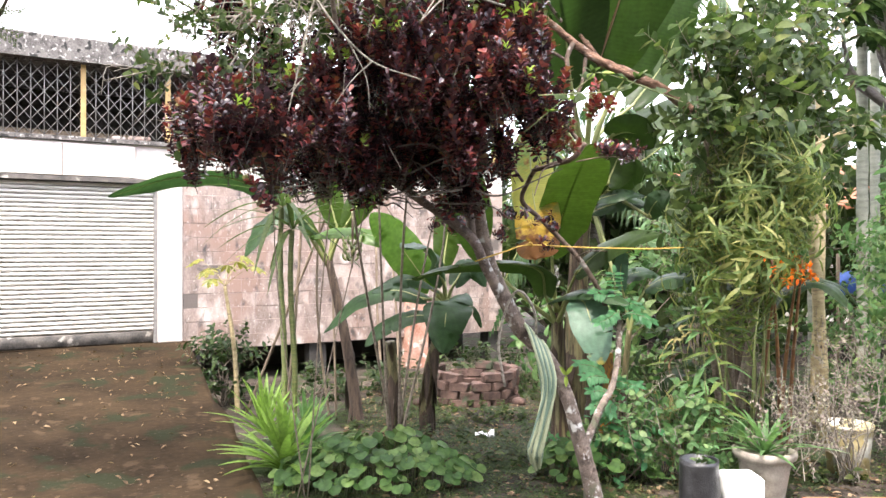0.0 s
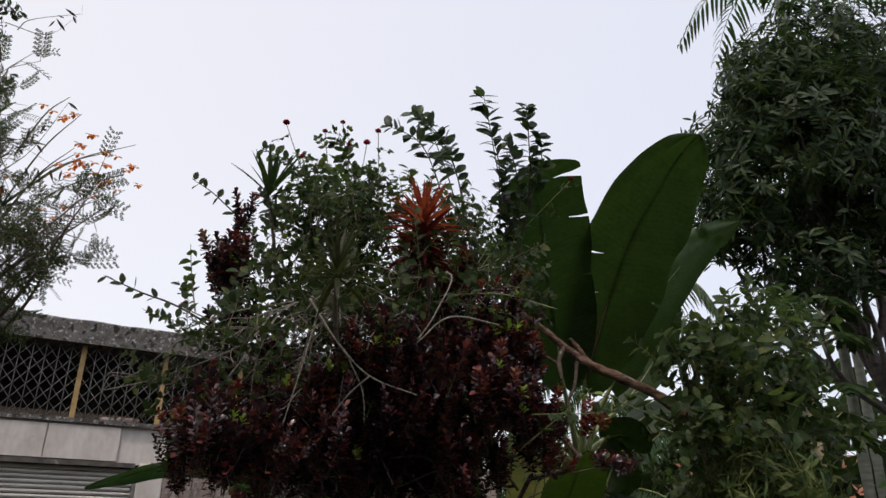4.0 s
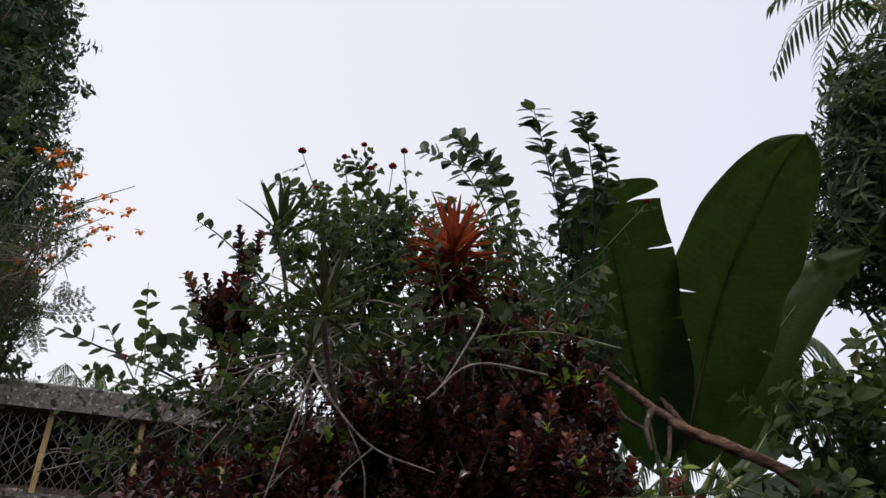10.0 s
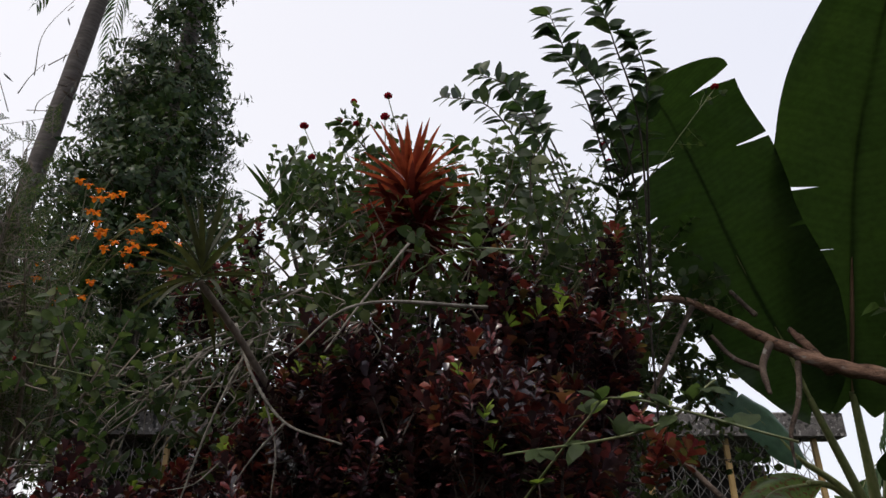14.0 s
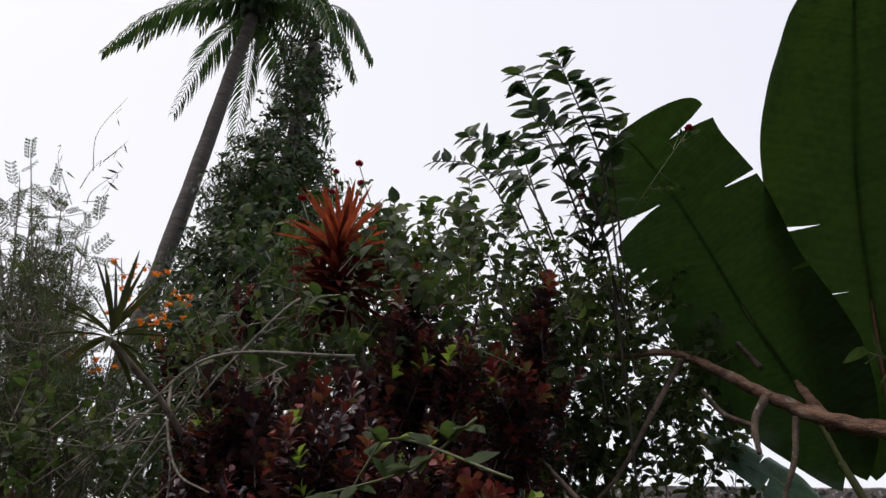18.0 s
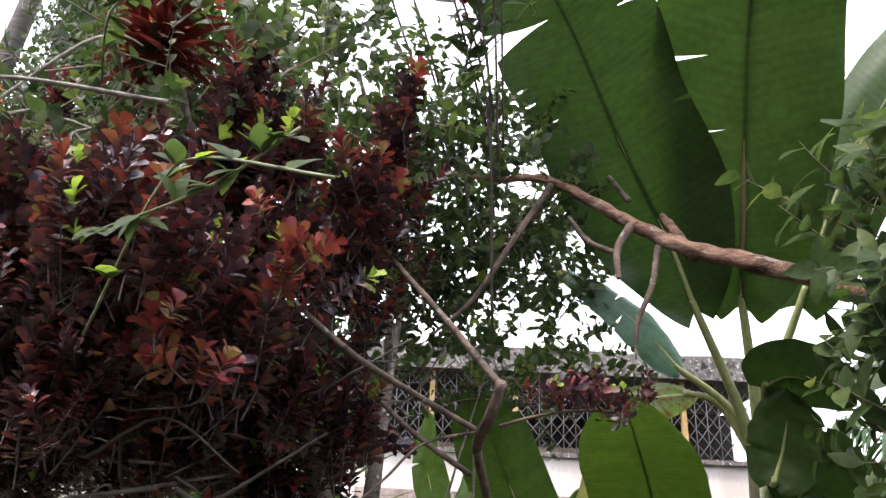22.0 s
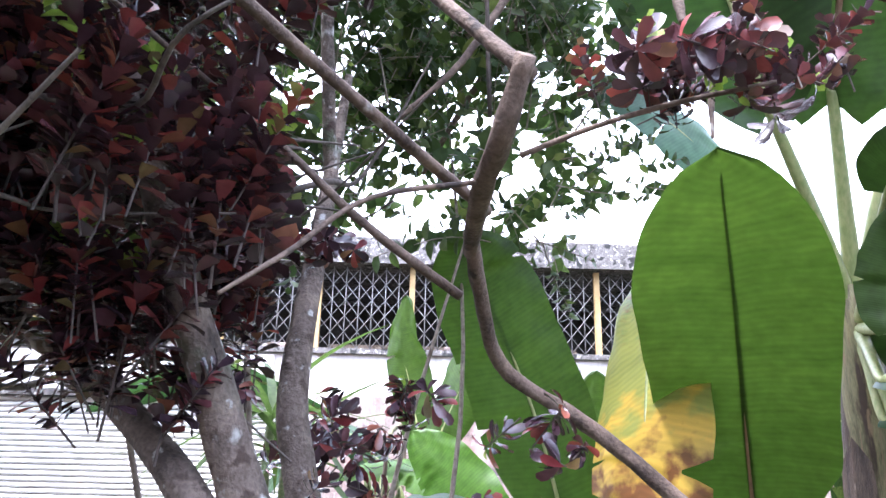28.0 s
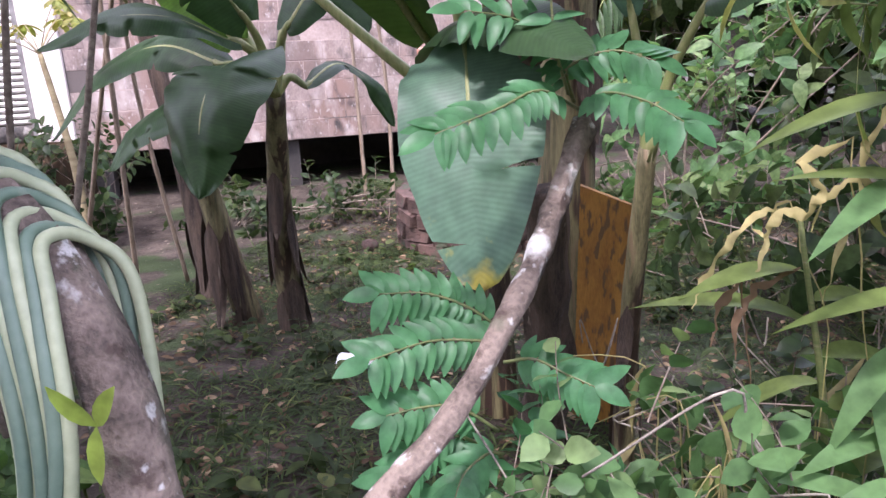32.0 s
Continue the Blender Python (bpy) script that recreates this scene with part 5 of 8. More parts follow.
shrub("climber", (-0.9, 4.6, 0.0), [(-0.35, 3.7, 2.95, 0.5, 0.35, 0.3), (-0.75, 3.75, 3.3, 0.35, 0.3, 0.3), (0.1, 3.75, 3.05, 0.4, 0.35, 0.25), (-1.15, 3.5, 2.5, 0.3, 0.25, 0.3), (-1.02, 3.08, 2.58, 0.26, 0.2, 0.2)], [branchlet(Q, 9, 0.045, 0.03, 0.25, 0.8), branchlet(Q, 7, 0.05, 0.034, 0.22, 0.8)], 210, "thin green climber twined through the red tree", M_GREEN, 33, 0.005, up=0.3, stems_n=3, category="climber")


def rose_bush():
    t = thing("rose_bush", (-0.6, 4.9, 0.0), "tall rose bush with small dark red blooms", "rose bush")
    q = np.random.default_rng(5)
    heads = [(-1.05, 4.14, 4.28), (-0.78, 4.1, 4.2), (-0.66, 4.05, 4.24), (-0.6, 4.0, 4.05), (-0.5, 4.1, 4.12), (-0.9, 4.05, 3.98), (-0.42, 4.0, 4.15), (0.4, 4.77, 4.06), (0.48, 4.8, 4.05), (0.97, 4.81, 4.25), (0.42, 4.75, 3.95), (-1.13, 2.99, 2.66)]
    leafy = [pinnate(q, 2, 0.045, 0.028, 0.1, 0.9), pinnate(q, 3, 0.04, 0.026, 0.12, 0.9)]
    fol = Geo()
    for h in heads:
        h = np.array(h)
        g = Geo()
        root = np.array((-0.4 + 0.5 * h[0] * 0.5, 4.6, 2.8)) if h[2] > 3 else np.array((-0.9, 3.6, 2.5))
        tube(g, [root, (root + h) / 2 + q.normal(size=3) * 0.06, h], [0.006, 0.004, 0.0025], 5, 12)
        make("cane", g, M_POLE, t)
        g = Geo()
        rad = q.uniform(0.012, 0.02)
        for ring, (n, op) in enumerate(((5, 20), (6, 45), (7, 75))):
            for i in range(n):
                a, e = i * 6.283 / n + ring, radians(90 - op)
                d = np.array((math.cos(a) * math.cos(e), math.sin(a) * math.cos(e), math.sin(e)))
                leaf(g, rad * 1.5, rad * 1.5, 3, 1.2, -0.4, -0.3, 0, mat4(h, d, (-d[0], -d[1], 1.2)))
        make("rose_bloom", g, M_ROSE, t, "dark red rose bloom")
        for k in range(12):
            s = q.uniform(0.5, 0.96)
            fol.spread(leafy[k % 2], [mat4(root + (h - root) * s, unit(q.normal(size=3)), unit(q.normal(size=3)), q.uniform(0.7, 1.1))])
    make("foliage", fol, [M_GREEN, M_GREEN, M_GREEN, M_POLE], t, kind="stuff")


rose_bush()


def tall_shoot():
    """The leafy shoots that stand above the clump, with broad paired leaflets."""
    t = thing("tall_shoots", (0.4, 5.3, -0.1), "tall green shoots with paired oval leaves", "shrub")
    q = np.random.default_rng(8)
    lines = (
        ([(0.42, 5.1, 2.6), (0.5, 4.8, 3.6), (0.36, 4.5, 4.35), (0.28, 4.41, 4.74)], 9, 0.105, 0.74),
        ([(0.5, 4.95, 3.3), (0.62, 4.6, 4.0), (0.6, 4.38, 4.35), (0.57, 4.26, 4.56)], 15, 0.085, 0.35),
        ([(0.3, 5.0, 3.3), (0.1, 4.9, 4.1), (-0.05, 4.95, 4.6), (-0.18, 4.98, 4.92)], 12, 0.1, 0.5),
        ([(0.3, 5.0, 3.3), (0.05, 4.8, 3.95), (-0.15, 4.62, 4.4), (-0.42, 4.54, 4.53)], 12, 0.095, 0.45),
        ([(0.3, 5.0, 3.3), (0.15, 4.8, 4.1), (-0.02, 4.66, 4.5), (-0.25, 4.6, 4.68)], 12, 0.1, 0.45),
        ([(0.3, 5.0, 3.2), (0.18, 4.7, 3.8), (0.1, 4.55, 4.15), (0.0, 4.45, 4.38)], 11, 0.09, 0.3),
        ([(0.45, 5.0, 3.4), (0.42, 4.7, 3.9), (0.4, 4.5, 4.2), (0.34, 4.4, 4.4)], 12, 0.085, 0.3),
        ([(0.3, 5.1, 3.0), (0.4, 4.8, 3.6), (0.55, 4.7, 3.95), (0.7, 4.65, 4.3)], 12, 0.08, 0.3),
        ([(0.5, 5.0, 3.4), (0.62, 4.7, 3.9), (0.7, 4.5, 4.2), (0.68, 4.4, 4.4)], 13, 0.085, 0.3),
        ([(0.45, 5.0, 3.3), (0.5, 4.8, 3.8), (0.45, 4.65, 4.1), (0.5, 4.55, 4.4)], 12, 0.085, 0.3),
        ([(0.5, 4.9, 3.5), (0.55, 4.6, 3.9), (0.5, 4.4, 4.15), (0.42, 4.3, 4.3)], 12, 0.085, 0.3),
        ([(-0.9, 4.6, 3.0), (-1.2, 4.3, 3.5), (-1.45, 4.2, 3.75), (-1.62, 4.15, 3.86)], 8, 0.06, 0.3),
        ([(-0.9, 4.2, 2.6), (-1.3, 3.6, 2.8), (-1.5, 3.4, 2.85), (-1.65, 3.3, 2.9)], 7, 0.05, 0.3),
        ([(-0.6, 4.5, 3.3), (-0.85, 4.3, 3.8), (-1.0, 4.2, 4.0), (-1.2, 4.15, 4.1)], 12, 0.07, 0.3),
        ([(-0.3, 4.5, 3.4), (-0.5, 4.2, 3.8), (-0.62, 4.05, 4.0), (-0.7, 4.0, 4.1)], 12, 0.07, 0.3),
    )
    for pts, n, L, begin in lines:
        g = Geo()
        line = spline(pts, 40)
        tube(g, pts, [0.006, 0.0055, 0.004, 0.002], 6, 24)
        make("shoot_stem", g, M_DARKTWIG, t)
        g = Geo()
        n = int(n * 1.35)
        for i in range(n):
            s = begin + (1 - begin) * i / (n - 1)
            k = min(38, int(s * 39))
            tan = unit(line[k + 1] - line[k - 1])
            for sgn in (-1, 1):
                if q.random() < 0.15:
                    continue
                side = unit(np.cross(tan, (0.3, -0.9, 0.2))) * sgn
                d = unit(side + tan * 0.5 + q.normal(size=3) * 0.38)
                m = 1.3 * L * q.uniform(0.75, 1.1) * (1.05 - 0.35 * abs(s - 0.6))
                leaf(g, m, m * 0.52, 5, 0.95, 0.2, 0.2 * q.random(), 0, mat4(line[k], d, np.array((0.1, -0.6, 0.8)) + q.normal(size=3) * 0.4))
        make("paired_leaves", g, M_DEEP if L > 0.08 else M_GREEN, t, kind="stuff")


tall_shoot()


def strap_rosette(name, at, count, L, W, mat, label, category, seed, droop=0.5, rise=(10, 80), stalk=None, group=""):
    t = thing(name, at if stalk is None else stalk, label, category, group)
    q = np.random.default_rng(seed)
    if stalk is not None:
        g = Geo()
        tube(g, [stalk, (np.array(stalk) + at) / 2 + q.normal(size=3) * 0.03, at], [0.014, 0.012, 0.012], 7, 12, knob=0.1)
        make("stalk", g, M_TWIG, t)
    for i in range(count):
        s = i / count
        a, e = i * 2.4 + q.normal() * 0.2, radians(rise[0] + (rise[1] - rise[0]) * s + q.normal() * 5)
        d = np.array((math.cos(a) * math.cos(e), math.sin(a) * math.cos(e), math.sin(e)))
        up = np.array((-math.cos(a) * math.sin(e), -math.sin(a) * math.sin(e), math.cos(e)))
        g = Geo()
        leaf(g, L * q.uniform(0.75, 1.1), W * q.uniform(0.8, 1.1), 7, 0.7, 0.35, droop * q.uniform(0.5, 1.3) * (1.1 - s), 0, mat4(np.array(at) + (0, 0, 0.05 * s), d, up))
        make("blade", g, mat, t)
    return t


M_OLIVE = leaf_mat("olive_blade", [(0, (0.022, 0.022, 0.012)), (0.65, (0.04, 0.042, 0.018)), (1, (0.2, 0.2, 0.05))], 0.3, 0.5)
# croton head with orange and red blades, and air plants lodged in the crown
croton = strap_rosette("orange_croton", (-0.1, 3.7, 3.36), 60, 0.27, 0.024, M_ORANGE, "croton head with narrow orange and red blades", "croton", 3, 0.16, (0, 72), (-0.15, 4.2, 2.5))
for head, n, L in (((-0.1, 3.7, 3.3), 44, 0.25), ((-0.06, 3.72, 3.2), 30, 0.22), ((-0.17, 3.7, 3.24), 26, 0.2)):
    low = np.random.default_rng(n)
    for k in range(n):
        a, e = k * 2.4, radians(-35 + 75 * k / n + low.normal() * 6)
        d = np.array((math.cos(a) * math.cos(e), math.sin(a) * math.cos(e), math.sin(e)))
        gl = Geo()
        leaf(gl, L * low.uniform(0.7, 1.1), 0.028, 6, 0.7, 0.3, 0.2, 0, mat4(np.array(head) + (0, 0, -0.08 + 0.12 * k / n), d, (-d[0] * 0.5, -d[1] * 0.5, 1)))
        make("blade", gl, M_CRIMSON, croton, "dark crimson blade")
strap_rosette("bromeliad", (-0.48, 3.1, 2.84), 30, 0.26, 0.022, M_OLIVE, "yellow-green bromeliad lodged in the tree", "bromeliad", 4, 0.3, (-20, 85), (-0.5, 3.6, 2.5))
strap_rosette("yucca", (-1.1, 4.12, 3.72), 16, 0.36, 0.035, M_DEEP, "spiky green yucca head above the clump", "yucca", 7, 0.1, (30, 80), (-1.0, 4.4, 3.0))


def grey_tangle():
    """Bare pale twigs that hang over the front of the crown."""
    t = thing("bare_bush", (-0.85, 4.3, 2.4), "tangle of bare pale twigs hanging from the crown", "dead branches")
    q = np.random.default_rng(17)
    for b in range(8):
        g = Geo()
        root = np.array((-0.95 + 0.11 * b + q.normal() * 0.05, 3.62 + q.normal() * 0.06, 2.78 + 0.02 * b + q.normal() * 0.06))
        for i in range(3):
            d = np.array((-0.45 + q.normal() * 0.5, -0.2 + q.normal() * 0.12, -0.5 + q.normal() * 0.3))
            k = q.uniform(0.35, 0.75)
            p1, p2 = root + d * k * 0.45 + (q.normal() * 0.06, -0.03, 0.06 + q.normal() * 0.04), root + d * k + (q.normal() * 0.06, 0, -0.08 * k)
            line = spline([root, p1, (p1 + p2) / 2 + q.normal(size=3) * 0.035, p2], 12)
            tube(g, line, np.linspace(0.005, 0.0018, 12), 5, 18, cap=False)
            for j in range(3):
                o = line[q.integers(3, 11)]
                e = o + unit(d + q.normal(size=3) * 0.8 + (0, 0, -0.1)) * q.uniform(0.08, 0.26)
                tube(g, [o, (o + e) / 2 + q.normal(size=3) * 0.025, e], [0.003, 0.0022, 0.0012], 4, 7, cap=False)
        make("dead_branch", g, M_PALETWIG, t)
    for pts, r in (
        ([(-0.2, 3.7, 3.05), (0.05, 3.45, 3.0), (-0.02, 3.3, 2.75), (-0.1, 3.25, 2.6)], 0.006),
        ([(0.3, 3.5, 2.75), (0.05, 3.2, 2.7), (-0.1, 3.1, 2.55)], 0.006),
        ([(-0.66, 3.45, 2.85), (-0.5, 3.4, 2.62), (-0.33, 3.38, 2.45), (-0.1, 3.36, 2.36)], 0.007),
        ([(-0.45, 3.4, 2.56), (-0.36, 3.38, 2.38), (-0.34, 3.36, 2.22)], 0.004),
        ([(-0.33, 3.38, 2.45), (-0.42, 3.36, 2.36), (-0.5, 3.34, 2.24)], 0.004),
        ([(-0.62, 3.5, 2.8), (-0.66, 3.4, 2.5), (-0.72, 3.36, 2.2)], 0.006),
        ([(-0.85, 3.5, 2.8), (-0.95, 3.4, 2.6), (-1.3, 3.35, 2.42), (-1.55, 3.3, 2.34)], 0.006),
        ([(-0.75, 3.5, 2.85), (-1.05, 3.4, 2.75), (-1.35, 3.36, 2.6)], 0.005),
    ):
        g = Geo()
        tube(g, pts, np.linspace(r, r * 0.45, len(pts)), 6, 24, knob=0.1)
        make("dead_branch", g, M_PALETWIG, t)


grey_tangle()


def lime_vine():
    """A lobed-leaf vine that crosses in front of the red crown."""
    t = thing("vine", (0.2, 3.6, 2.3), "thin vine with lime three-lobed leaves over the crown", "vine")
    q = np.random.default_rng(13)
    for pts in ([(0.38, 3.38, 2.12), (0.63, 3.28, 2.32), (0.73, 3.28, 2.37), (1.07, 3.23, 2.23)], [(0.0, 3.5, 2.9), (0.3, 3.3, 2.85), (0.55, 3.2, 2.75)], [(0.43, 3.28, 2.27), (0.78, 3.26, 2.29), (0.93, 3.30, 2.39)]):
        g = Geo()
        tube(g, pts, [0.003] * len(pts), 5, 20)
        make("vine_stem", g, M_POLE, t)
        line = spline(pts, 24)
        for i in range(3, 24, 3):
            d = unit(q.normal(size=3) + (0.3, -0.3, 0.2))
            for k in (-0.7, 0, 0.7):
                g = Geo()
                side = unit(np.cross(d, (0, 0, 1)))
                leaf(g, 0.055, 0.036, 5, 0.9, 0.15, 0.2, 0, mat4(line[i], unit(d + side * k), (0.2, -0.5, 0.8)))
                make("leaflet", g, M_LIME if q.random() < 0.15 else M_GREEN, t)


lime_vine()


# ---------- broken brown limb and the shrub on the right ----------
def right_shrub():
    base = (2.25, 5.7, -0.05)
    broad = [branchlet(Q, 9, 0.115, 0.055, 0.3, 0.85, 0.3), branchlet(Q, 11, 0.10, 0.05, 0.34, 0.85, 0.3), branchlet(Q, 8, 0.12, 0.06, 0.26, 0.9, 0.35)]
    lobes = [(2.05, 5.2, 2.6, 0.38, 0.4, 0.45), (2.35, 5.35, 2.9, 0.42, 0.45, 0.5), (1.9, 5.1, 2.15, 0.26, 0.3, 0.4), (2.55, 5.5, 2.4, 0.4, 0.4, 0.6), (1.78, 5.15, 2.75, 0.12, 0.15, 0.3), (2.6, 5.6, 3.2, 0.35, 0.35, 0.35)]
    t = shrub("broadleaf_shrub", base, lobes, broad, 310, "dense broad-leaved green shrub with a broken brown limb", M_MID, 41, 0.03, stems_n=6)
    for pts, r in (
        ([(2.1, 5.45, 2.4), (1.72, 5.42, 2.72), (1.42, 5.38, 2.86), (1.09, 5.34, 3.0), (0.63, 5.25, 3.33), (0.40, 5.16, 3.35), (0.29, 4.94, 3.29)], [0.036, 0.037, 0.035, 0.029, 0.019, 0.014, 0.011]),
        ([(1.18, 5.36, 2.92), (1.1, 5.42, 3.08), (1.04, 5.5, 3.2)], [0.026, 0.021, 0.012]),
        ([(0.64, 5.2, 3.29), (0.5, 5.1, 3.0), (0.36, 5.05, 2.76), (0.2, 5.0, 2.6)], [0.014, 0.012, 0.01, 0.006]),
        ([(0.95, 5.3, 3.08), (0.9, 5.26, 2.96), (0.91, 5.22, 2.82)], [0.018, 0.016, 0.01]),
        ([(0.9, 5.28, 2.95), (0.78, 5.26, 3.02), (0.7, 5.24, 3.14)], [0.013, 0.012, 0.01]),
        ([(1.05, 5.33, 2.98), (1.02, 5.3, 2.8), (0.96, 5.28, 2.65), (0.95, 5.26, 2.5)], [0.014, 0.012, 0.01, 0.004]),
        ([(0.52, 5.6, 3.5), (0.3, 5.6, 3.25), (0.1, 5.62, 3.0), (-0.1, 5.65, 2.75)], [0.016, 0.014, 0.012, 0.008]),
        ([(0.3, 5.6, 3.22), (0.05, 5.5, 3.2), (-0.15, 5.5, 3.22)], [0.012, 0.01, 0.006]),
        ([(0.9, 5.5, 3.3), (0.7, 5.6, 3.6), (0.45, 5.65, 3.7)], [0.014, 0.01, 0.006]),
    ):
        g = Geo()
        tube(g, pts, r, 14, 90, knob=0.5 if r[0] > 0.02 else 0.2)
        make("broken_limb", g, M_BROWN if r[0] > 0.02 else M_LIMB, t, "brown broken limb with split bark")
    return t


right_shrub()


def cane_bush():
    """Light green cane with hanging grassy leaves."""
    lobes = [(2.14, 5.08, 1.76, 0.3, 0.22, 0.48), (2.29, 5.16, 2.09, 0.27, 0.22, 0.33), (2.02, 5.0, 1.39, 0.2, 0.16, 0.38)]
    grass = [branchlet(Q, 12, 0.13, 0.02, 0.28, 0.8, 0.8, 70), branchlet(Q, 10, 0.11, 0.026, 0.3, 0.85, 0.6, 65), branchlet(Q, 14, 0.16, 0.014, 0.26, 0.75, 1.0, 75)]
    t = shrub("cane_bush", (2.2, 5.25, 0.0), lobes, grass, 330, "pale green cane bush with hanging grassy leaves", M_CANE, 43, 0.01, M_POLE, 0.0, stems_n=5)
    g = Geo()
    q = np.random.default_rng(2)
    for i in range(22):
        a = q.uniform(0, 6.28)
        tube(g, [np.array((2.2, 5.0, 2.3)) + q.normal(size=3) * 0.05, np.array((2.2 + 0.15 * math.cos(a), 5.0 + 0.12 * math.sin(a), 2.4)), np.array((2.2 + 0.28 * math.cos(a), 5.0 + 0.2 * math.sin(a), 2.15))], [0.006, 0.008, 0.003], 4, 8, cap=False)
    make("hanging_grass", g, M_CANE, t, kind="stuff")
    # fibrous brown trunk behind it
    g = Geo()
    tube(g, [(2.75, 6.6, -0.3), (2.72, 6.6, 0.4), (2.7, 6.58, 1.2)], [0.13, 0.115, 0.10], 14, 24, knob=0.35)
    tagged(make("palm_stump", g, M_DEADSTEM, None, at=(2.75, 6.6, -0.25)), "thick fibrous brown palm stump", "stump")


cane_bush()


def heliconia():
    t = thing("heliconia", (2.6, 5.8, -0.05), "heliconia with hanging orange-red bracts", "heliconia")
    q = np.random.default_rng(9)
    for i in range(5):
        x, y = 2.6 + q.normal() * 0.12, 5.7 + q.normal() * 0.12
        g = Geo()
        u, v = 2.36 + q.normal() * 0.07, 4.93 + q.normal() * 0.05
        tube(g, [(x, y, -0.1), (x * 0.6 + u * 0.4, y * 0.6 + v * 0.4, 0.75), (u, v, 1.5)], [0.016, 0.014, 0.006], 7, 14)
        make("stem", g, M_ORSTEM, t, "orange-brown stem")
        for k in range(5):
            g = Geo()
            o = np.array((u + q.normal() * 0.05, v, 1.32 + q.uniform(0, 0.22)))
            for j in range(5):
                d = unit(q.normal(size=3) + (0, -0.5, 0.2))
                leaf(g, 0.06, 0.02, 4, 0.8, 0.5, 0.2, 0, mat4(o, d, (0, 0, 1)))
            make("flower", g, M_FLOWER, t, "orange-red bract")
    for k in range(5):
        a = k * 1.3
        banana_leaf(t, [(2.6, 5.8, 1.0), (2.6 + 0.25 * math.cos(a), 5.8 + 0.25 * math.sin(a), 1.3), (2.6 + 0.55 * math.cos(a), 5.8 + 0.5 * math.sin(a), 1.3), (2.6 + 0.75 * math.cos(a), 5.8 + 0.7 * math.sin(a), 1.1)], 0.2, (0, -0.3, 1), M_DEEP, M_RIB, 0.8, 0.3, 0.05, (), [(2.6, 5.8, 0.5)], 0.008, n=20)


M_ORSTEM = rough_mat("orange_stem", (0.12, 0.05, 0.025), (0.24, 0.12, 0.05), 12, 0.6, 0.3, 0.004)
heliconia()


def papaya(base, top, seed, label, size=1.0, fruits=9, leaves=11, mat=None):
    t = thing("papaya_tree", base, label, "papaya tree")
    q = np.random.default_rng(seed)
    g = Geo()
    b, p = np.array(base, float), np.array(top, float)
    tube(g, [b - (0, 0, 0.08), b * 0.5 + p * 0.5 + (0.03, 0, 0), p], [0.05 * size, 0.045 * size, 0.03 * size], 10, 26, knob=0.12)
    make("trunk", g, M_PAPAYA, t)
    for i in range(fruits):
        a, h = i * 2.4, 0.06 + 0.035 * i
        g = Geo()
        c = p + (0.085 * math.cos(a), 0.085 * math.sin(a), -h)
        lathe(g, [(0.002, -0.09), (0.03, -0.08), (0.05, -0.04), (0.052, 0.0), (0.04, 0.05), (0.015, 0.08), (0.004, 0.09)], c, 12)
        make("fruit", g, M_FRUIT, t, "dark green unripe papaya")
    for i in range(leaves):
        a = i * 2.4 + q.normal() * 0.2
        e = radians(q.uniform(5, 60))
        k = size * q.uniform(0.45, 0.7)
        d = np.array((math.cos(a) * math.cos(e), math.sin(a) * math.cos(e), math.sin(e)))
        tip = p + d * k
        g = Geo()
        tube(g, [p, p + d * k * 0.5 + (0, 0, 0.03), tip], [0.008 * size, 0.006 * size, 0.004 * size], 5, 10, mat=1)
        side = unit(np.cross(d, (0, 0, 1)))
        out = unit(np.array((d[0], d[1], -0.25)))
        for j in range(7):
            w = radians(-110 + j * 220 / 6)
            ld = unit(out * math.cos(w) + side * math.sin(w) + (0, 0, -0.1))
            L = size * (0.3 - 0.015 * abs(j - 3) * 2)
            leaf(g, L, L * 0.32, 7, 0.9, 0.1, 0.25, 0, mat4(tip, ld, (0, 0, 1)))
            for sg in (-1, 1):
                for f in (0.45, 0.68):
                    leaf(g, L * 0.32, L * 0.13, 4, 0.8, 0.1, 0.2, 0, mat4(tip + ld * L * f - (0, 0, 0.25 * L * f * f), unit(ld + sg * np.cross((0, 0, 1), ld) * 0.8), (0, 0, 1)))
        make("leaf", g, [mat or M_DEEP, M_PAPAYA], t)
    return t


M_PAPAYA = rough_mat("papaya_bark", (0.22, 0.17, 0.09), (0.36, 0.3, 0.17), 8, 0.8, 0.5, 0.006, [((0.12, 0.1, 0.06), 9, 0.62)], (1, 1, 4))
M_FRUIT = rough_mat("papaya_skin", (0.02, 0.05, 0.02), (0.04, 0.085, 0.03), 5, 0.35, 0.1, 0.002)
papaya((3.42, 6.5, -0.15), (3.2, 6.4, 2.45), 3, "papaya tree with dark green unripe fruit", 1.15)
papaya((-2.35, 8.3, -0.25), (-2.5, 8.3, 1.15), 4, "young papaya with yellowing leaves by the wall", 0.6, 0, 8, M_YELL)
papaya((3.9, 7.6, -0.25), (3.9, 7.5, 3.6), 6, "papaya tree with broad dark leaves", 1.2, 7, 12)


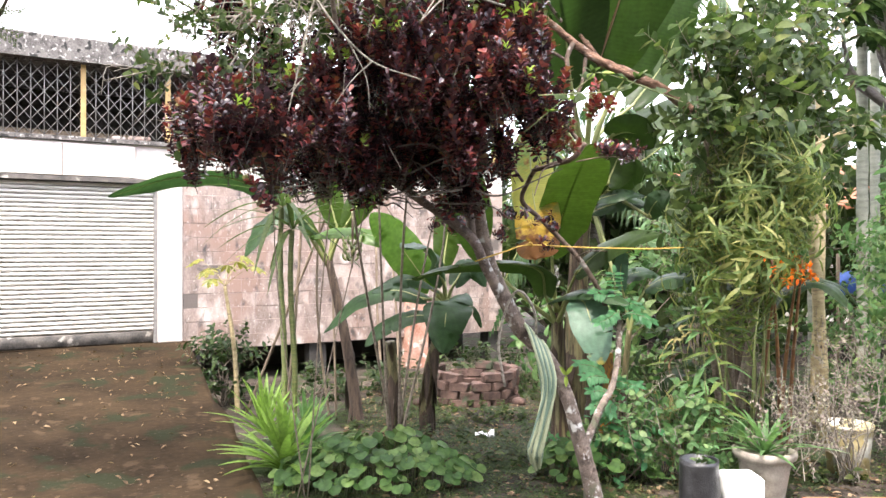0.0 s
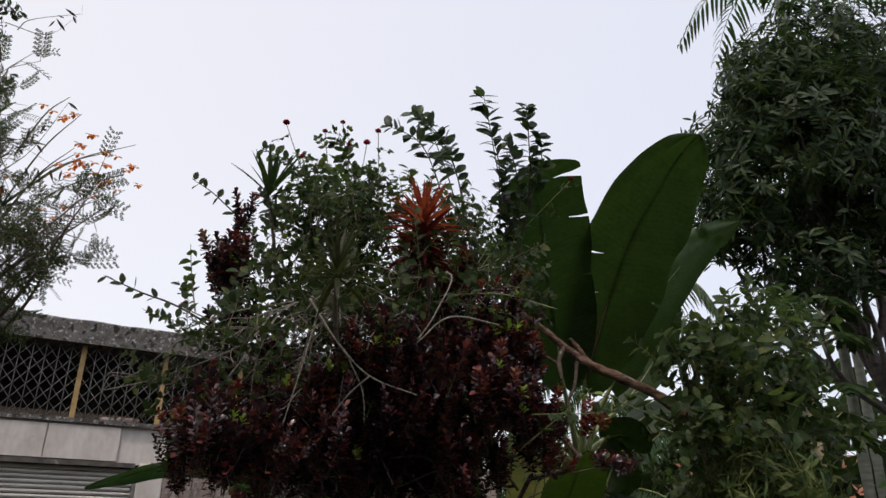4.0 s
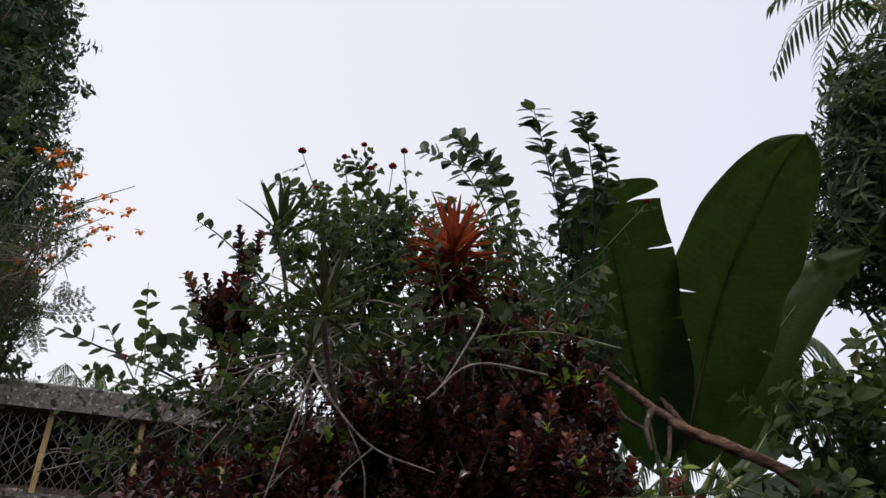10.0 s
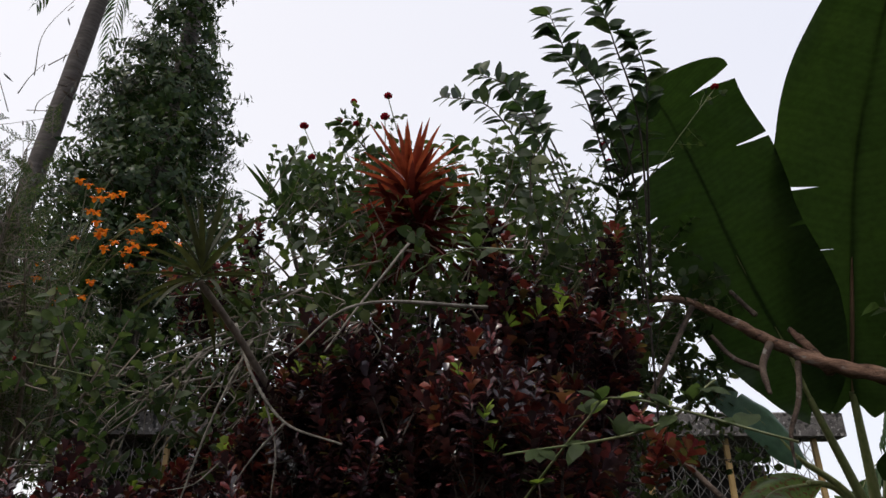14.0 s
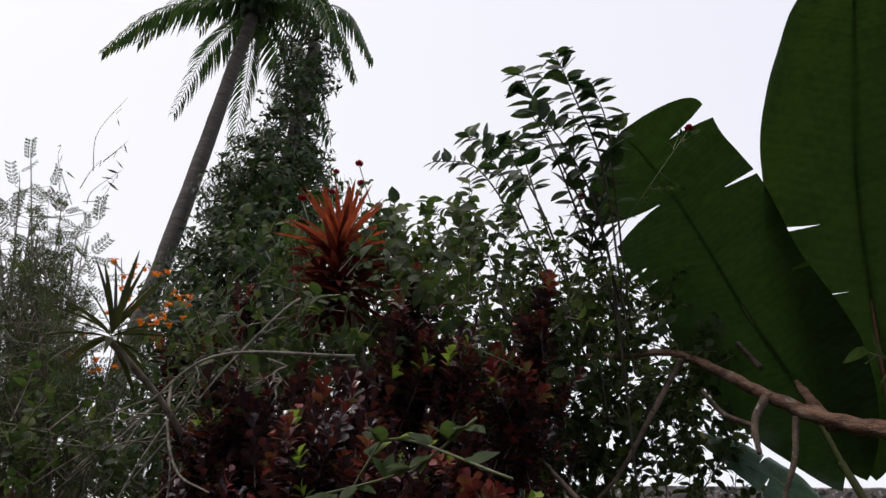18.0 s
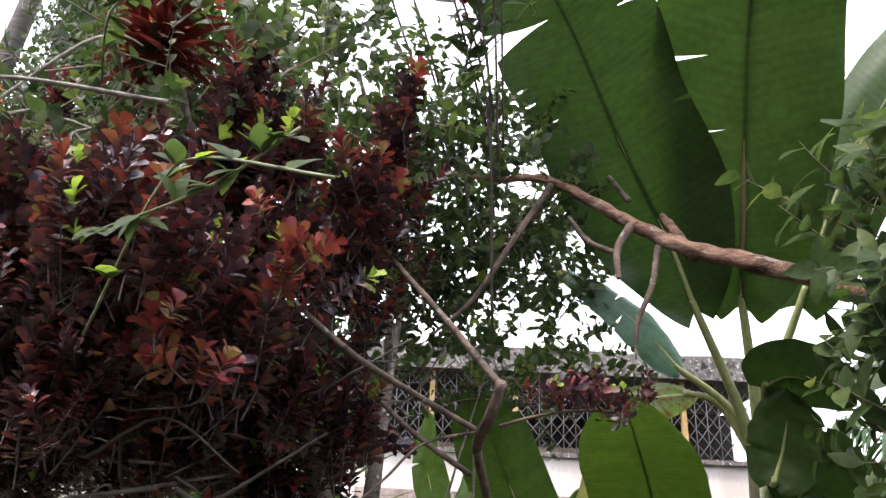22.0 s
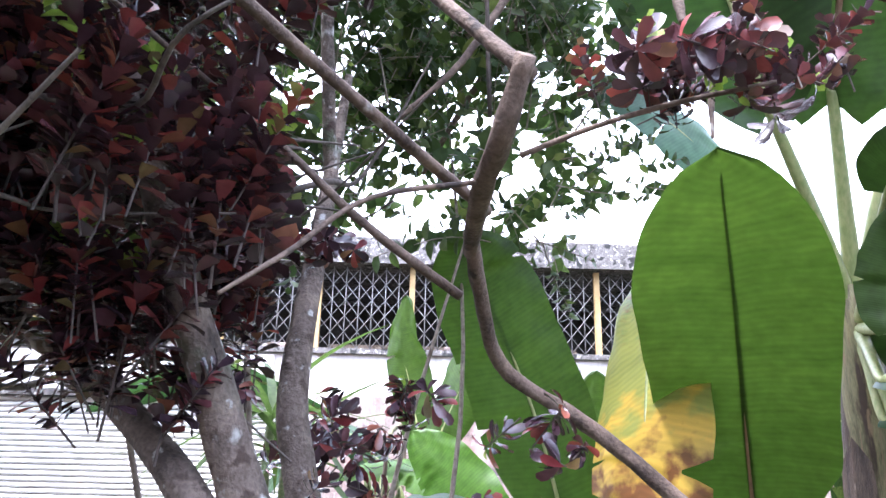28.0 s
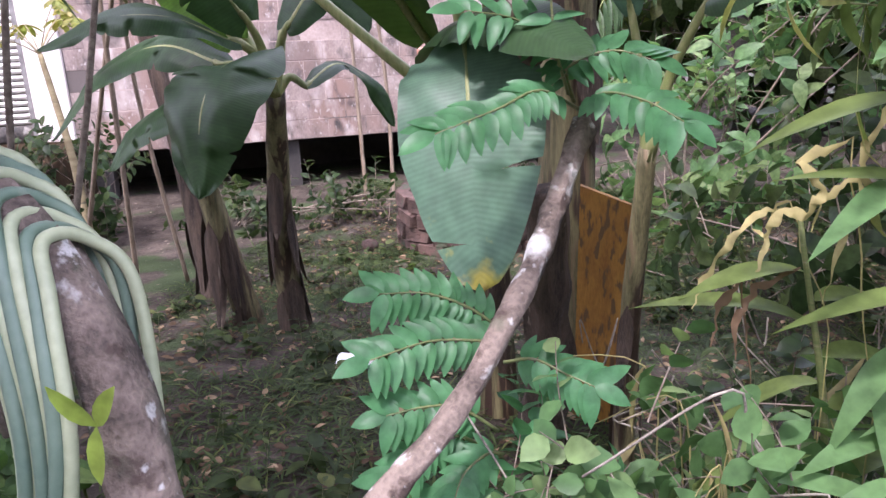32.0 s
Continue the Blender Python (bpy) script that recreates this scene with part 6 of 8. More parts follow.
# ---------- far trees ----------
def whorl_tree():
    base = (5.8, 8.8, -0.3)
    t = thing("evergreen_tree", base, "large evergreen tree with whorled leathery leaves", "tree")
    q = np.random.default_rng(51)
    g = Geo()
    tube(g, [base, (5.7, 8.7, 1.5), (5.5, 8.6, 3.0), (5.0, 8.4, 4.6)], [0.11, 0.1, 0.09, 0.06], 12, 30, knob=0.15)
    make("trunk", g, M_PALM, t, "grey trunk")
    lobes = [(4.3, 7.9, 6.2, 1.2, 1.1, 1.2), (3.5, 7.9, 5.2, 0.6, 0.6, 0.5), (5.2, 8.2, 7.4, 1.3, 1.2, 1.3), (5.6, 8.4, 5.6, 1.2, 1.2, 1.0), (3.75, 7.8, 5.6, 0.6, 0.7, 0.55), (4.3, 7.9, 4.7, 0.7, 0.8, 0.5), (6.4, 8.6, 6.6, 1.2, 1.2, 1.4), (4.2, 7.8, 7.2, 0.7, 0.7, 0.6)]
    for l in lobes:
        for k in range(2):
            g = Geo()
            e = np.array(l[:3]) + q.normal(size=3) * 0.3 * np.array(l[3:])
            s = np.array((5.45 - 0.2 * k, 8.55, 3.1 + 0.7 * k))
            tube(g, [s, s * 0.5 + e * 0.5 + q.normal(size=3) * 0.2, e], [0.045, 0.03, 0.01], 8, 16, knob=0.15)
            make("limb", g, M_PALM, t)
    wh = [rosette(q, 13, 0.17, 0.042, 0.12, 0.95, open_=95, rise=0.6, twig=0.005, rows=3), rosette(q, 11, 0.16, 0.04, 0.09, 0.95, open_=100, rise=0.7, twig=0.005, rows=3), rosette(q, 12, 0.15, 0.04, 0.14, 0.95, open_=85, rise=0.6, twig=0.005, droop=0.3, rows=3)]
    g = Geo()
    for k in wh:
        g.spread(k, scatter(lobes, 800, q, 0.3, 0.6, (0.75, 1.2), 0.4))
    make("crown", g, [M_DEEP, M_DEEP, M_DEEP, M_TWIG], t, kind="stuff")


whorl_tree()


def frond(g, pts, L, n=26, width=0.05, hang=0.6, mat=0, rib=0.02, rib_mat=1, q=None):
    line = spline(pts, n + 1)
    tube(g, line[::3], np.linspace(rib, 0.004, len(line[::3])), 5, n, mat=rib_mat)
    tan = np.gradient(line, axis=0)
    for i in range(2, n + 1):
        t = unit(tan[i])
        side = unit(np.cross(t, (0, 0, 1)))
        k = math.sin(math.pi * (0.12 + 0.8 * i / n)) ** 0.7
        for sg in (-1, 1):
            d = unit(side * sg + t * 0.6 + np.array((0, 0, -hang)) + q.normal(size=3) * 0.08)
            leaf(g, L * k * q.uniform(0.85, 1.1), width, 4, 0.6, 0.3, 0.35, mat, mat4(line[i], d, (0, 0, 1)))


def coconut(base, top, seed, label, reach=2.6, fronds=17, lean=0.0, radius=0.17):
    t = thing("coconut_palm", base, label, "palm tree", "palms behind the garden")
    q = np.random.default_rng(seed)
    b, p = np.array(base, float), np.array(top, float)
    g = Geo()
    m = b * 0.5 + p * 0.5 + np.array((lean, 0, -0.3))
    tube(g, [b, m, p], [radius * 1.25, radius, radius * 0.75], 12, 60, knob=0.08)
    make("trunk", g, M_PALM, t, "ringed grey trunk")
    for i in range(fronds):
        a = i * 2.4
        e = radians(75 - 105 * i / fronds)
        d = np.array((math.cos(a) * math.cos(e), math.sin(a) * math.cos(e), math.sin(e)))
        h = np.array((math.cos(a), math.sin(a), 0))
        g = Geo()
        end = p + d * reach * 0.75 + h * reach * 0.25 + np.array((0, 0, -reach * 0.6))
        frond(g, [p, p + d * reach * 0.4, p + d * reach * 0.75 + (0, 0, -0.1 * reach), end], 0.7, 42, 0.06, 0.8, q=q)
        make("frond", g, [M_FROND, M_RIB], t)
    for i in range(7 if fronds else 0):
        g = Geo()
        a = i * 0.9
        lathe(g, [(0.005, -0.14), (0.08, -0.1), (0.11, 0), (0.09, 0.09), (0.01, 0.14)], p + (0.22 * math.cos(a), 0.22 * math.sin(a), -0.35), 10)
        make("coconut", g, M_FRUIT, t)
    return t


M_FROND = leaf_mat("palm_leaflet", [(0, (0.03, 0.06, 0.025)), (0.7, (0.05, 0.09, 0.035)), (1, (0.12, 0.12, 0.05))], 0.3, 0.4)
coconut((-11.6, 7.4, -0.3), (-8.5, 7.2, 14.5), 61, "tall leaning coconut palm", 2.65, 23, 0.4)
coconut((-7.5, 8.1, -0.3), (-7.2, 8.0, 13.0), 62, "dead headless palm trunk smothered in creeper", 2.1, 0)
coconut((-15.5, 24.0, -0.3), (-15.5, 23.5, 7.2), 63, "far coconut palm behind the warehouse", 3.2, 15)
coconut((9.2, 14.0, -0.3), (8.7, 13.4, 10.4), 64, "coconut palm behind the evergreen tree", 2.6, 17)
coconut((4.6, 17.0, -0.3), (4.6, 17.0, 6.2), 65, "far coconut palm behind the bananas", 3.0, 15)
coconut((2.6, 13.5, -0.3), (2.9, 13.4, 2.6), 66, "short coconut palm with pale fronds", 2.6, 13)

# creeper that wraps the second palm
CREEP = [branchlet(Q, 10, 0.15, 0.085, 0.5, 0.75, 0.6, 70, twig=0.006, rows=3), branchlet(Q, 9, 0.14, 0.08, 0.6, 0.75, 0.7, 80, twig=0.006, rows=3)]
lobes_c = [(-7.35 - dx, 8.0, z, w, w, 0.6) for z, w, dx in ((4.2, 1.5, 0.2), (5.2, 1.45, 0.2), (6.2, 1.4, 0.2), (7.2, 1.3, 0.2), (8.1, 1.15, 0.18), (8.9, 1.0, 0.16), (9.6, 0.85, 0.15), (10.2, 0.62, 0.2), (10.9, 0.42, 0.05), (11.6, 0.36, -0.02), (12.3, 0.34, -0.06), (13.0, 0.3, -0.1))]
shrub("creeper", (-7.5, 8.0, -0.3), lobes_c, CREEP, 3000, "dark creeper hanging in curtains round the palm", M_DEEP, 71, 0.03, None, -0.35, (0.6, 1.0), 0.6, "creeper", 6)


def feather_tree():
    """Feathery tree with orange-red flowers and bare seed-pod twigs."""
    base = (-3.3, 4.3, 0.0)
    t = thing("peacock_flower_tree", base, "feathery tree with orange-red flowers and dark pods", "tree")
    q = np.random.default_rng(77)
    lobes = [(-2.9, 3.55, 3.3, 0.65, 0.4, 0.35), (-2.02, 3.5, 3.3, 0.26, 0.25, 0.14), (-3.4, 3.5, 4.0, 0.6, 0.4, 0.5), (-2.7, 3.5, 4.2, 0.4, 0.4, 0.4), (-3.3, 3.5, 4.75, 0.4, 0.35, 0.35), (-2.5, 3.55, 3.75, 0.3, 0.35, 0.3), (-3.7, 3.5, 3.4, 0.5, 0.4, 0.5), (-2.85, 3.9, 3.8, 0.4, 0.4, 0.4)]
    g = Geo()
    tube(g, [base, (-3.35, 4.3, 1.2), (-3.2, 4.25, 2.4)], [0.09, 0.075, 0.06], 10, 20, knob=0.15)
    make("trunk", g, M_BARK, t)
    borne = []
    for i in range(60):
        l = lobes[i % 8]
        e = np.array(l[:3]) + q.uniform(-0.8, 0.8, 3) * np.array(l[3:])
        g = Geo()
        s = np.array((-3.22, 4.25, 2.3))
        bough = [s, s * 0.5 + e * 0.5 + q.normal(size=3) * 0.1, e]
        tube(g, bough, [0.018, 0.011, 0.003], 6, 14)
        line = spline(bough, 30)
        for k in range(19):
            o = line[q.integers(15, 30)]
            d = unit(q.normal(size=3) + (0, 0, 0.35))
            f = o + d * q.uniform(0.05, 0.22)
            tube(g, [o, f], [0.003, 0.0015], 4, 3, cap=False)
            borne.append(mat4(f, unit(q.normal(size=3)), unit(d + q.normal(size=3) * 0.4), q.uniform(0.36, 0.6)))
        make("limb", g, M_TWIG, t)
    sub = pinnate(q, 5, 0.025, 0.015, 0.085, 0.95, False, 0.1, rows=2)
    gg = Geo()
    tube(gg, [(0, 0, 0), (0.03, 0, 0.15), (0.09, 0, 0.3)], [0.003, 0.002, 0.001], 4, 6, mat=3, cap=False)
    for i in range(6):
        s = 0.15 + 0.8 * i / 5
        for sg in (-1, 1):
            gg.spread(sub, [mat4((0.09 * s * s, 0, 0.3 * s), (1, 0, 0.1), (0, sg * 0.85, 0.5), 1)])
    fe = gg.done()
    g = Geo()
    g.spread(fe, borne)
    make("foliage", g, [M_GREEN, M_GREEN, M_GREEN, M_TWIG], t, kind="stuff")
    spots = [(-2.18, 3.72, 3.94), (-2.18, 4.16, 3.93), (-2.1, 4.05, 3.72), (-2.32, 4.0, 3.82), (-2.25, 3.85, 3.78), (-2.5, 4.1, 4.3), (-2.35, 3.9, 3.5), (-2.6, 3.8, 3.6), (-2.0, 4.1, 3.95)]
    for k, c in enumerate(spots):
        g = Geo()
        c = np.array(c)
        tube(g, [np.array((-2.8, 4.15, c[2] - 0.3)), (c + np.array((-2.8, 4.15, c[2]))) / 2, c + (0, 0, 0.12)], [0.007, 0.005, 0.002], 5, 10)
        make("flower_stalk", g, M_POLE, t)
        for j in range(5):
            o = c + q.normal(size=3) * (0.06, 0.06, 0.05)
            g = Geo()
            for i in range(5):
                a = i * 1.256 + j
                leaf(g, 0.032, 0.026, 3, 1.2, 0.2, 0.3, 0, mat4(o, unit(np.array((math.cos(a), math.sin(a) * 0.6, 0.4 * math.sin(a * 2)))), (0, -0.3, 1)))
            make("flower", g, M_FLOWER, t, "orange-red flower")
    for i in range(18):
        o = np.array((-2.85 + q.normal() * 0.2, 3.55, q.uniform(3.5, 4.9)))
        e = o + np.array((q.uniform(0.1, 0.5), q.normal() * 0.15, q.uniform(0.05, 0.35)))
        g = Geo()
        tube(g, [o, (o + e) / 2 + q.normal(size=3) * 0.06, e], [0.0035, 0.002, 0.001], 4, 10)
        line = spline([o, (o + e) / 2, e], 8)
        for j in (4, 5, 6, 7):
            if q.random() < 0.7:
                leaf(g, q.uniform(0.05, 0.085), 0.014, 4, 0.9, 0.0, 0.1, 1, mat4(line[j], unit(q.normal(size=3) * 0.5 + (0, 0, -0.8)), (0, -1, 0)))
        make("pod_twig", g, [M_TWIG, M_DEADSTEM], t)


feather_tree()

# ---------- garden floor: beds, pots, sticks ----------
M_HOSE = rough_mat("green_hose", (0.075, 0.125, 0.09), (0.135, 0.19, 0.135), 6, 0.5, 0.1, 0.001, [((0.22, 0.25, 0.2), 9, 0.62)])
M_HOSEPALE = rough_mat("faded_hose", (0.24, 0.28, 0.17), (0.36, 0.39, 0.25), 6, 0.5, 0.1, 0.001)
M_ROPE = rough_mat("yellow_rope", (0.5, 0.3, 0.04), (0.65, 0.45, 0.1), 60, 0.7, 0.6, 0.002)
M_BLACK = rough_mat("black_plastic", (0.012, 0.012, 0.013), (0.03, 0.03, 0.032), 14, 0.35, 0.6, 0.008)
M_WHITE = rough_mat("white_plastic", (0.7, 0.7, 0.68), (0.82, 0.82, 0.8), 9, 0.5, 0.3, 0.004, [((0.4, 0.38, 0.33), 12, 0.68)])
M_CEMENT = rough_mat("cement_pot", (0.2, 0.17, 0.14), (0.34, 0.3, 0.25), 10, 0.9, 0.7, 0.006, [((0.08, 0.09, 0.05), 7, 0.58)])
M_BUCKET = rough_mat("yellow_bucket", (0.42, 0.33, 0.13), (0.58, 0.5, 0.3), 7, 0.5, 0.2, 0.003, [((0.6, 0.58, 0.52), 9, 0.5), ((0.15, 0.2, 0.3), 10, 0.68)])
M_TERRA = rough_mat("terracotta", (0.3, 0.1, 0.05), (0.42, 0.17, 0.09), 9, 0.85, 0.5, 0.004)


def hose():
    """Long hose hung in many loops over the crook of the trunk."""
    t = thing("garden_hose", (0.62, 4.72, 0.1), "faded green hose hung in loops on the trunk", "garden hose")
    q = np.random.default_rng(3)
    for i in range(7):
        k = i / 6
        top = np.array((0.64 - 0.12 * k, 4.645, 0.975 + 0.135 * k + 0.006 * q.normal()))
        low = 0.16 + 0.08 * q.random()
        d = 0.05 * (0.5 - k)
        fx, bx = 0.575 + d + 0.06 * q.random(), 0.60 + d + 0.07 * q.random()
        g = Geo()
        tube(g, [(fx - 0.04, 4.53, low + 0.1), (fx + 0.01, 4.515, 0.5), (0.665 + 1.5 * d, 4.53 - 0.01 * (i % 2), 0.74), top + (0.03, -0.066, -0.075), top + (-0.005, -0.02, -0.005), top + (0.01, 0.045, -0.02), top + (0.05, 0.075, -0.1), (bx + 0.04, 4.69, 0.62), (bx - 0.02, 4.67, low + 0.12), (bx - 0.05, 4.62, low), (fx - 0.04, 4.53, low + 0.1)], [0.0098] * 11, 9, 80)
        make("hose_loop", g, M_HOSE if i % 2 else M_HOSEPALE, t)
    g = Geo()
    tube(g, [(0.59, 4.58, 1.04), (0.57, 4.5, 1.18), (0.51, 4.49, 1.29), (0.45, 4.49, 1.31), (0.39, 4.5, 1.2), (0.345, 4.5, 0.98), (0.385, 4.5, 0.72)], [0.0085] * 7, 7, 30)
    make("hose_end", g, M_PALETWIG, t, "pale loose end of the hose")


hose()


def rope():
    t = thing("clothes_line", (0.37, 4.45, 1.55), "thin yellow rope stretched between the trees", "rope")
    g = Geo()
    tube(g, [(0.2, 4.45, 1.5), (0.37, 4.32, 1.56), (0.545, 4.56, 1.6), (0.95, 4.75, 1.585), (1.53, 5.0, 1.58), (2.2, 5.3, 1.62)], [0.004] * 6, 6, 60)
    make("rope_line", g, M_ROPE, t)
    g = Geo()
    q = np.random.default_rng(1)
    for i in range(5):
        a = q.normal(size=3) * 0.008
        tube(g, [np.array((0.53, 4.55, 1.6)) + a, np.array((0.545, 4.55, 1.615)) - a, np.array((0.56, 4.565, 1.6)) + a[::-1]], [0.0045] * 3, 5, 8)
    make("knot", g, M_ROPE, t, "frayed knot")


rope()


def brick_ring():
    t = thing("brick_ring", (0.38, 9.0, -0.3), "round wall of old mossy laterite bricks", "brick ring")
    rings, r0, cx, cy = 4, 0.5, 0.0, 0.0
    q = np.random.default_rng(5)
    me = []
    for k in range(3):
        g = Geo()
        box(g, (-0.115, -0.055, 0), (0.115, 0.055, 0.098), 0, None, 0.012)
        v = g.v[0]
        g.v[0] = v + q.normal(size=v.shape) * 0.006
        ob = make("brick", g, M_BRICK, None, smooth=False)
        me.append(ob.data)
        bpy.data.objects.remove(ob)
    for c in range(rings):
        n = 13
        for i in range(n):
            a = (i + 0.5 * (c % 2)) * 6.283 / n + q.normal() * 0.02
            if c == 3 and i in (3, 4, 9):
                continue
            ob = new("brick", me[q.integers(3)])
            ob.parent = t
            ob.location = (cx + r0 * math.cos(a), cy + r0 * math.sin(a), c * 0.103)
            ob.rotation_euler = (q.normal() * 0.035, q.normal() * 0.035, a + math.pi / 2 + q.normal() * 0.08)


brick_ring()


def sticks():
    q = np.random.default_rng(14)
    rows = (
        ((-1.72, 7.9, -0.3), (-1.5, 7.7, 1.9), 0.018, "dark slanting bamboo stick propped in the bed"),
        ((-1.2, 7.7, -0.3), (-1.28, 7.6, 2.2), 0.014, "pale thin stick standing in the bed"),
        ((-1.14, 7.75, -0.3), (-1.2, 7.7, 1.9), 0.013, "pale thin stick standing in the bed"),
        ((-0.86, 10.2, -0.3), (-0.95, 10.3, 1.6), 0.02, "grey-green pole standing by the dark gap"),
        ((-0.62, 10.3, -0.3), (-0.75, 10.4, 1.7), 0.02, "grey-green pole standing by the dark gap"),
        ((-2.2, 8.0, -0.3), (-1.15, 7.6, 2.1), 0.016, "dark slanting bamboo stick propped in the bed"),
    )
    for a, b, r, lab in rows:
        g = Geo()
        a, b = np.array(a, float), np.array(b, float)
        tube(g, [a, (a + b) / 2 + q.normal(size=3) * 0.03, b], [r, r * 0.9, r * 0.8], 8, 20, knob=0.1)
        tagged(make("stick", g, M_STAKE, None, at=a), lab, "stick", "sticks in the beds")


sticks()


def cane_plant():
    """Two green canes with a crown of drooping strap leaves, and a clump of straps at the foot."""
    t = thing("cane_palm", (-1.42, 6.5, 0.0), "pair of ringed green canes topped with strap leaves", "cane plant")
    q = np.random.default_rng(15)
    for x, y, top in ((-1.44, 6.5, 1.95), (-1.36, 6.55, 1.75)):
        g = Geo()
        n = 20
        pts = [(x + 0.02 * math.sin(i * 0.3), y, -0.1 + (top + 0.1) * i / n) for i in range(n + 1)]
        rr = [0.026 + (0.004 if i % 2 else 0) - 0.004 * i / n for i in range(n + 1)]
        tube(g, pts, rr, 10, 80)
        make("cane", g, M_POLE, t, "ringed green cane")
        for i in range(16):
            a, e = i * 2.4, radians(70 - 80 * i / 16)
            d = np.array((math.cos(a) * math.cos(e), math.sin(a) * math.cos(e), math.sin(e)))
            g = Geo()
            leaf(g, q.uniform(0.5, 0.75), 0.05, 8, 0.7, 0.3, 0.75, 0, mat4((x, y, top), d, np.array((0, 0, 1)) + d * -0.2))
            make("strap_leaf", g, M_GREEN, t)
    strap_rosette("strap_clump", (-1.11, 5.03, 0.03), 50, 0.55, 0.06, M_STRAP, "clump of bright arching strap leaves", "strap plant", 16, 0.55, (15, 85))
    strap_rosette("strap_clump", (-1.05, 5.63, 0.0), 34, 0.46, 0.05, M_BRIGHT, "clump of green arching strap leaves", "strap plant", 18, 0.5, (20, 85))
    strap_rosette("strap_clump", (-1.46, 5.94, 0.03), 26, 0.5, 0.05, M_STRAP, "clump of bright arching strap leaves", "strap plant", 19, 0.4, (30, 85))


cane_plant()


def heart_cover():
    """Low heart-leaved ground cover."""
    q = np.random.default_rng(23)
    h = Geo()
    v, f = [(0, 0, 0)], []
    n = 14
    for i in range(n + 1):
        a = -math.pi + 2 * math.pi * i / n
        r = 0.5 * (1 - 0.25 * math.cos(a) * 0) * (1.0 + 0.35 * math.cos(a)) * (0.72 if abs(abs(a) - math.pi) < 0.05 else 1)
        v.append((0.18 + r * math.cos(a), 0.95 * r * math.sin(a), 0.10 * abs(math.sin(a)) - 0.16 * max(0, math.cos(a))))
        if i:
            f.append((0, i, i + 1))
    h.add(np.array(v), f)
    heart = h.done()
    patches = (((-0.45, 4.95), 0.6, 0.28, 330, "ground_cover"), ((1.05, 5.0), 0.35, 0.3, 150, "ground_cover"))
    for (cx, cy), r, ht, n, nm in patches:
        t = thing(nm, (cx, cy, 0.0), "low green ground cover with heart-shaped leaves", "ground cover")
        g = Geo()
        stalk = Geo()
        for i in range(n):
            a, k = q.uniform(0, 6.28), math.sqrt(q.random())
            x, y = cx + r * 1.15 * k * math.cos(a), cy + r * 0.75 * k * math.sin(a)
            z = 0.05 + ht * (1 - k * k) * q.uniform(0.45, 1) + 0.04 * q.random()
            d = unit(np.array((math.cos(a) + q.normal() * 0.5, math.sin(a) - 0.4 + q.normal() * 0.5, -0.3)))
            g.spread(heart, [mat4((x, y, z), d, np.array((0.15 * q.normal(), -0.3 + 0.2 * q.normal(), 1)), q.uniform(0.06, 0.105))])
            tube(stalk, [(x - 0.02, y + 0.02, 0.0), (x, y, z)], [0.002, 0.0016], 4, cap=False)
        make("heart_leaves", g, M_COVER, t, kind="stuff")
        make("stalk", stalk, M_POLE, t, kind="stuff")


M_COVER = leaf_mat("cover_leaf", [(0, (0.035, 0.075, 0.022)), (0.6, (0.065, 0.12, 0.035)), (1, (0.12, 0.18, 0.055))], 0.3, 0.45)
heart_cover()


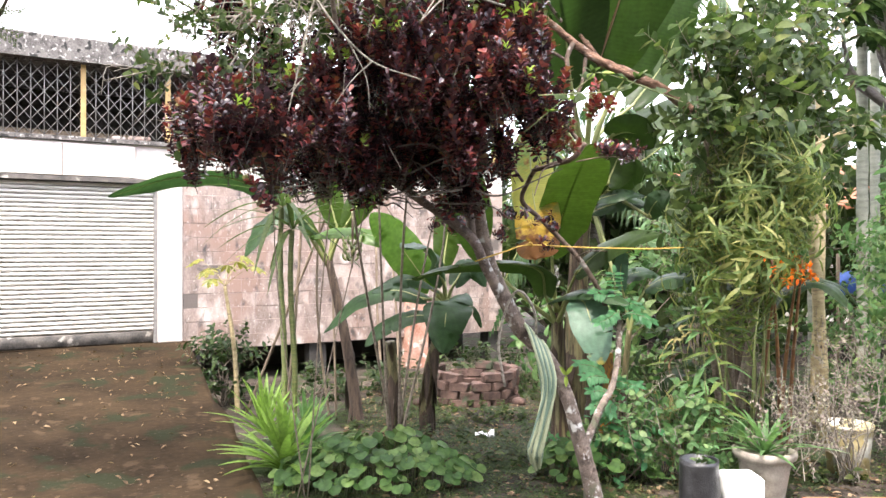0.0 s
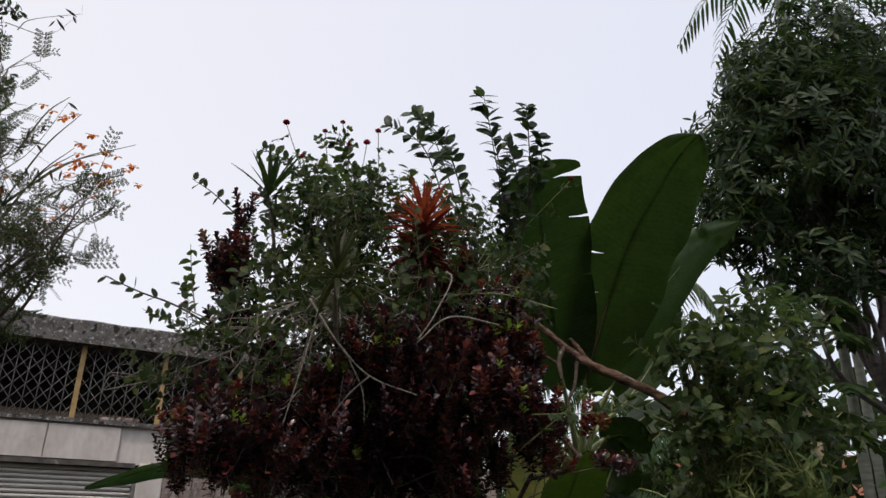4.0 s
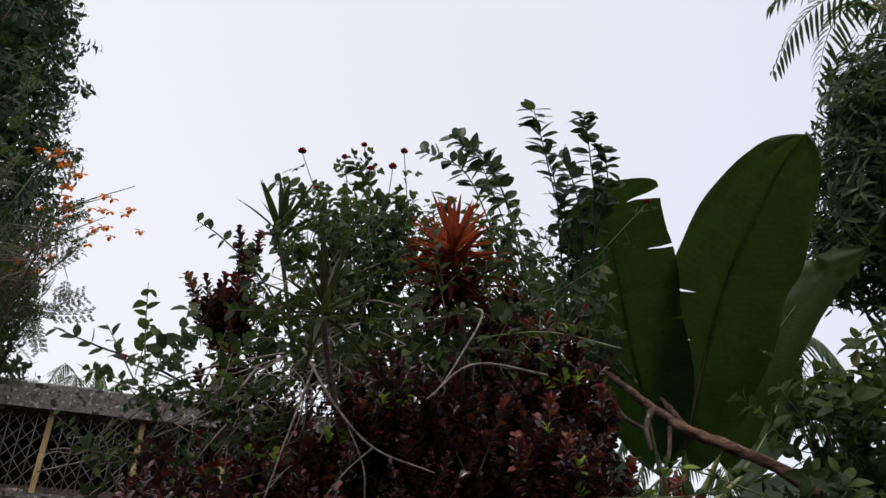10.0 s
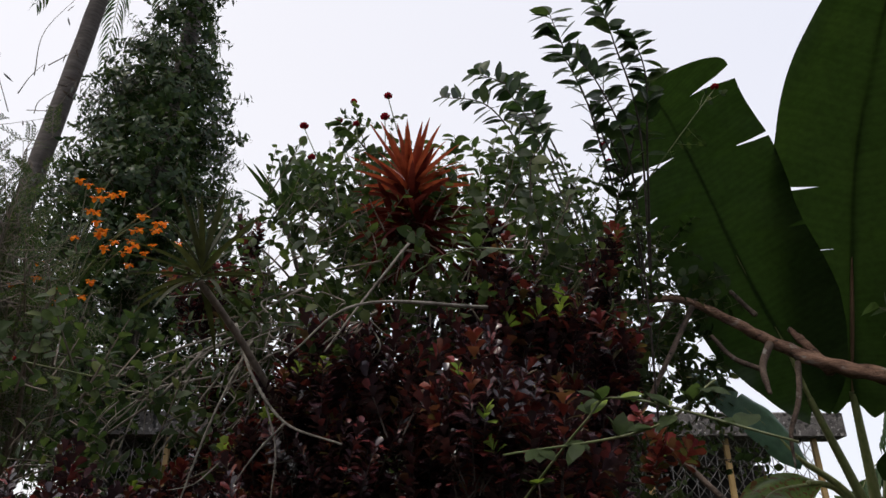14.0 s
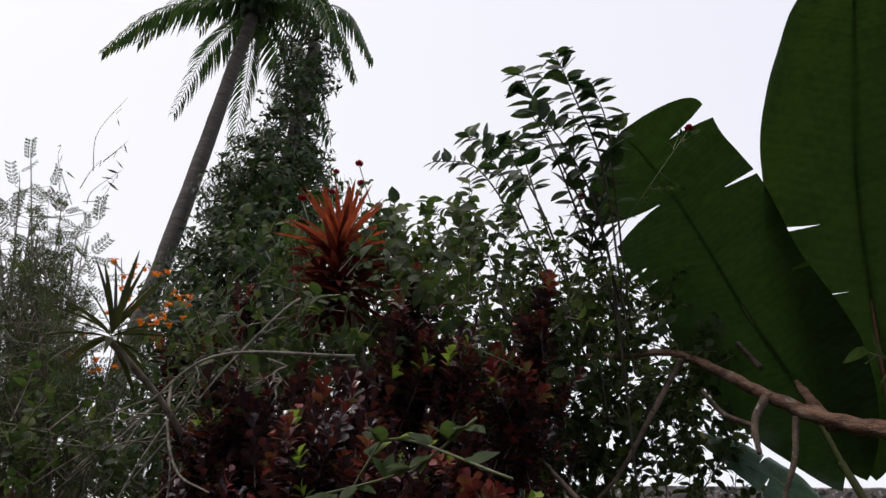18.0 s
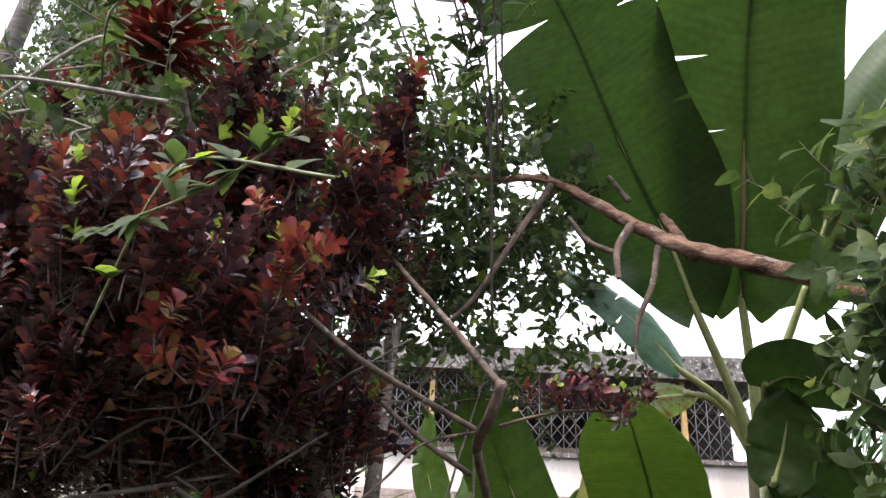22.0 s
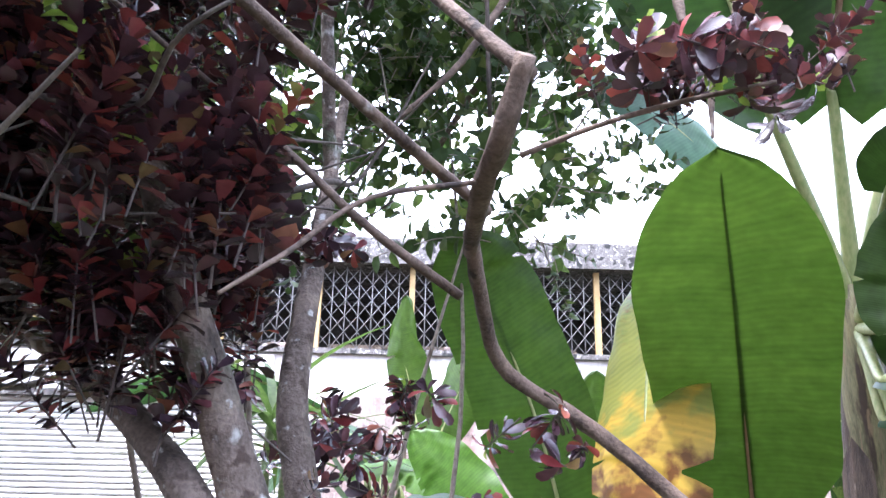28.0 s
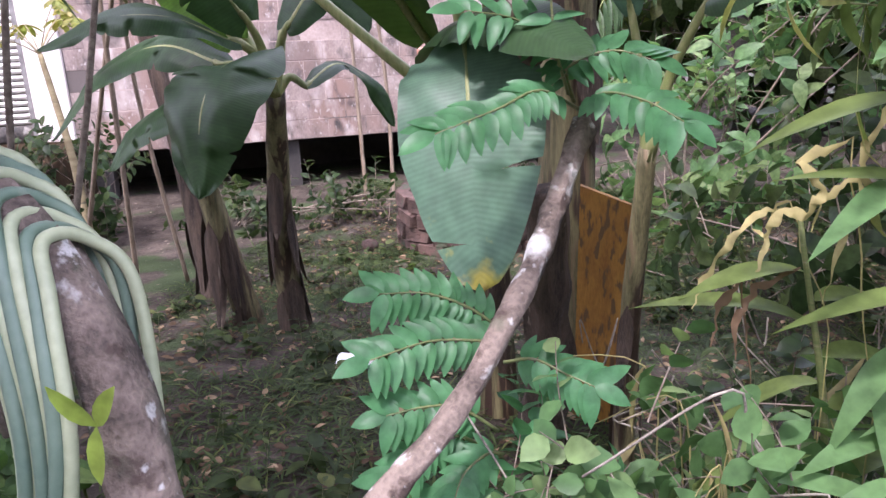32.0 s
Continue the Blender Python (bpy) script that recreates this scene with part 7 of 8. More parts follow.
# ---------- shoots, gingers and creepers round the cut limb ----------
def star_shoots():
    t = thing("starfruit_shoots", (1.28, 5.3, 1.0), "fresh pinnate shoots sprouting from the cut limb", "sapling")
    q = np.random.default_rng(27)
    fr = (
        ([(1.29, 5.32, 1.07), (1.23, 5.16, 1.12), (1.17, 5.06, 1.10), (1.08, 4.98, 1.07)], 10, 0.056),
        ([(1.29, 5.32, 1.07), (1.34, 5.21, 1.11), (1.41, 5.16, 1.10), (1.47, 5.12, 1.07)], 9, 0.056),
        ([(1.28, 5.35, 1.08), (1.27, 5.30, 1.15), (1.35, 5.30, 1.18), (1.43, 5.30, 1.16)], 9, 0.056),
        ([(1.28, 5.35, 1.08), (1.24, 5.28, 1.18), (1.18, 5.25, 1.24), (1.09, 5.20, 1.26)], 8, 0.056),
        ([(1.27, 5.31, 1.10), (1.25, 5.24, 1.19), (1.24, 5.23, 1.30), (1.24, 5.24, 1.40)], 7, 0.055),
        ([(1.18, 5.12, 0.65), (1.13, 5.06, 0.68), (1.05, 5.00, 0.70), (0.97, 4.91, 0.70)], 10, 0.056),
        ([(1.18, 5.16, 0.64), (1.11, 5.11, 0.72), (1.03, 5.08, 0.76), (0.95, 5.04, 0.77)], 10, 0.055),
        ([(1.17, 5.10, 0.62), (1.23, 5.06, 0.65), (1.29, 5.03, 0.64), (1.34, 5.01, 0.63)], 8, 0.055),
        ([(1.17, 5.02, 0.52), (1.11, 4.97, 0.59), (1.06, 4.93, 0.61), (1.00, 4.89, 0.61)], 8, 0.050),
        ([(1.17, 5.01, 0.48), (1.10, 4.96, 0.54), (1.05, 4.90, 0.54), (1.01, 4.84, 0.51)], 8, 0.050),
        ([(1.18, 5.01, 0.48), (1.16, 4.94, 0.52), (1.13, 4.89, 0.51), (1.12, 4.84, 0.48)], 7, 0.050),
    )
    for pts, n, L in fr:
        L, n = L * 1.2, int(n * 1.3)
        g = Geo()
        tube(g, pts, [0.004, 0.003, 0.002, 0.0012], 5, 16)
        make("shoot_stem", g, M_POLE, t)
        line = spline(pts, 30)
        for i in range(n):
            k = min(28, int((0.22 + 0.78 * i / (n - 1)) * 29))
            tan = unit(line[k + 1] - line[k - 1])
            side = unit(np.cross(tan, (0.1, -0.75, 0.65)))
            for sg in (-1, 1):
                g = Geo()
                m = L * (0.8 + 0.3 * i / n) * q.uniform(0.9, 1.1)
                d = unit(side * sg * 0.9 + tan * 0.45 + np.array((0, -0.15, -0.12 - 0.25 * q.random())))
                leaf(g, m, m * 0.4, 6, 0.7, 0.25, 0.25, 0, mat4(line[k], d, np.array((0.1, -0.6, 0.8)) + q.normal(size=3) * 0.15))
                make("leaflet", g, M_FRESH, t)
        g = Geo()
        leaf(g, L, L * 0.5, 6, 0.85, 0.2, 0.25, 0, mat4(line[-1], line[-1] - line[-3], (0.1, -0.7, 0.75)))
        make("leaflet", g, M_FRESH, t)
    # twin lime leaves on the trunk by the hose
    t = thing("trunk_sprout", (0.76, 4.5, 0.78), "pair of lime leaves sprouting from the trunk", "sprout")
    for d in ((-0.5, -0.3, 0.7), (0.5, -0.2, 0.75), (0.0, -0.2, -0.8)):
        g = Geo()
        leaf(g, 0.075, 0.024, 5, 0.9, 0.3, 0.1, 0, mat4((0.765, 4.51, 0.79), d, (0, -1, 0.3)))
        make("leaf", g, M_LIME, t)


star_shoots()


def gingers():
    q = np.random.default_rng(29)
    for k, (x, y, h, m) in enumerate(((1.76, 4.95, 1.45, M_BRIGHT), (1.86, 4.9, 1.25, M_CANE), (1.7, 5.05, 0.95, M_CANE), (1.92, 5.0, 1.6, M_BRIGHT), (1.76, 4.85, 0.7, M_BRIGHT))):
        t = thing("ginger_plant", (x, y, 0.0), "ginger stem with long pointed leaves, some yellowing", "ginger", "gingers in the bed")
        top = np.array((x - 0.05 + q.normal() * 0.05, y - 0.05, h))
        g = Geo()
        pts = [(x, y, -0.05), (x + 0.03, y, h * 0.5), top]
        tube(g, pts, [0.008, 0.007, 0.004], 7, 16)
        make("stem", g, M_POLE, t)
        line = spline(pts, 20)
        for i in range(12):
            o = line[5 + int(14 * i / 12)]
            a = i * math.pi + q.normal() * 0.5 + 0.3
            d = unit(np.array((math.cos(a), math.sin(a) * 0.7 - 0.3, 0.35 + q.normal() * 0.25)))
            g = Geo()
            leaf(g, q.uniform(0.14, 0.24), q.uniform(0.034, 0.052), 10, 0.75, 0.3, q.uniform(0.4, 1.0), 0, mat4(o, d, (0, -0.2, 1)), 0.08)
            make("leaf", g, M_YELL if q.random() < 0.12 else m, t)


gingers()


def creepers():
    """Low tangle of round-leaved creeper and dry runners."""
    q = np.random.default_rng(30)
    for base, lobes, n, mat, lab in (
        ((1.45, 4.95, 0.0), [(1.36, 4.98, 0.48, 0.16, 0.12, 0.14), (1.5, 4.9, 0.3, 0.25, 0.2, 0.2), (1.3, 4.95, 0.2, 0.25, 0.2, 0.2)], 75, M_BRIGHT, "bright round-leaved creeper over dry runners"),
        ((1.72, 4.9, 0.0), [(1.66, 4.9, 0.5, 0.12, 0.1, 0.12), (1.75, 4.95, 0.3, 0.28, 0.25, 0.25)], 85, M_BRIGHT, "pale green creeper with waxy leaves"),
        ((1.2, 4.95, 0.0), [(1.2, 5.0, 0.25, 0.25, 0.2, 0.25), (1.0, 5.1, 0.15, 0.25, 0.2, 0.15)], 60, M_FRESH, "fresh green creeper at the tree's foot"),
        ((1.6, 5.6, 0.0), [(1.8, 5.6, 0.15, 0.35, 0.3, 0.18), (2.05, 5.4, 0.3, 0.35, 0.3, 0.3)], 50, M_DEEP, "green undergrowth in the bed"),
    ):
        kinds = [branchlet(q, 7, 0.055, 0.038, 0.18, 0.85, 0.25, 65, twig=0.002), branchlet(q, 6, 0.06, 0.042, 0.16, 0.85, 0.25, 70, twig=0.002)]
        t = shrub("creeper", base, lobes, kinds, n, lab, mat, int(q.integers(999)), 0.004, M_TWIG, 0.2, (0.7, 1.15), 0.2, "creeper", 6)
        for i in range(4):
            g = Geo()
            p = np.array(base) + q.normal(size=3) * (0.18, 0.15, 0.0) + (0, 0, q.uniform(0.1, 0.6))
            pts = [p + q.normal(size=3) * (0.06, 0.05, 0.06) * j ** 0.5 for j in range(5)]
            tube(g, pts, [0.0022] * 5, 5, 26)
            make("dry_runner", g, M_PALETWIG, t)
    # dried hanging grass and withered leaves by the gingers
    t = thing("withered_grass", (1.6, 5.05, 0.0), "withered straw-coloured stalks and hanging leaves", "dry grass")
    for i in range(26):
        g = Geo()
        o = np.array((1.66 + q.normal() * 0.1, 5.05 + q.normal() * 0.1, 0.0))
        a = o + (q.normal() * 0.05, q.normal() * 0.04, q.uniform(0.3, 0.6))
        b = a + (q.normal() * 0.12, q.normal() * 0.08, -q.uniform(0.05, 0.2))
        tube(g, [o, (o + a) / 2 + q.normal(size=3) * 0.02, a, b], [0.002, 0.002, 0.0015, 0.001], 4, 16)
        leaf(g, 0.13, 0.016, 6, 0.7, 0.4, 0.5, 1, mat4(a, unit(q.normal(size=3) + (0, 0, -1)), unit(q.normal(size=3))))
        make("straw", g, [M_STRAW, M_STRAW], t)
    for pts, w, m in (
        ([(1.74, 5.06, 0.0), (1.76, 5.02, 0.7), (1.69, 5.0, 1.06), (1.62, 4.99, 1.03), (1.655, 4.98, 0.99), (1.64, 4.98, 0.95), (1.6, 4.98, 0.955), (1.585, 4.98, 0.915), (1.56, 4.99, 0.925)], 0.02, M_STRAW),
        ([(1.72, 5.05, 0.0), (1.7, 5.02, 0.75), (1.62, 5.0, 0.965), (1.57, 4.99, 0.945), (1.53, 4.99, 0.9), (1.5, 5.0, 0.83), (1.49, 5.0, 0.78)], 0.016, M_STRAW),
        ([(1.6, 5.0, 0.955), (1.585, 4.99, 0.9), (1.58, 4.98, 0.85), (1.565, 4.98, 0.84)], 0.012, M_STRAW),
        ([(1.78, 5.04, 0.0), (1.79, 5.02, 0.8), (1.74, 5.0, 1.12), (1.71, 4.99, 1.05), (1.705, 4.98, 0.98), (1.69, 4.98, 0.9), (1.67, 4.98, 0.8)], 0.017, M_STRAW),
        ([(1.77, 5.02, 0.98), (1.7, 5.0, 1.0), (1.66, 5.0, 0.97), (1.65, 4.99, 0.91)], 0.014, M_STRAW),
        ([(1.66, 5.04, 0.0), (1.6, 5.02, 0.6), (1.56, 5.0, 0.84), (1.53, 4.99, 0.8), (1.52, 4.98, 0.72)], 0.022, M_DRY),
        ([(1.64, 5.0, 0.86), (1.58, 4.99, 0.83), (1.55, 4.98, 0.77), (1.56, 4.97, 0.7)], 0.02, M_DRY),
        ([(1.84, 5.0, 0.95), (1.8, 4.97, 1.0), (1.77, 4.96, 0.94), (1.78, 4.95, 0.84)], 0.02, M_STRAW),
    ):
        g = Geo()
        pts = np.array(pts)
        line = np.concatenate([pts[j] + (pts[j + 1] - pts[j]) * np.linspace(0, 1, 7)[:-1, None] for j in range(len(pts) - 1)])
        line = line + q.normal(size=line.shape) * 0.0025
        tan = np.gradient(line, axis=0)
        bare = 12 if pts[0][2] == 0 else 0
        n = len(line)
        turn = q.uniform(0, 6)
        v = []
        for i in range(n):
            side = unit(np.cross(tan[i], (math.sin(turn + i * 0.5) * 0.8, -0.8, 0.4 + 0.5 * math.cos(i * 0.7))))
            k = w * (0.14 if i < bare else min(1.0, 0.2 + (i - bare) / 5, 0.1 + (n - 1 - i) / 8) * (0.35 + 0.55 * abs(math.sin(turn + i * 0.55)))) / 2
            v += [line[i] - side * k, line[i] + (0, -0.25 * k, 0), line[i] + side * k]
        g.add(np.array(v), [(3 * i + j, 3 * i + j + 1, 3 * i + j + 4, 3 * i + j + 3) for i in range(n - 1) for j in (0, 1)])
        make("withered_leaf", g, m, t)


creepers()


# ---------- pots by the path ----------
def pots():
    q = np.random.default_rng(33)
    t = thing("grow_bag", (1.52, 4.3, 0.0), "black plastic grow bag with a small seedling", "grow bag")
    g = Geo()
    lathe(g, [(0.001, 0.0), (0.10, 0.0), (0.112, 0.02), (0.115, 0.15), (0.108, 0.3), (0.112, 0.33), (0.102, 0.325), (0.1, 0.28), (0.001, 0.28)], (1.52, 4.3, 0.0), 26, 0, 0.12)
    make("bag", g, M_BLACK, t)
    g = Geo()
    for i in range(3):
        g.spread(branchlet(q, 8, 0.055, 0.035, 0.16, 0.85), [mat4((1.5 + 0.03 * i, 4.3, 0.28), (1, 0, 0), (0.3 * q.normal(), -0.2, 1), 1)])
    make("seedling", g, [M_BRIGHT, M_BRIGHT, M_BRIGHT, M_POLE], t)
    t = thing("white_container", (1.76, 4.28, 0.0), "square white plastic tub used as a planter", "container")
    g = Geo()
    box(g, (1.66, 4.2, 0), (1.87, 4.4, 0.24), 0, None, 0.012)
    make("tub", g, M_WHITE, t)
    for k, (cx, cy, r, h) in enumerate(((2.04, 4.6, 0.165, 0.31),)):
        t = thing("cement_pot", (cx, cy, 0.0), "mossy cement pot with a rolled rim and strap-leaved lily", "plant pot")
        g = Geo()
        lathe(g, [(0.001, 0), (r * 0.7, 0), (r * 0.75, 0.03), (r * 0.95, h * 0.75), (r, h * 0.8), (r * 1.15, h * 0.86), (r * 1.17, h * 0.97), (r * 1.05, h), (r * 0.9, h * 0.92), (r * 0.85, h * 0.85), (0.001, h * 0.85)], (cx, cy, 0.0), 28, 0, 0.03)
        make("pot_body", g, M_CEMENT, t)
        for i in range(26):
            a, e = i * 2.4, radians(25 + 55 * i / 26)
            d = np.array((math.cos(a) * math.cos(e), math.sin(a) * math.cos(e), math.sin(e)))
            g = Geo()
            leaf(g, q.uniform(0.28, 0.46), 0.036, 7, 0.7, 0.3, 0.5, 0, mat4((cx, cy, h * 0.85), d, np.array((0, 0, 1)) - d * 0.3))
            make("blade", g, M_GREEN if k else M_BRIGHT, t)
    t = thing("bucket", (2.86, 5.12, 0.0), "faded yellow and white plastic bucket with dry twigs", "bucket")
    g = Geo()
    lathe(g, [(0.001, 0.0), (0.13, 0.0), (0.152, 0.24), (0.16, 0.32), (0.168, 0.325), (0.168, 0.345), (0.158, 0.345), (0.148, 0.27), (0.001, 0.27)], (2.86, 5.12, 0.0), 30)
    make("bucket_body", g, M_BUCKET, t)
    g = Geo()
    for i in range(2):
        box(g, (2.2 + 0.36 * i, 4.35, 0), (2.42 + 0.36 * i, 4.46, 0.05), 0, None, 0.008)
        ob = make("brick", g, M_TERRA, None, at=(2.3 + 0.36 * i, 4.4, 0), smooth=False)
        tagged(ob, "loose red edging brick lying by the pots", "brick", "edging bricks")
        g = Geo()
    grey = [branchlet(q, 10, 0.026, 0.012, 0.2, 0.85, 0.3, 60, twig=0.0022), branchlet(q, 12, 0.022, 0.011, 0.24, 0.85, 0.3, 55, twig=0.0022)]
    shrub("dry_herb", (2.75, 4.9, 0.0), [(2.75, 4.85, 0.5, 0.4, 0.25, 0.36), (2.45, 4.75, 0.5, 0.3, 0.25, 0.32), (2.9, 5.2, 0.75, 0.35, 0.3, 0.35)], grey, 190, "dried grey-brown basil bush with thin twigs", M_GREYLEAF, 36, 0.006, M_PALETWIG, 0.6, (0.7, 1.2), 0.3, "dry bush", 16)
    shrub("dry_herb", (2.2, 4.55, 0.2), [(2.2, 4.55, 0.45, 0.22, 0.2, 0.2)], grey, 40, "small dried grey herb in a pot", M_GREYLEAF, 37, 0.004, M_PALETWIG, 0.6, (0.7, 1.2), 0.3, "dry bush", 8)


pots()


# ---------- undergrowth, hedge and distance ----------
BROAD = [branchlet(Q, 9, 0.16, 0.085, 0.45, 0.8, 0.4, 60, twig=0.005), branchlet(Q, 8, 0.18, 0.09, 0.4, 0.8, 0.45, 65, twig=0.005), branchlet(Q, 10, 0.13, 0.06, 0.5, 0.85, 0.4, 55, twig=0.005)]
SMALL = [branchlet(Q, 11, 0.09, 0.045, 0.35, 0.85, 0.35, 60), branchlet(Q, 10, 0.08, 0.045, 0.3, 0.85, 0.35, 60)]
for base, lobes, kinds, n, mat, lab in (
    ((2.9, 7.6, -0.28), [(2.9, 7.6, 0.3, 0.9, 0.6, 0.5), (2.2, 8.0, 0.0, 0.7, 0.6, 0.3), (3.3, 7.8, 1.1, 0.5, 0.5, 0.4)], BROAD, 90, M_DEEP, "dark broad-leaved undergrowth behind the bananas"),
    ((4.6, 7.0, -0.25), [(4.4, 6.8, 0.6, 0.9, 0.7, 0.7), (5.0, 7.2, 1.3, 0.8, 0.7, 0.7), (4.2, 6.3, 1.5, 0.5, 0.5, 0.5)], SMALL, 420, M_BRIGHT, "green hedge beside the papaya trees"),
    ((1.9, 9.6, -0.28), [(1.9, 9.6, 0.3, 0.9, 0.7, 0.5), (2.9, 9.9, 0.8, 0.9, 0.7, 0.9), (3.8, 9.6, 1.5, 0.9, 0.8, 1.0)], BROAD, 220, M_BRIGHT, "leafy shrubs at the end of the garden"),
    ((3.0, 8.6, -0.28), [(3.1, 8.6, 1.9, 0.4, 0.5, 0.6), (3.7, 8.5, 2.4, 0.6, 0.6, 0.8)], BROAD, 160, M_GREEN, "tall dark shrub behind the bananas"),
    ((3.5, 4.9, 0.0), [(3.5, 4.9, 0.9, 0.5, 0.4, 0.6), (3.6, 5.1, 1.6, 0.4, 0.4, 0.5)], SMALL, 200, M_BRIGHT, "pale green bush by the path"),
    ((-1.7, 9.2, -0.28), [(-1.5, 9.0, -0.2, 0.4, 0.3, 0.15), (-0.6, 9.4, -0.2, 0.7, 0.4, 0.12), (0.6, 10.0, -0.15, 0.7, 0.5, 0.2)], SMALL, 120, M_DEEP, "low weeds along the dark gap"),
    ((-2.6, 8.6, -0.25), [(-2.6, 8.6, 0.15, 0.35, 0.35, 0.35)], SMALL, 60, M_DEEP, "dark weeds at the edge of the drive"),
):
    shrub("undergrowth", base, lobes, kinds, n, lab, mat, int(n + base[0] * 10), 0.012, None, 0.35, (0.7, 1.2), 0.25, "shrub", 8)

BACKLEAF = [branchlet(Q, 9, 0.5, 0.26, 1.2, 0.8, 0.4, 60, twig=0.012), branchlet(Q, 10, 0.4, 0.22, 1.3, 0.8, 0.4, 60, twig=0.012)]
rows = [((x, y, -0.3), h) for x, y, h in ((7.5, 13, 4.5), (10.5, 11, 5.5), (5.0, 14.5, 3.6), (2.6, 16.5, 3.4), (12.5, 7.5, 6), (-9.0, 14.5, 3), (9.5, 5.5, 4))]
for (x, y, z), h in rows:
    shrub("tree", (x, y, z), [(x, y, h * 0.55, 1.9, 1.6, h * 0.42), (x + 1.2, y - 0.5, h * 0.35, 1.4, 1.2, h * 0.32), (x - 1.2, y + 0.3, h * 0.4, 1.4, 1.2, h * 0.34)], BACKLEAF, 170, "distant leafy green tree closing the garden", M_GREEN, int(h * 10 + x), 0.07, M_TWIG, 0.3, (0.7, 1.2), 0.4, "tree", 7)


def areca(x, y, h, r):
    t = thing("areca_palm", (x, y, -0.3), "slender ringed areca palm trunk", "palm tree", "areca palms")
    g = Geo()
    n = 60
    tube(g, [(x, y, -0.35 + (h + 0.35) * i / n) for i in range(n + 1)], [r * (1.08 if i % 3 == 0 else 1) for i in range(n + 1)], 9, 120)
    make("trunk", g, M_ARECA, t)
    q = np.random.default_rng(int(h * 10))
    for i in range(9):
        a = i * 2.4
        hvec = np.array((math.cos(a), math.sin(a), 0))
        p = np.array((x, y, h))
        g = Geo()
        frond(g, [p, p + hvec * 0.5 + (0, 0, 0.7), p + hvec * 1.1 + (0, 0, 0.6), p + hvec * 1.6 + (0, 0, 0.0)], 0.5, 20, 0.05, 0.4, q=q)
        make("frond", g, [M_FROND, M_RIB], t)


M_ARECA = rough_mat("areca_bark", (0.16, 0.17, 0.13), (0.3, 0.3, 0.24), 5, 0.8, 0.5, 0.01, None, (1, 1, 4))
areca(5.15, 8.9, 9.5, 0.065)
areca(6.2, 10.4, 9.0, 0.065)
areca(5.5, 10.8, 7.6, 0.06)


def far_house():
    t = thing("far_house", (9.5, 17.0, -0.3), "distant white house with a blue sheet and red roof", "house")
    make("wall", box(Geo(), (6.0, 16.5, -0.3), (14.0, 20.0, 2.6)), M_PLASTER, t, smooth=False)
    g = Geo()
    g.add([(5.6, 16.0, 2.55), (14.4, 16.0, 2.55), (14.4, 18.2, 3.7), (5.6, 18.2, 3.7), (14.4, 20.4, 2.55), (5.6, 20.4, 2.55), (5.6, 16.0, 2.45), (14.4, 16.0, 2.45)], [(0, 1, 2, 3), (3, 2, 4, 5), (6, 7, 1, 0)])
    make("roof", g, M_TERRA, t, "red tiled roof", smooth=False)
    for x in (7.0, 9.2, 11.4):
        w = make("window", box(Geo(), (x, 16.44, 0.7), (x + 0.9, 16.53, 1.8)), M_INNERSHADE, t, smooth=False)
        make("frame", box(box(Geo(), (x - 0.05, 16.4, 0.65), (x, 16.5, 1.85)), (x + 0.9, 16.4, 0.65), (x + 0.95, 16.5, 1.85)), M_WHITE, w, smooth=False)
    g = Geo()
    n = 14
    v = [(6.3 + 0.2 * i, 11.5 + 0.05 * math.sin(i), 1.2 - 0.36 * j + 0.03 * math.sin(2 * i)) for j in (0, 1) for i in range(n)]
    g.add(v, [(i, i + 1, n + i + 1, n + i) for i in range(n - 1)])
    ob = make("tarpaulin", g, rough_mat("blue_sheet", (0.05, 0.12, 0.5), (0.12, 0.22, 0.6), 5, 0.5, 0.3, 0.01), None, at=(7.4, 11.5, 0.84))
    md = ob.modifiers.new("thickness", "SOLIDIFY")
    md.thickness = 0.01
    tagged(ob, "blue plastic sheet hung at the garden's end", "tarpaulin")
    for k, x in enumerate((6.3, 8.9)):
        g = Geo()
        tube(g, [(x, 11.55, -0.35), (x, 11.55, 1.5)], [0.03, 0.03], 8)
        tagged(make("post", g, M_STAKE, None, at=(x, 11.55, -0.3)), "wooden post holding the blue sheet", "post", "sheet posts")


far_house()


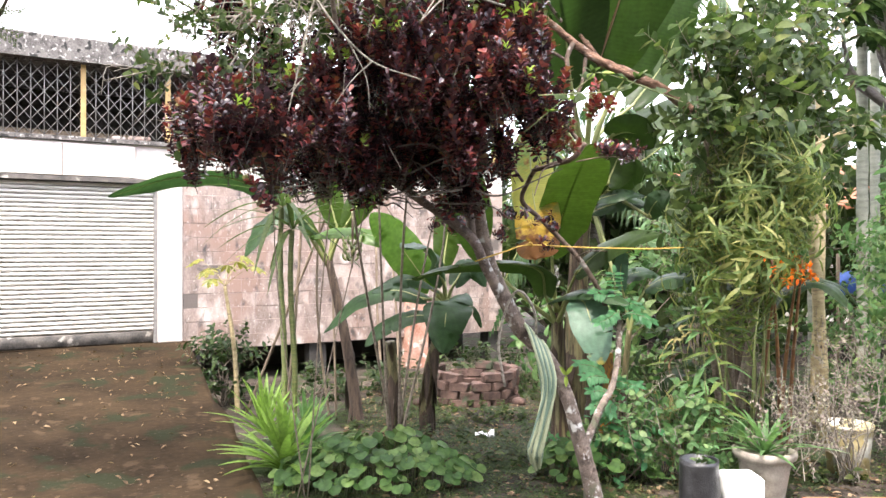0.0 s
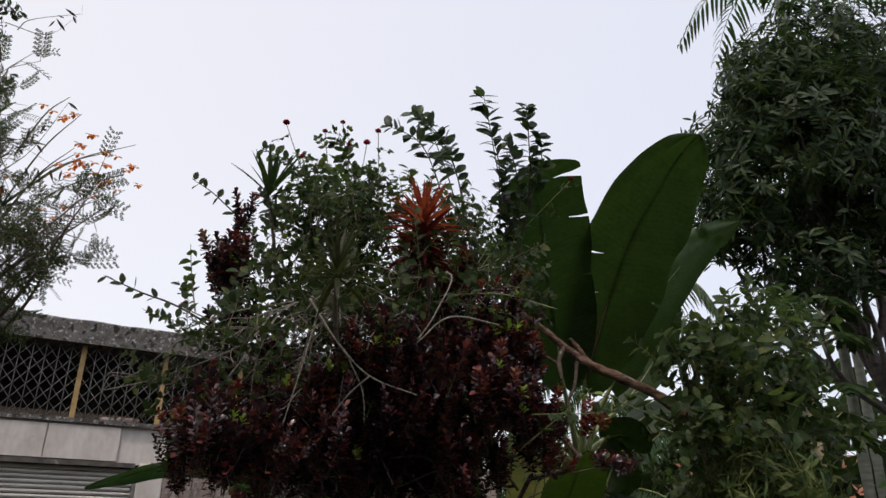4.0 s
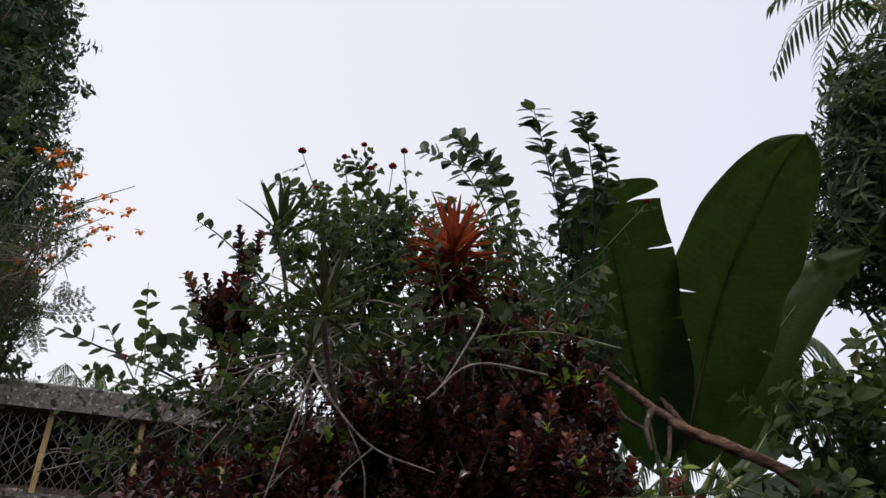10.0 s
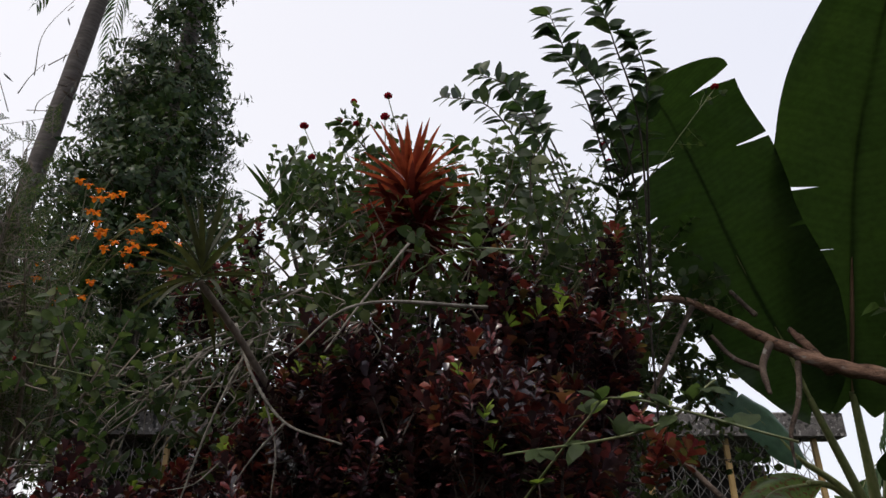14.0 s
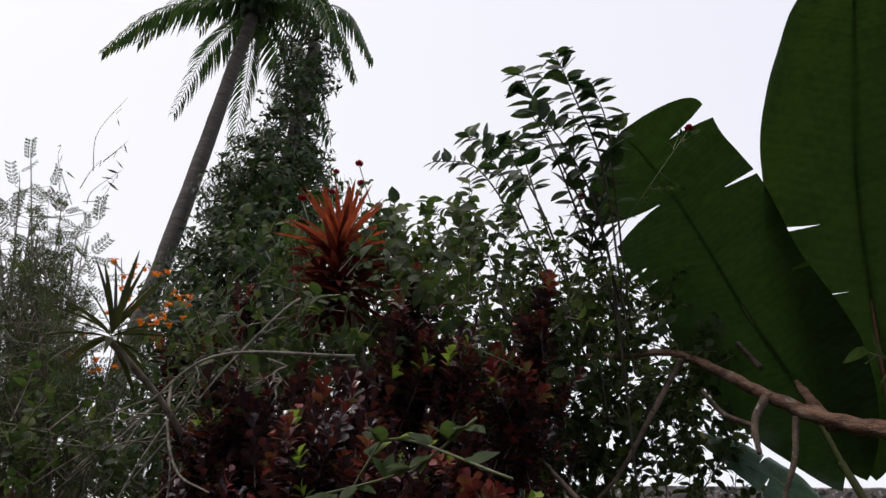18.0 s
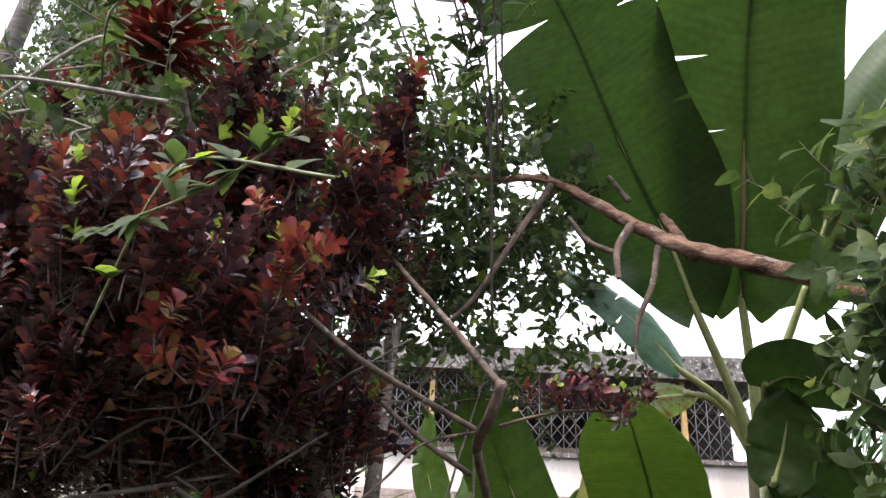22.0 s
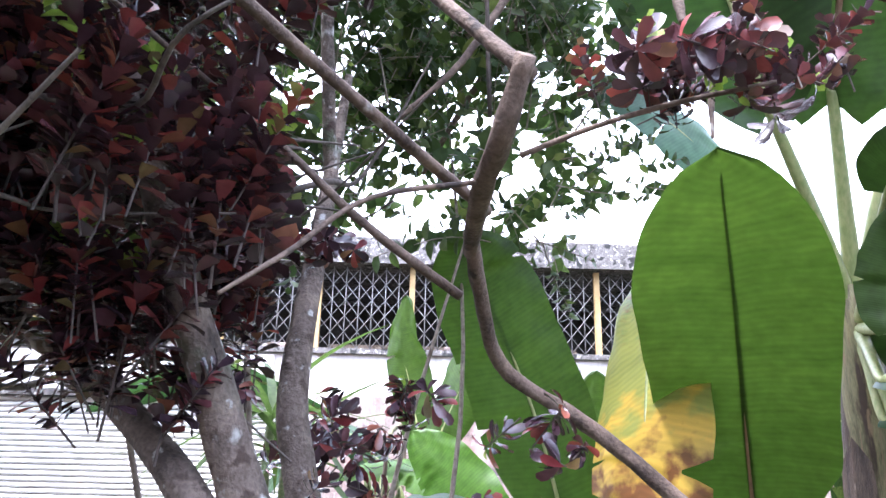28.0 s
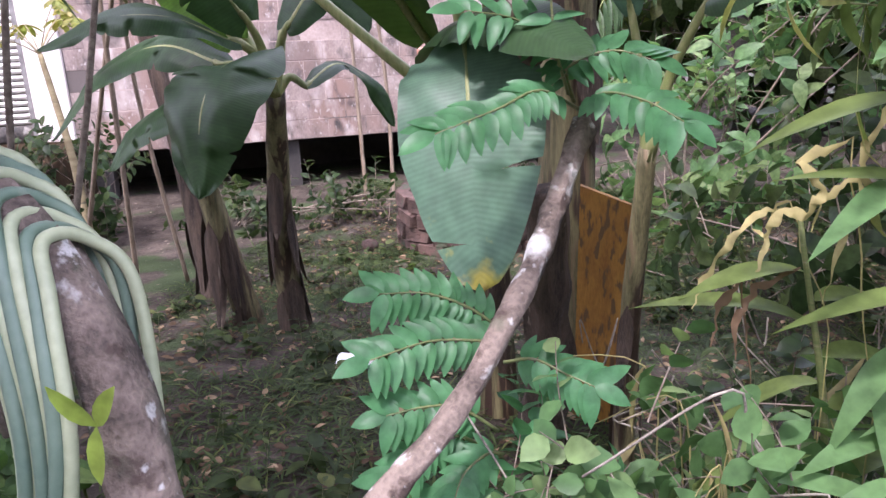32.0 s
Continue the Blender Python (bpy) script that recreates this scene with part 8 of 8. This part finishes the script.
def small_things():
    q = np.random.default_rng(44)
    # scrap of white plastic on the ground
    g = Geo()
    v, f, n = [], [], 7
    for j in range(n):
        for i in range(n):
            x, y = (i / (n - 1) - 0.5) * 0.17, (j / (n - 1) - 0.5) * 0.1
            v.append((0.37 + x, 6.43 + y, gz(0.37, 6.43) + 0.045 + 0.06 * noise.noise(Vector((x * 20, y * 20, 2)))))
    f = [(j * n + i, j * n + i + 1, (j + 1) * n + i + 1, (j + 1) * n + i) for j in range(n - 1) for i in range(n - 1)]
    ob = make("plastic_scrap", g.add(v, f), M_WHITE, None, at=(0.37, 6.43, gz(0.37, 6.43)))
    tagged(ob, "crumpled scrap of white plastic on the ground", "litter")
    # green fruit bunch on a stick
    t = thing("fruit_bunch", (-0.83, 6.62, 1.4), "small hanging bunch of green bananas", "fruit bunch")
    for i in range(22):
        a, k = i * 1.1, i // 6
        g = Geo()
        o = np.array((-0.83 + 0.05 * math.cos(a), 6.62 + 0.05 * math.sin(a), 1.62 - 0.05 * k))
        tube(g, [o, o + (0.03 * math.cos(a), 0.03 * math.sin(a), 0.03), o + (0.035 * math.cos(a), 0.035 * math.sin(a), 0.075)], [0.01, 0.012, 0.005], 6, 8)
        make("banana", g, M_POLE, t)
    g = Geo()
    tube(g, [(-0.85, 6.8, 1.95), (-0.83, 6.66, 1.85), (-0.83, 6.62, 1.4)], [0.012, 0.012, 0.008], 6, 12)
    make("stalk", g, M_STEM, t)
    # rocks by the drive's edge
    for x, y, r in ((-3.1, 9.0, 0.16), (-2.85, 8.7, 0.1), (-3.3, 9.3, 0.12), (0.9, 8.6, 0.09), (-0.3, 8.6, 0.07)):
        g = Geo()
        lathe(g, [(0.001, -r * 0.5), (r * 0.8, -r * 0.4), (r, 0), (r * 0.75, r * 0.45), (r * 0.3, r * 0.6), (0.001, r * 0.62)], (x, y, gz(x, y) + r * 0.3), 12, 0, 0.5)
        tagged(make("stone", g, M_BRICK, None, at=(x, y, gz(x, y))), "rough reddish stone by the drive", "stone", "stones by the drive")
    # grass tufts, leaf litter
    tuft = Geo()
    for i in range(6):
        a = i * 1.05
        leaf(tuft, q.uniform(0.03, 0.08), 0.008, 2, 0.6, 0.2, 0.6, 0, mat4((0.01 * math.cos(a), 0.01 * math.sin(a), 0), (math.cos(a), math.sin(a), 0.8), (0, 0, 1)))
    tuft = tuft.done()
    ms = []
    while len(ms) < 9500:
        x, y = q.uniform(-1.2, 3.6), q.uniform(4.4, 10.8)
        if noise.noise(Vector((x * 0.8, y * 0.8, 4))) + q.normal() * 0.2 > -0.05:
            ms.append(mat4((x, y, gz(x, y)), (math.cos(x * 99), math.sin(x * 99), 0), (0.2 * q.normal(), 0.2 * q.normal(), 1), q.uniform(0.6, 1.3)))
    tagged(make("grass", Geo().spread(tuft, ms), M_GREEN), "thin tufts of garden grass", "grass", kind="stuff")
    lit = Geo()
    leaf(lit, 0.06, 0.028, 4, 0.85, 0.3, 0.3)
    lit = lit.done()
    ms = []
    for i in range(6200):
        if i % 6:
            x, y = q.uniform(-1.0, 3.5), q.uniform(4.5, 10.0)
            z = gz(x, y) + 0.015
        else:
            s, d = q.uniform(-3.2, 0.3), -q.uniform(0.1, 8)
            x, y, _ = at_wall(s - 0.2 * d * 0, d, 0)
            out = -d
            z = max(0.34 - 0.062 * out, 0.035) + 0.015
            if x > -1.4 - 0.4 * (y - 4.7):
                continue
        ms.append(mat4((x, y, z), (q.normal(), q.normal(), 0.1 * q.normal()), (0.3 * q.normal(), 0.3 * q.normal(), 1), q.uniform(0.4, 1.0)))
    herb = [branchlet(q, 7, 0.05, 0.032, 0.1, 0.85, 0.3, 70, twig=0.0015), branchlet(q, 6, 0.065, 0.04, 0.07, 0.85, 0.3, 80, twig=0.0015), branchlet(q, 9, 0.04, 0.02, 0.16, 0.85, 0.3, 60, twig=0.0015)]
    weeds = Geo()
    for k in range(1700):
        x, y = q.uniform(-0.9, 3.0), q.uniform(4.8, 10.6)
        clump = noise.noise(Vector((x * 1.1, y * 1.1, 9))) + q.normal() * 0.12 + 0.25 * smooth(8.0, 9.5, y)
        if clump > 0.08:
            weeds.spread(herb[k % 3], [mat4((x, y, gz(x, y) + 0.01), (math.cos(k), math.sin(k), 0), (0.3 * q.normal(), 0.3 * q.normal(), 1), q.uniform(0.5, 1.2))])
    tagged(make("weeds", weeds, [M_GREEN, M_GREEN, M_GREEN, M_POLE]), "small broad-leaved weeds on the garden floor", "weeds", kind="stuff")
    tagged(make("leaf_litter", Geo().spread(lit, ms), M_DRY), "fallen dry brown leaves", "leaf litter", kind="stuff")


small_things()

# blocks of the warehouse wall
def wall_blocks():
    q = np.random.default_rng(55)
    g = box(Geo(), (0.003, -0.006, 0.003), (0.387, 0.03, 0.1885), 0, None, 0.003)
    first = make("block", g, M_BLOCK, None, smooth=False)
    half = make("block", box(Geo(), (0.003, -0.006, 0.003), (0.187, 0.03, 0.1885), 0, None, 0.003), M_BLOCK, None, smooth=False)
    meshes = first.data, half.data
    bpy.data.objects.remove(first)
    bpy.data.objects.remove(half)
    inv = Matrix.Translation(-Vector(ORIGIN[warehouse.name]))
    for r in range(12):
        z = 0.2 + r * 0.1915
        s, k = 0.315, 0
        if r % 2:
            ob = new("block", meshes[1])
            ob.parent = warehouse
            ob.matrix_local = inv @ Matrix(WALLM.tolist()) @ Matrix.Translation((s, q.normal() * 0.002, z))
            s += 0.19
        while s + 0.39 < 5.44:
            if not (3.45 < s < 3.75 and r < 5):
                ob = new("block", meshes[0])
                ob.parent = warehouse
                ob.matrix_local = inv @ Matrix(WALLM.tolist()) @ Matrix.Translation((s, q.normal() * 0.002, z))
            s += 0.39


wall_blocks()
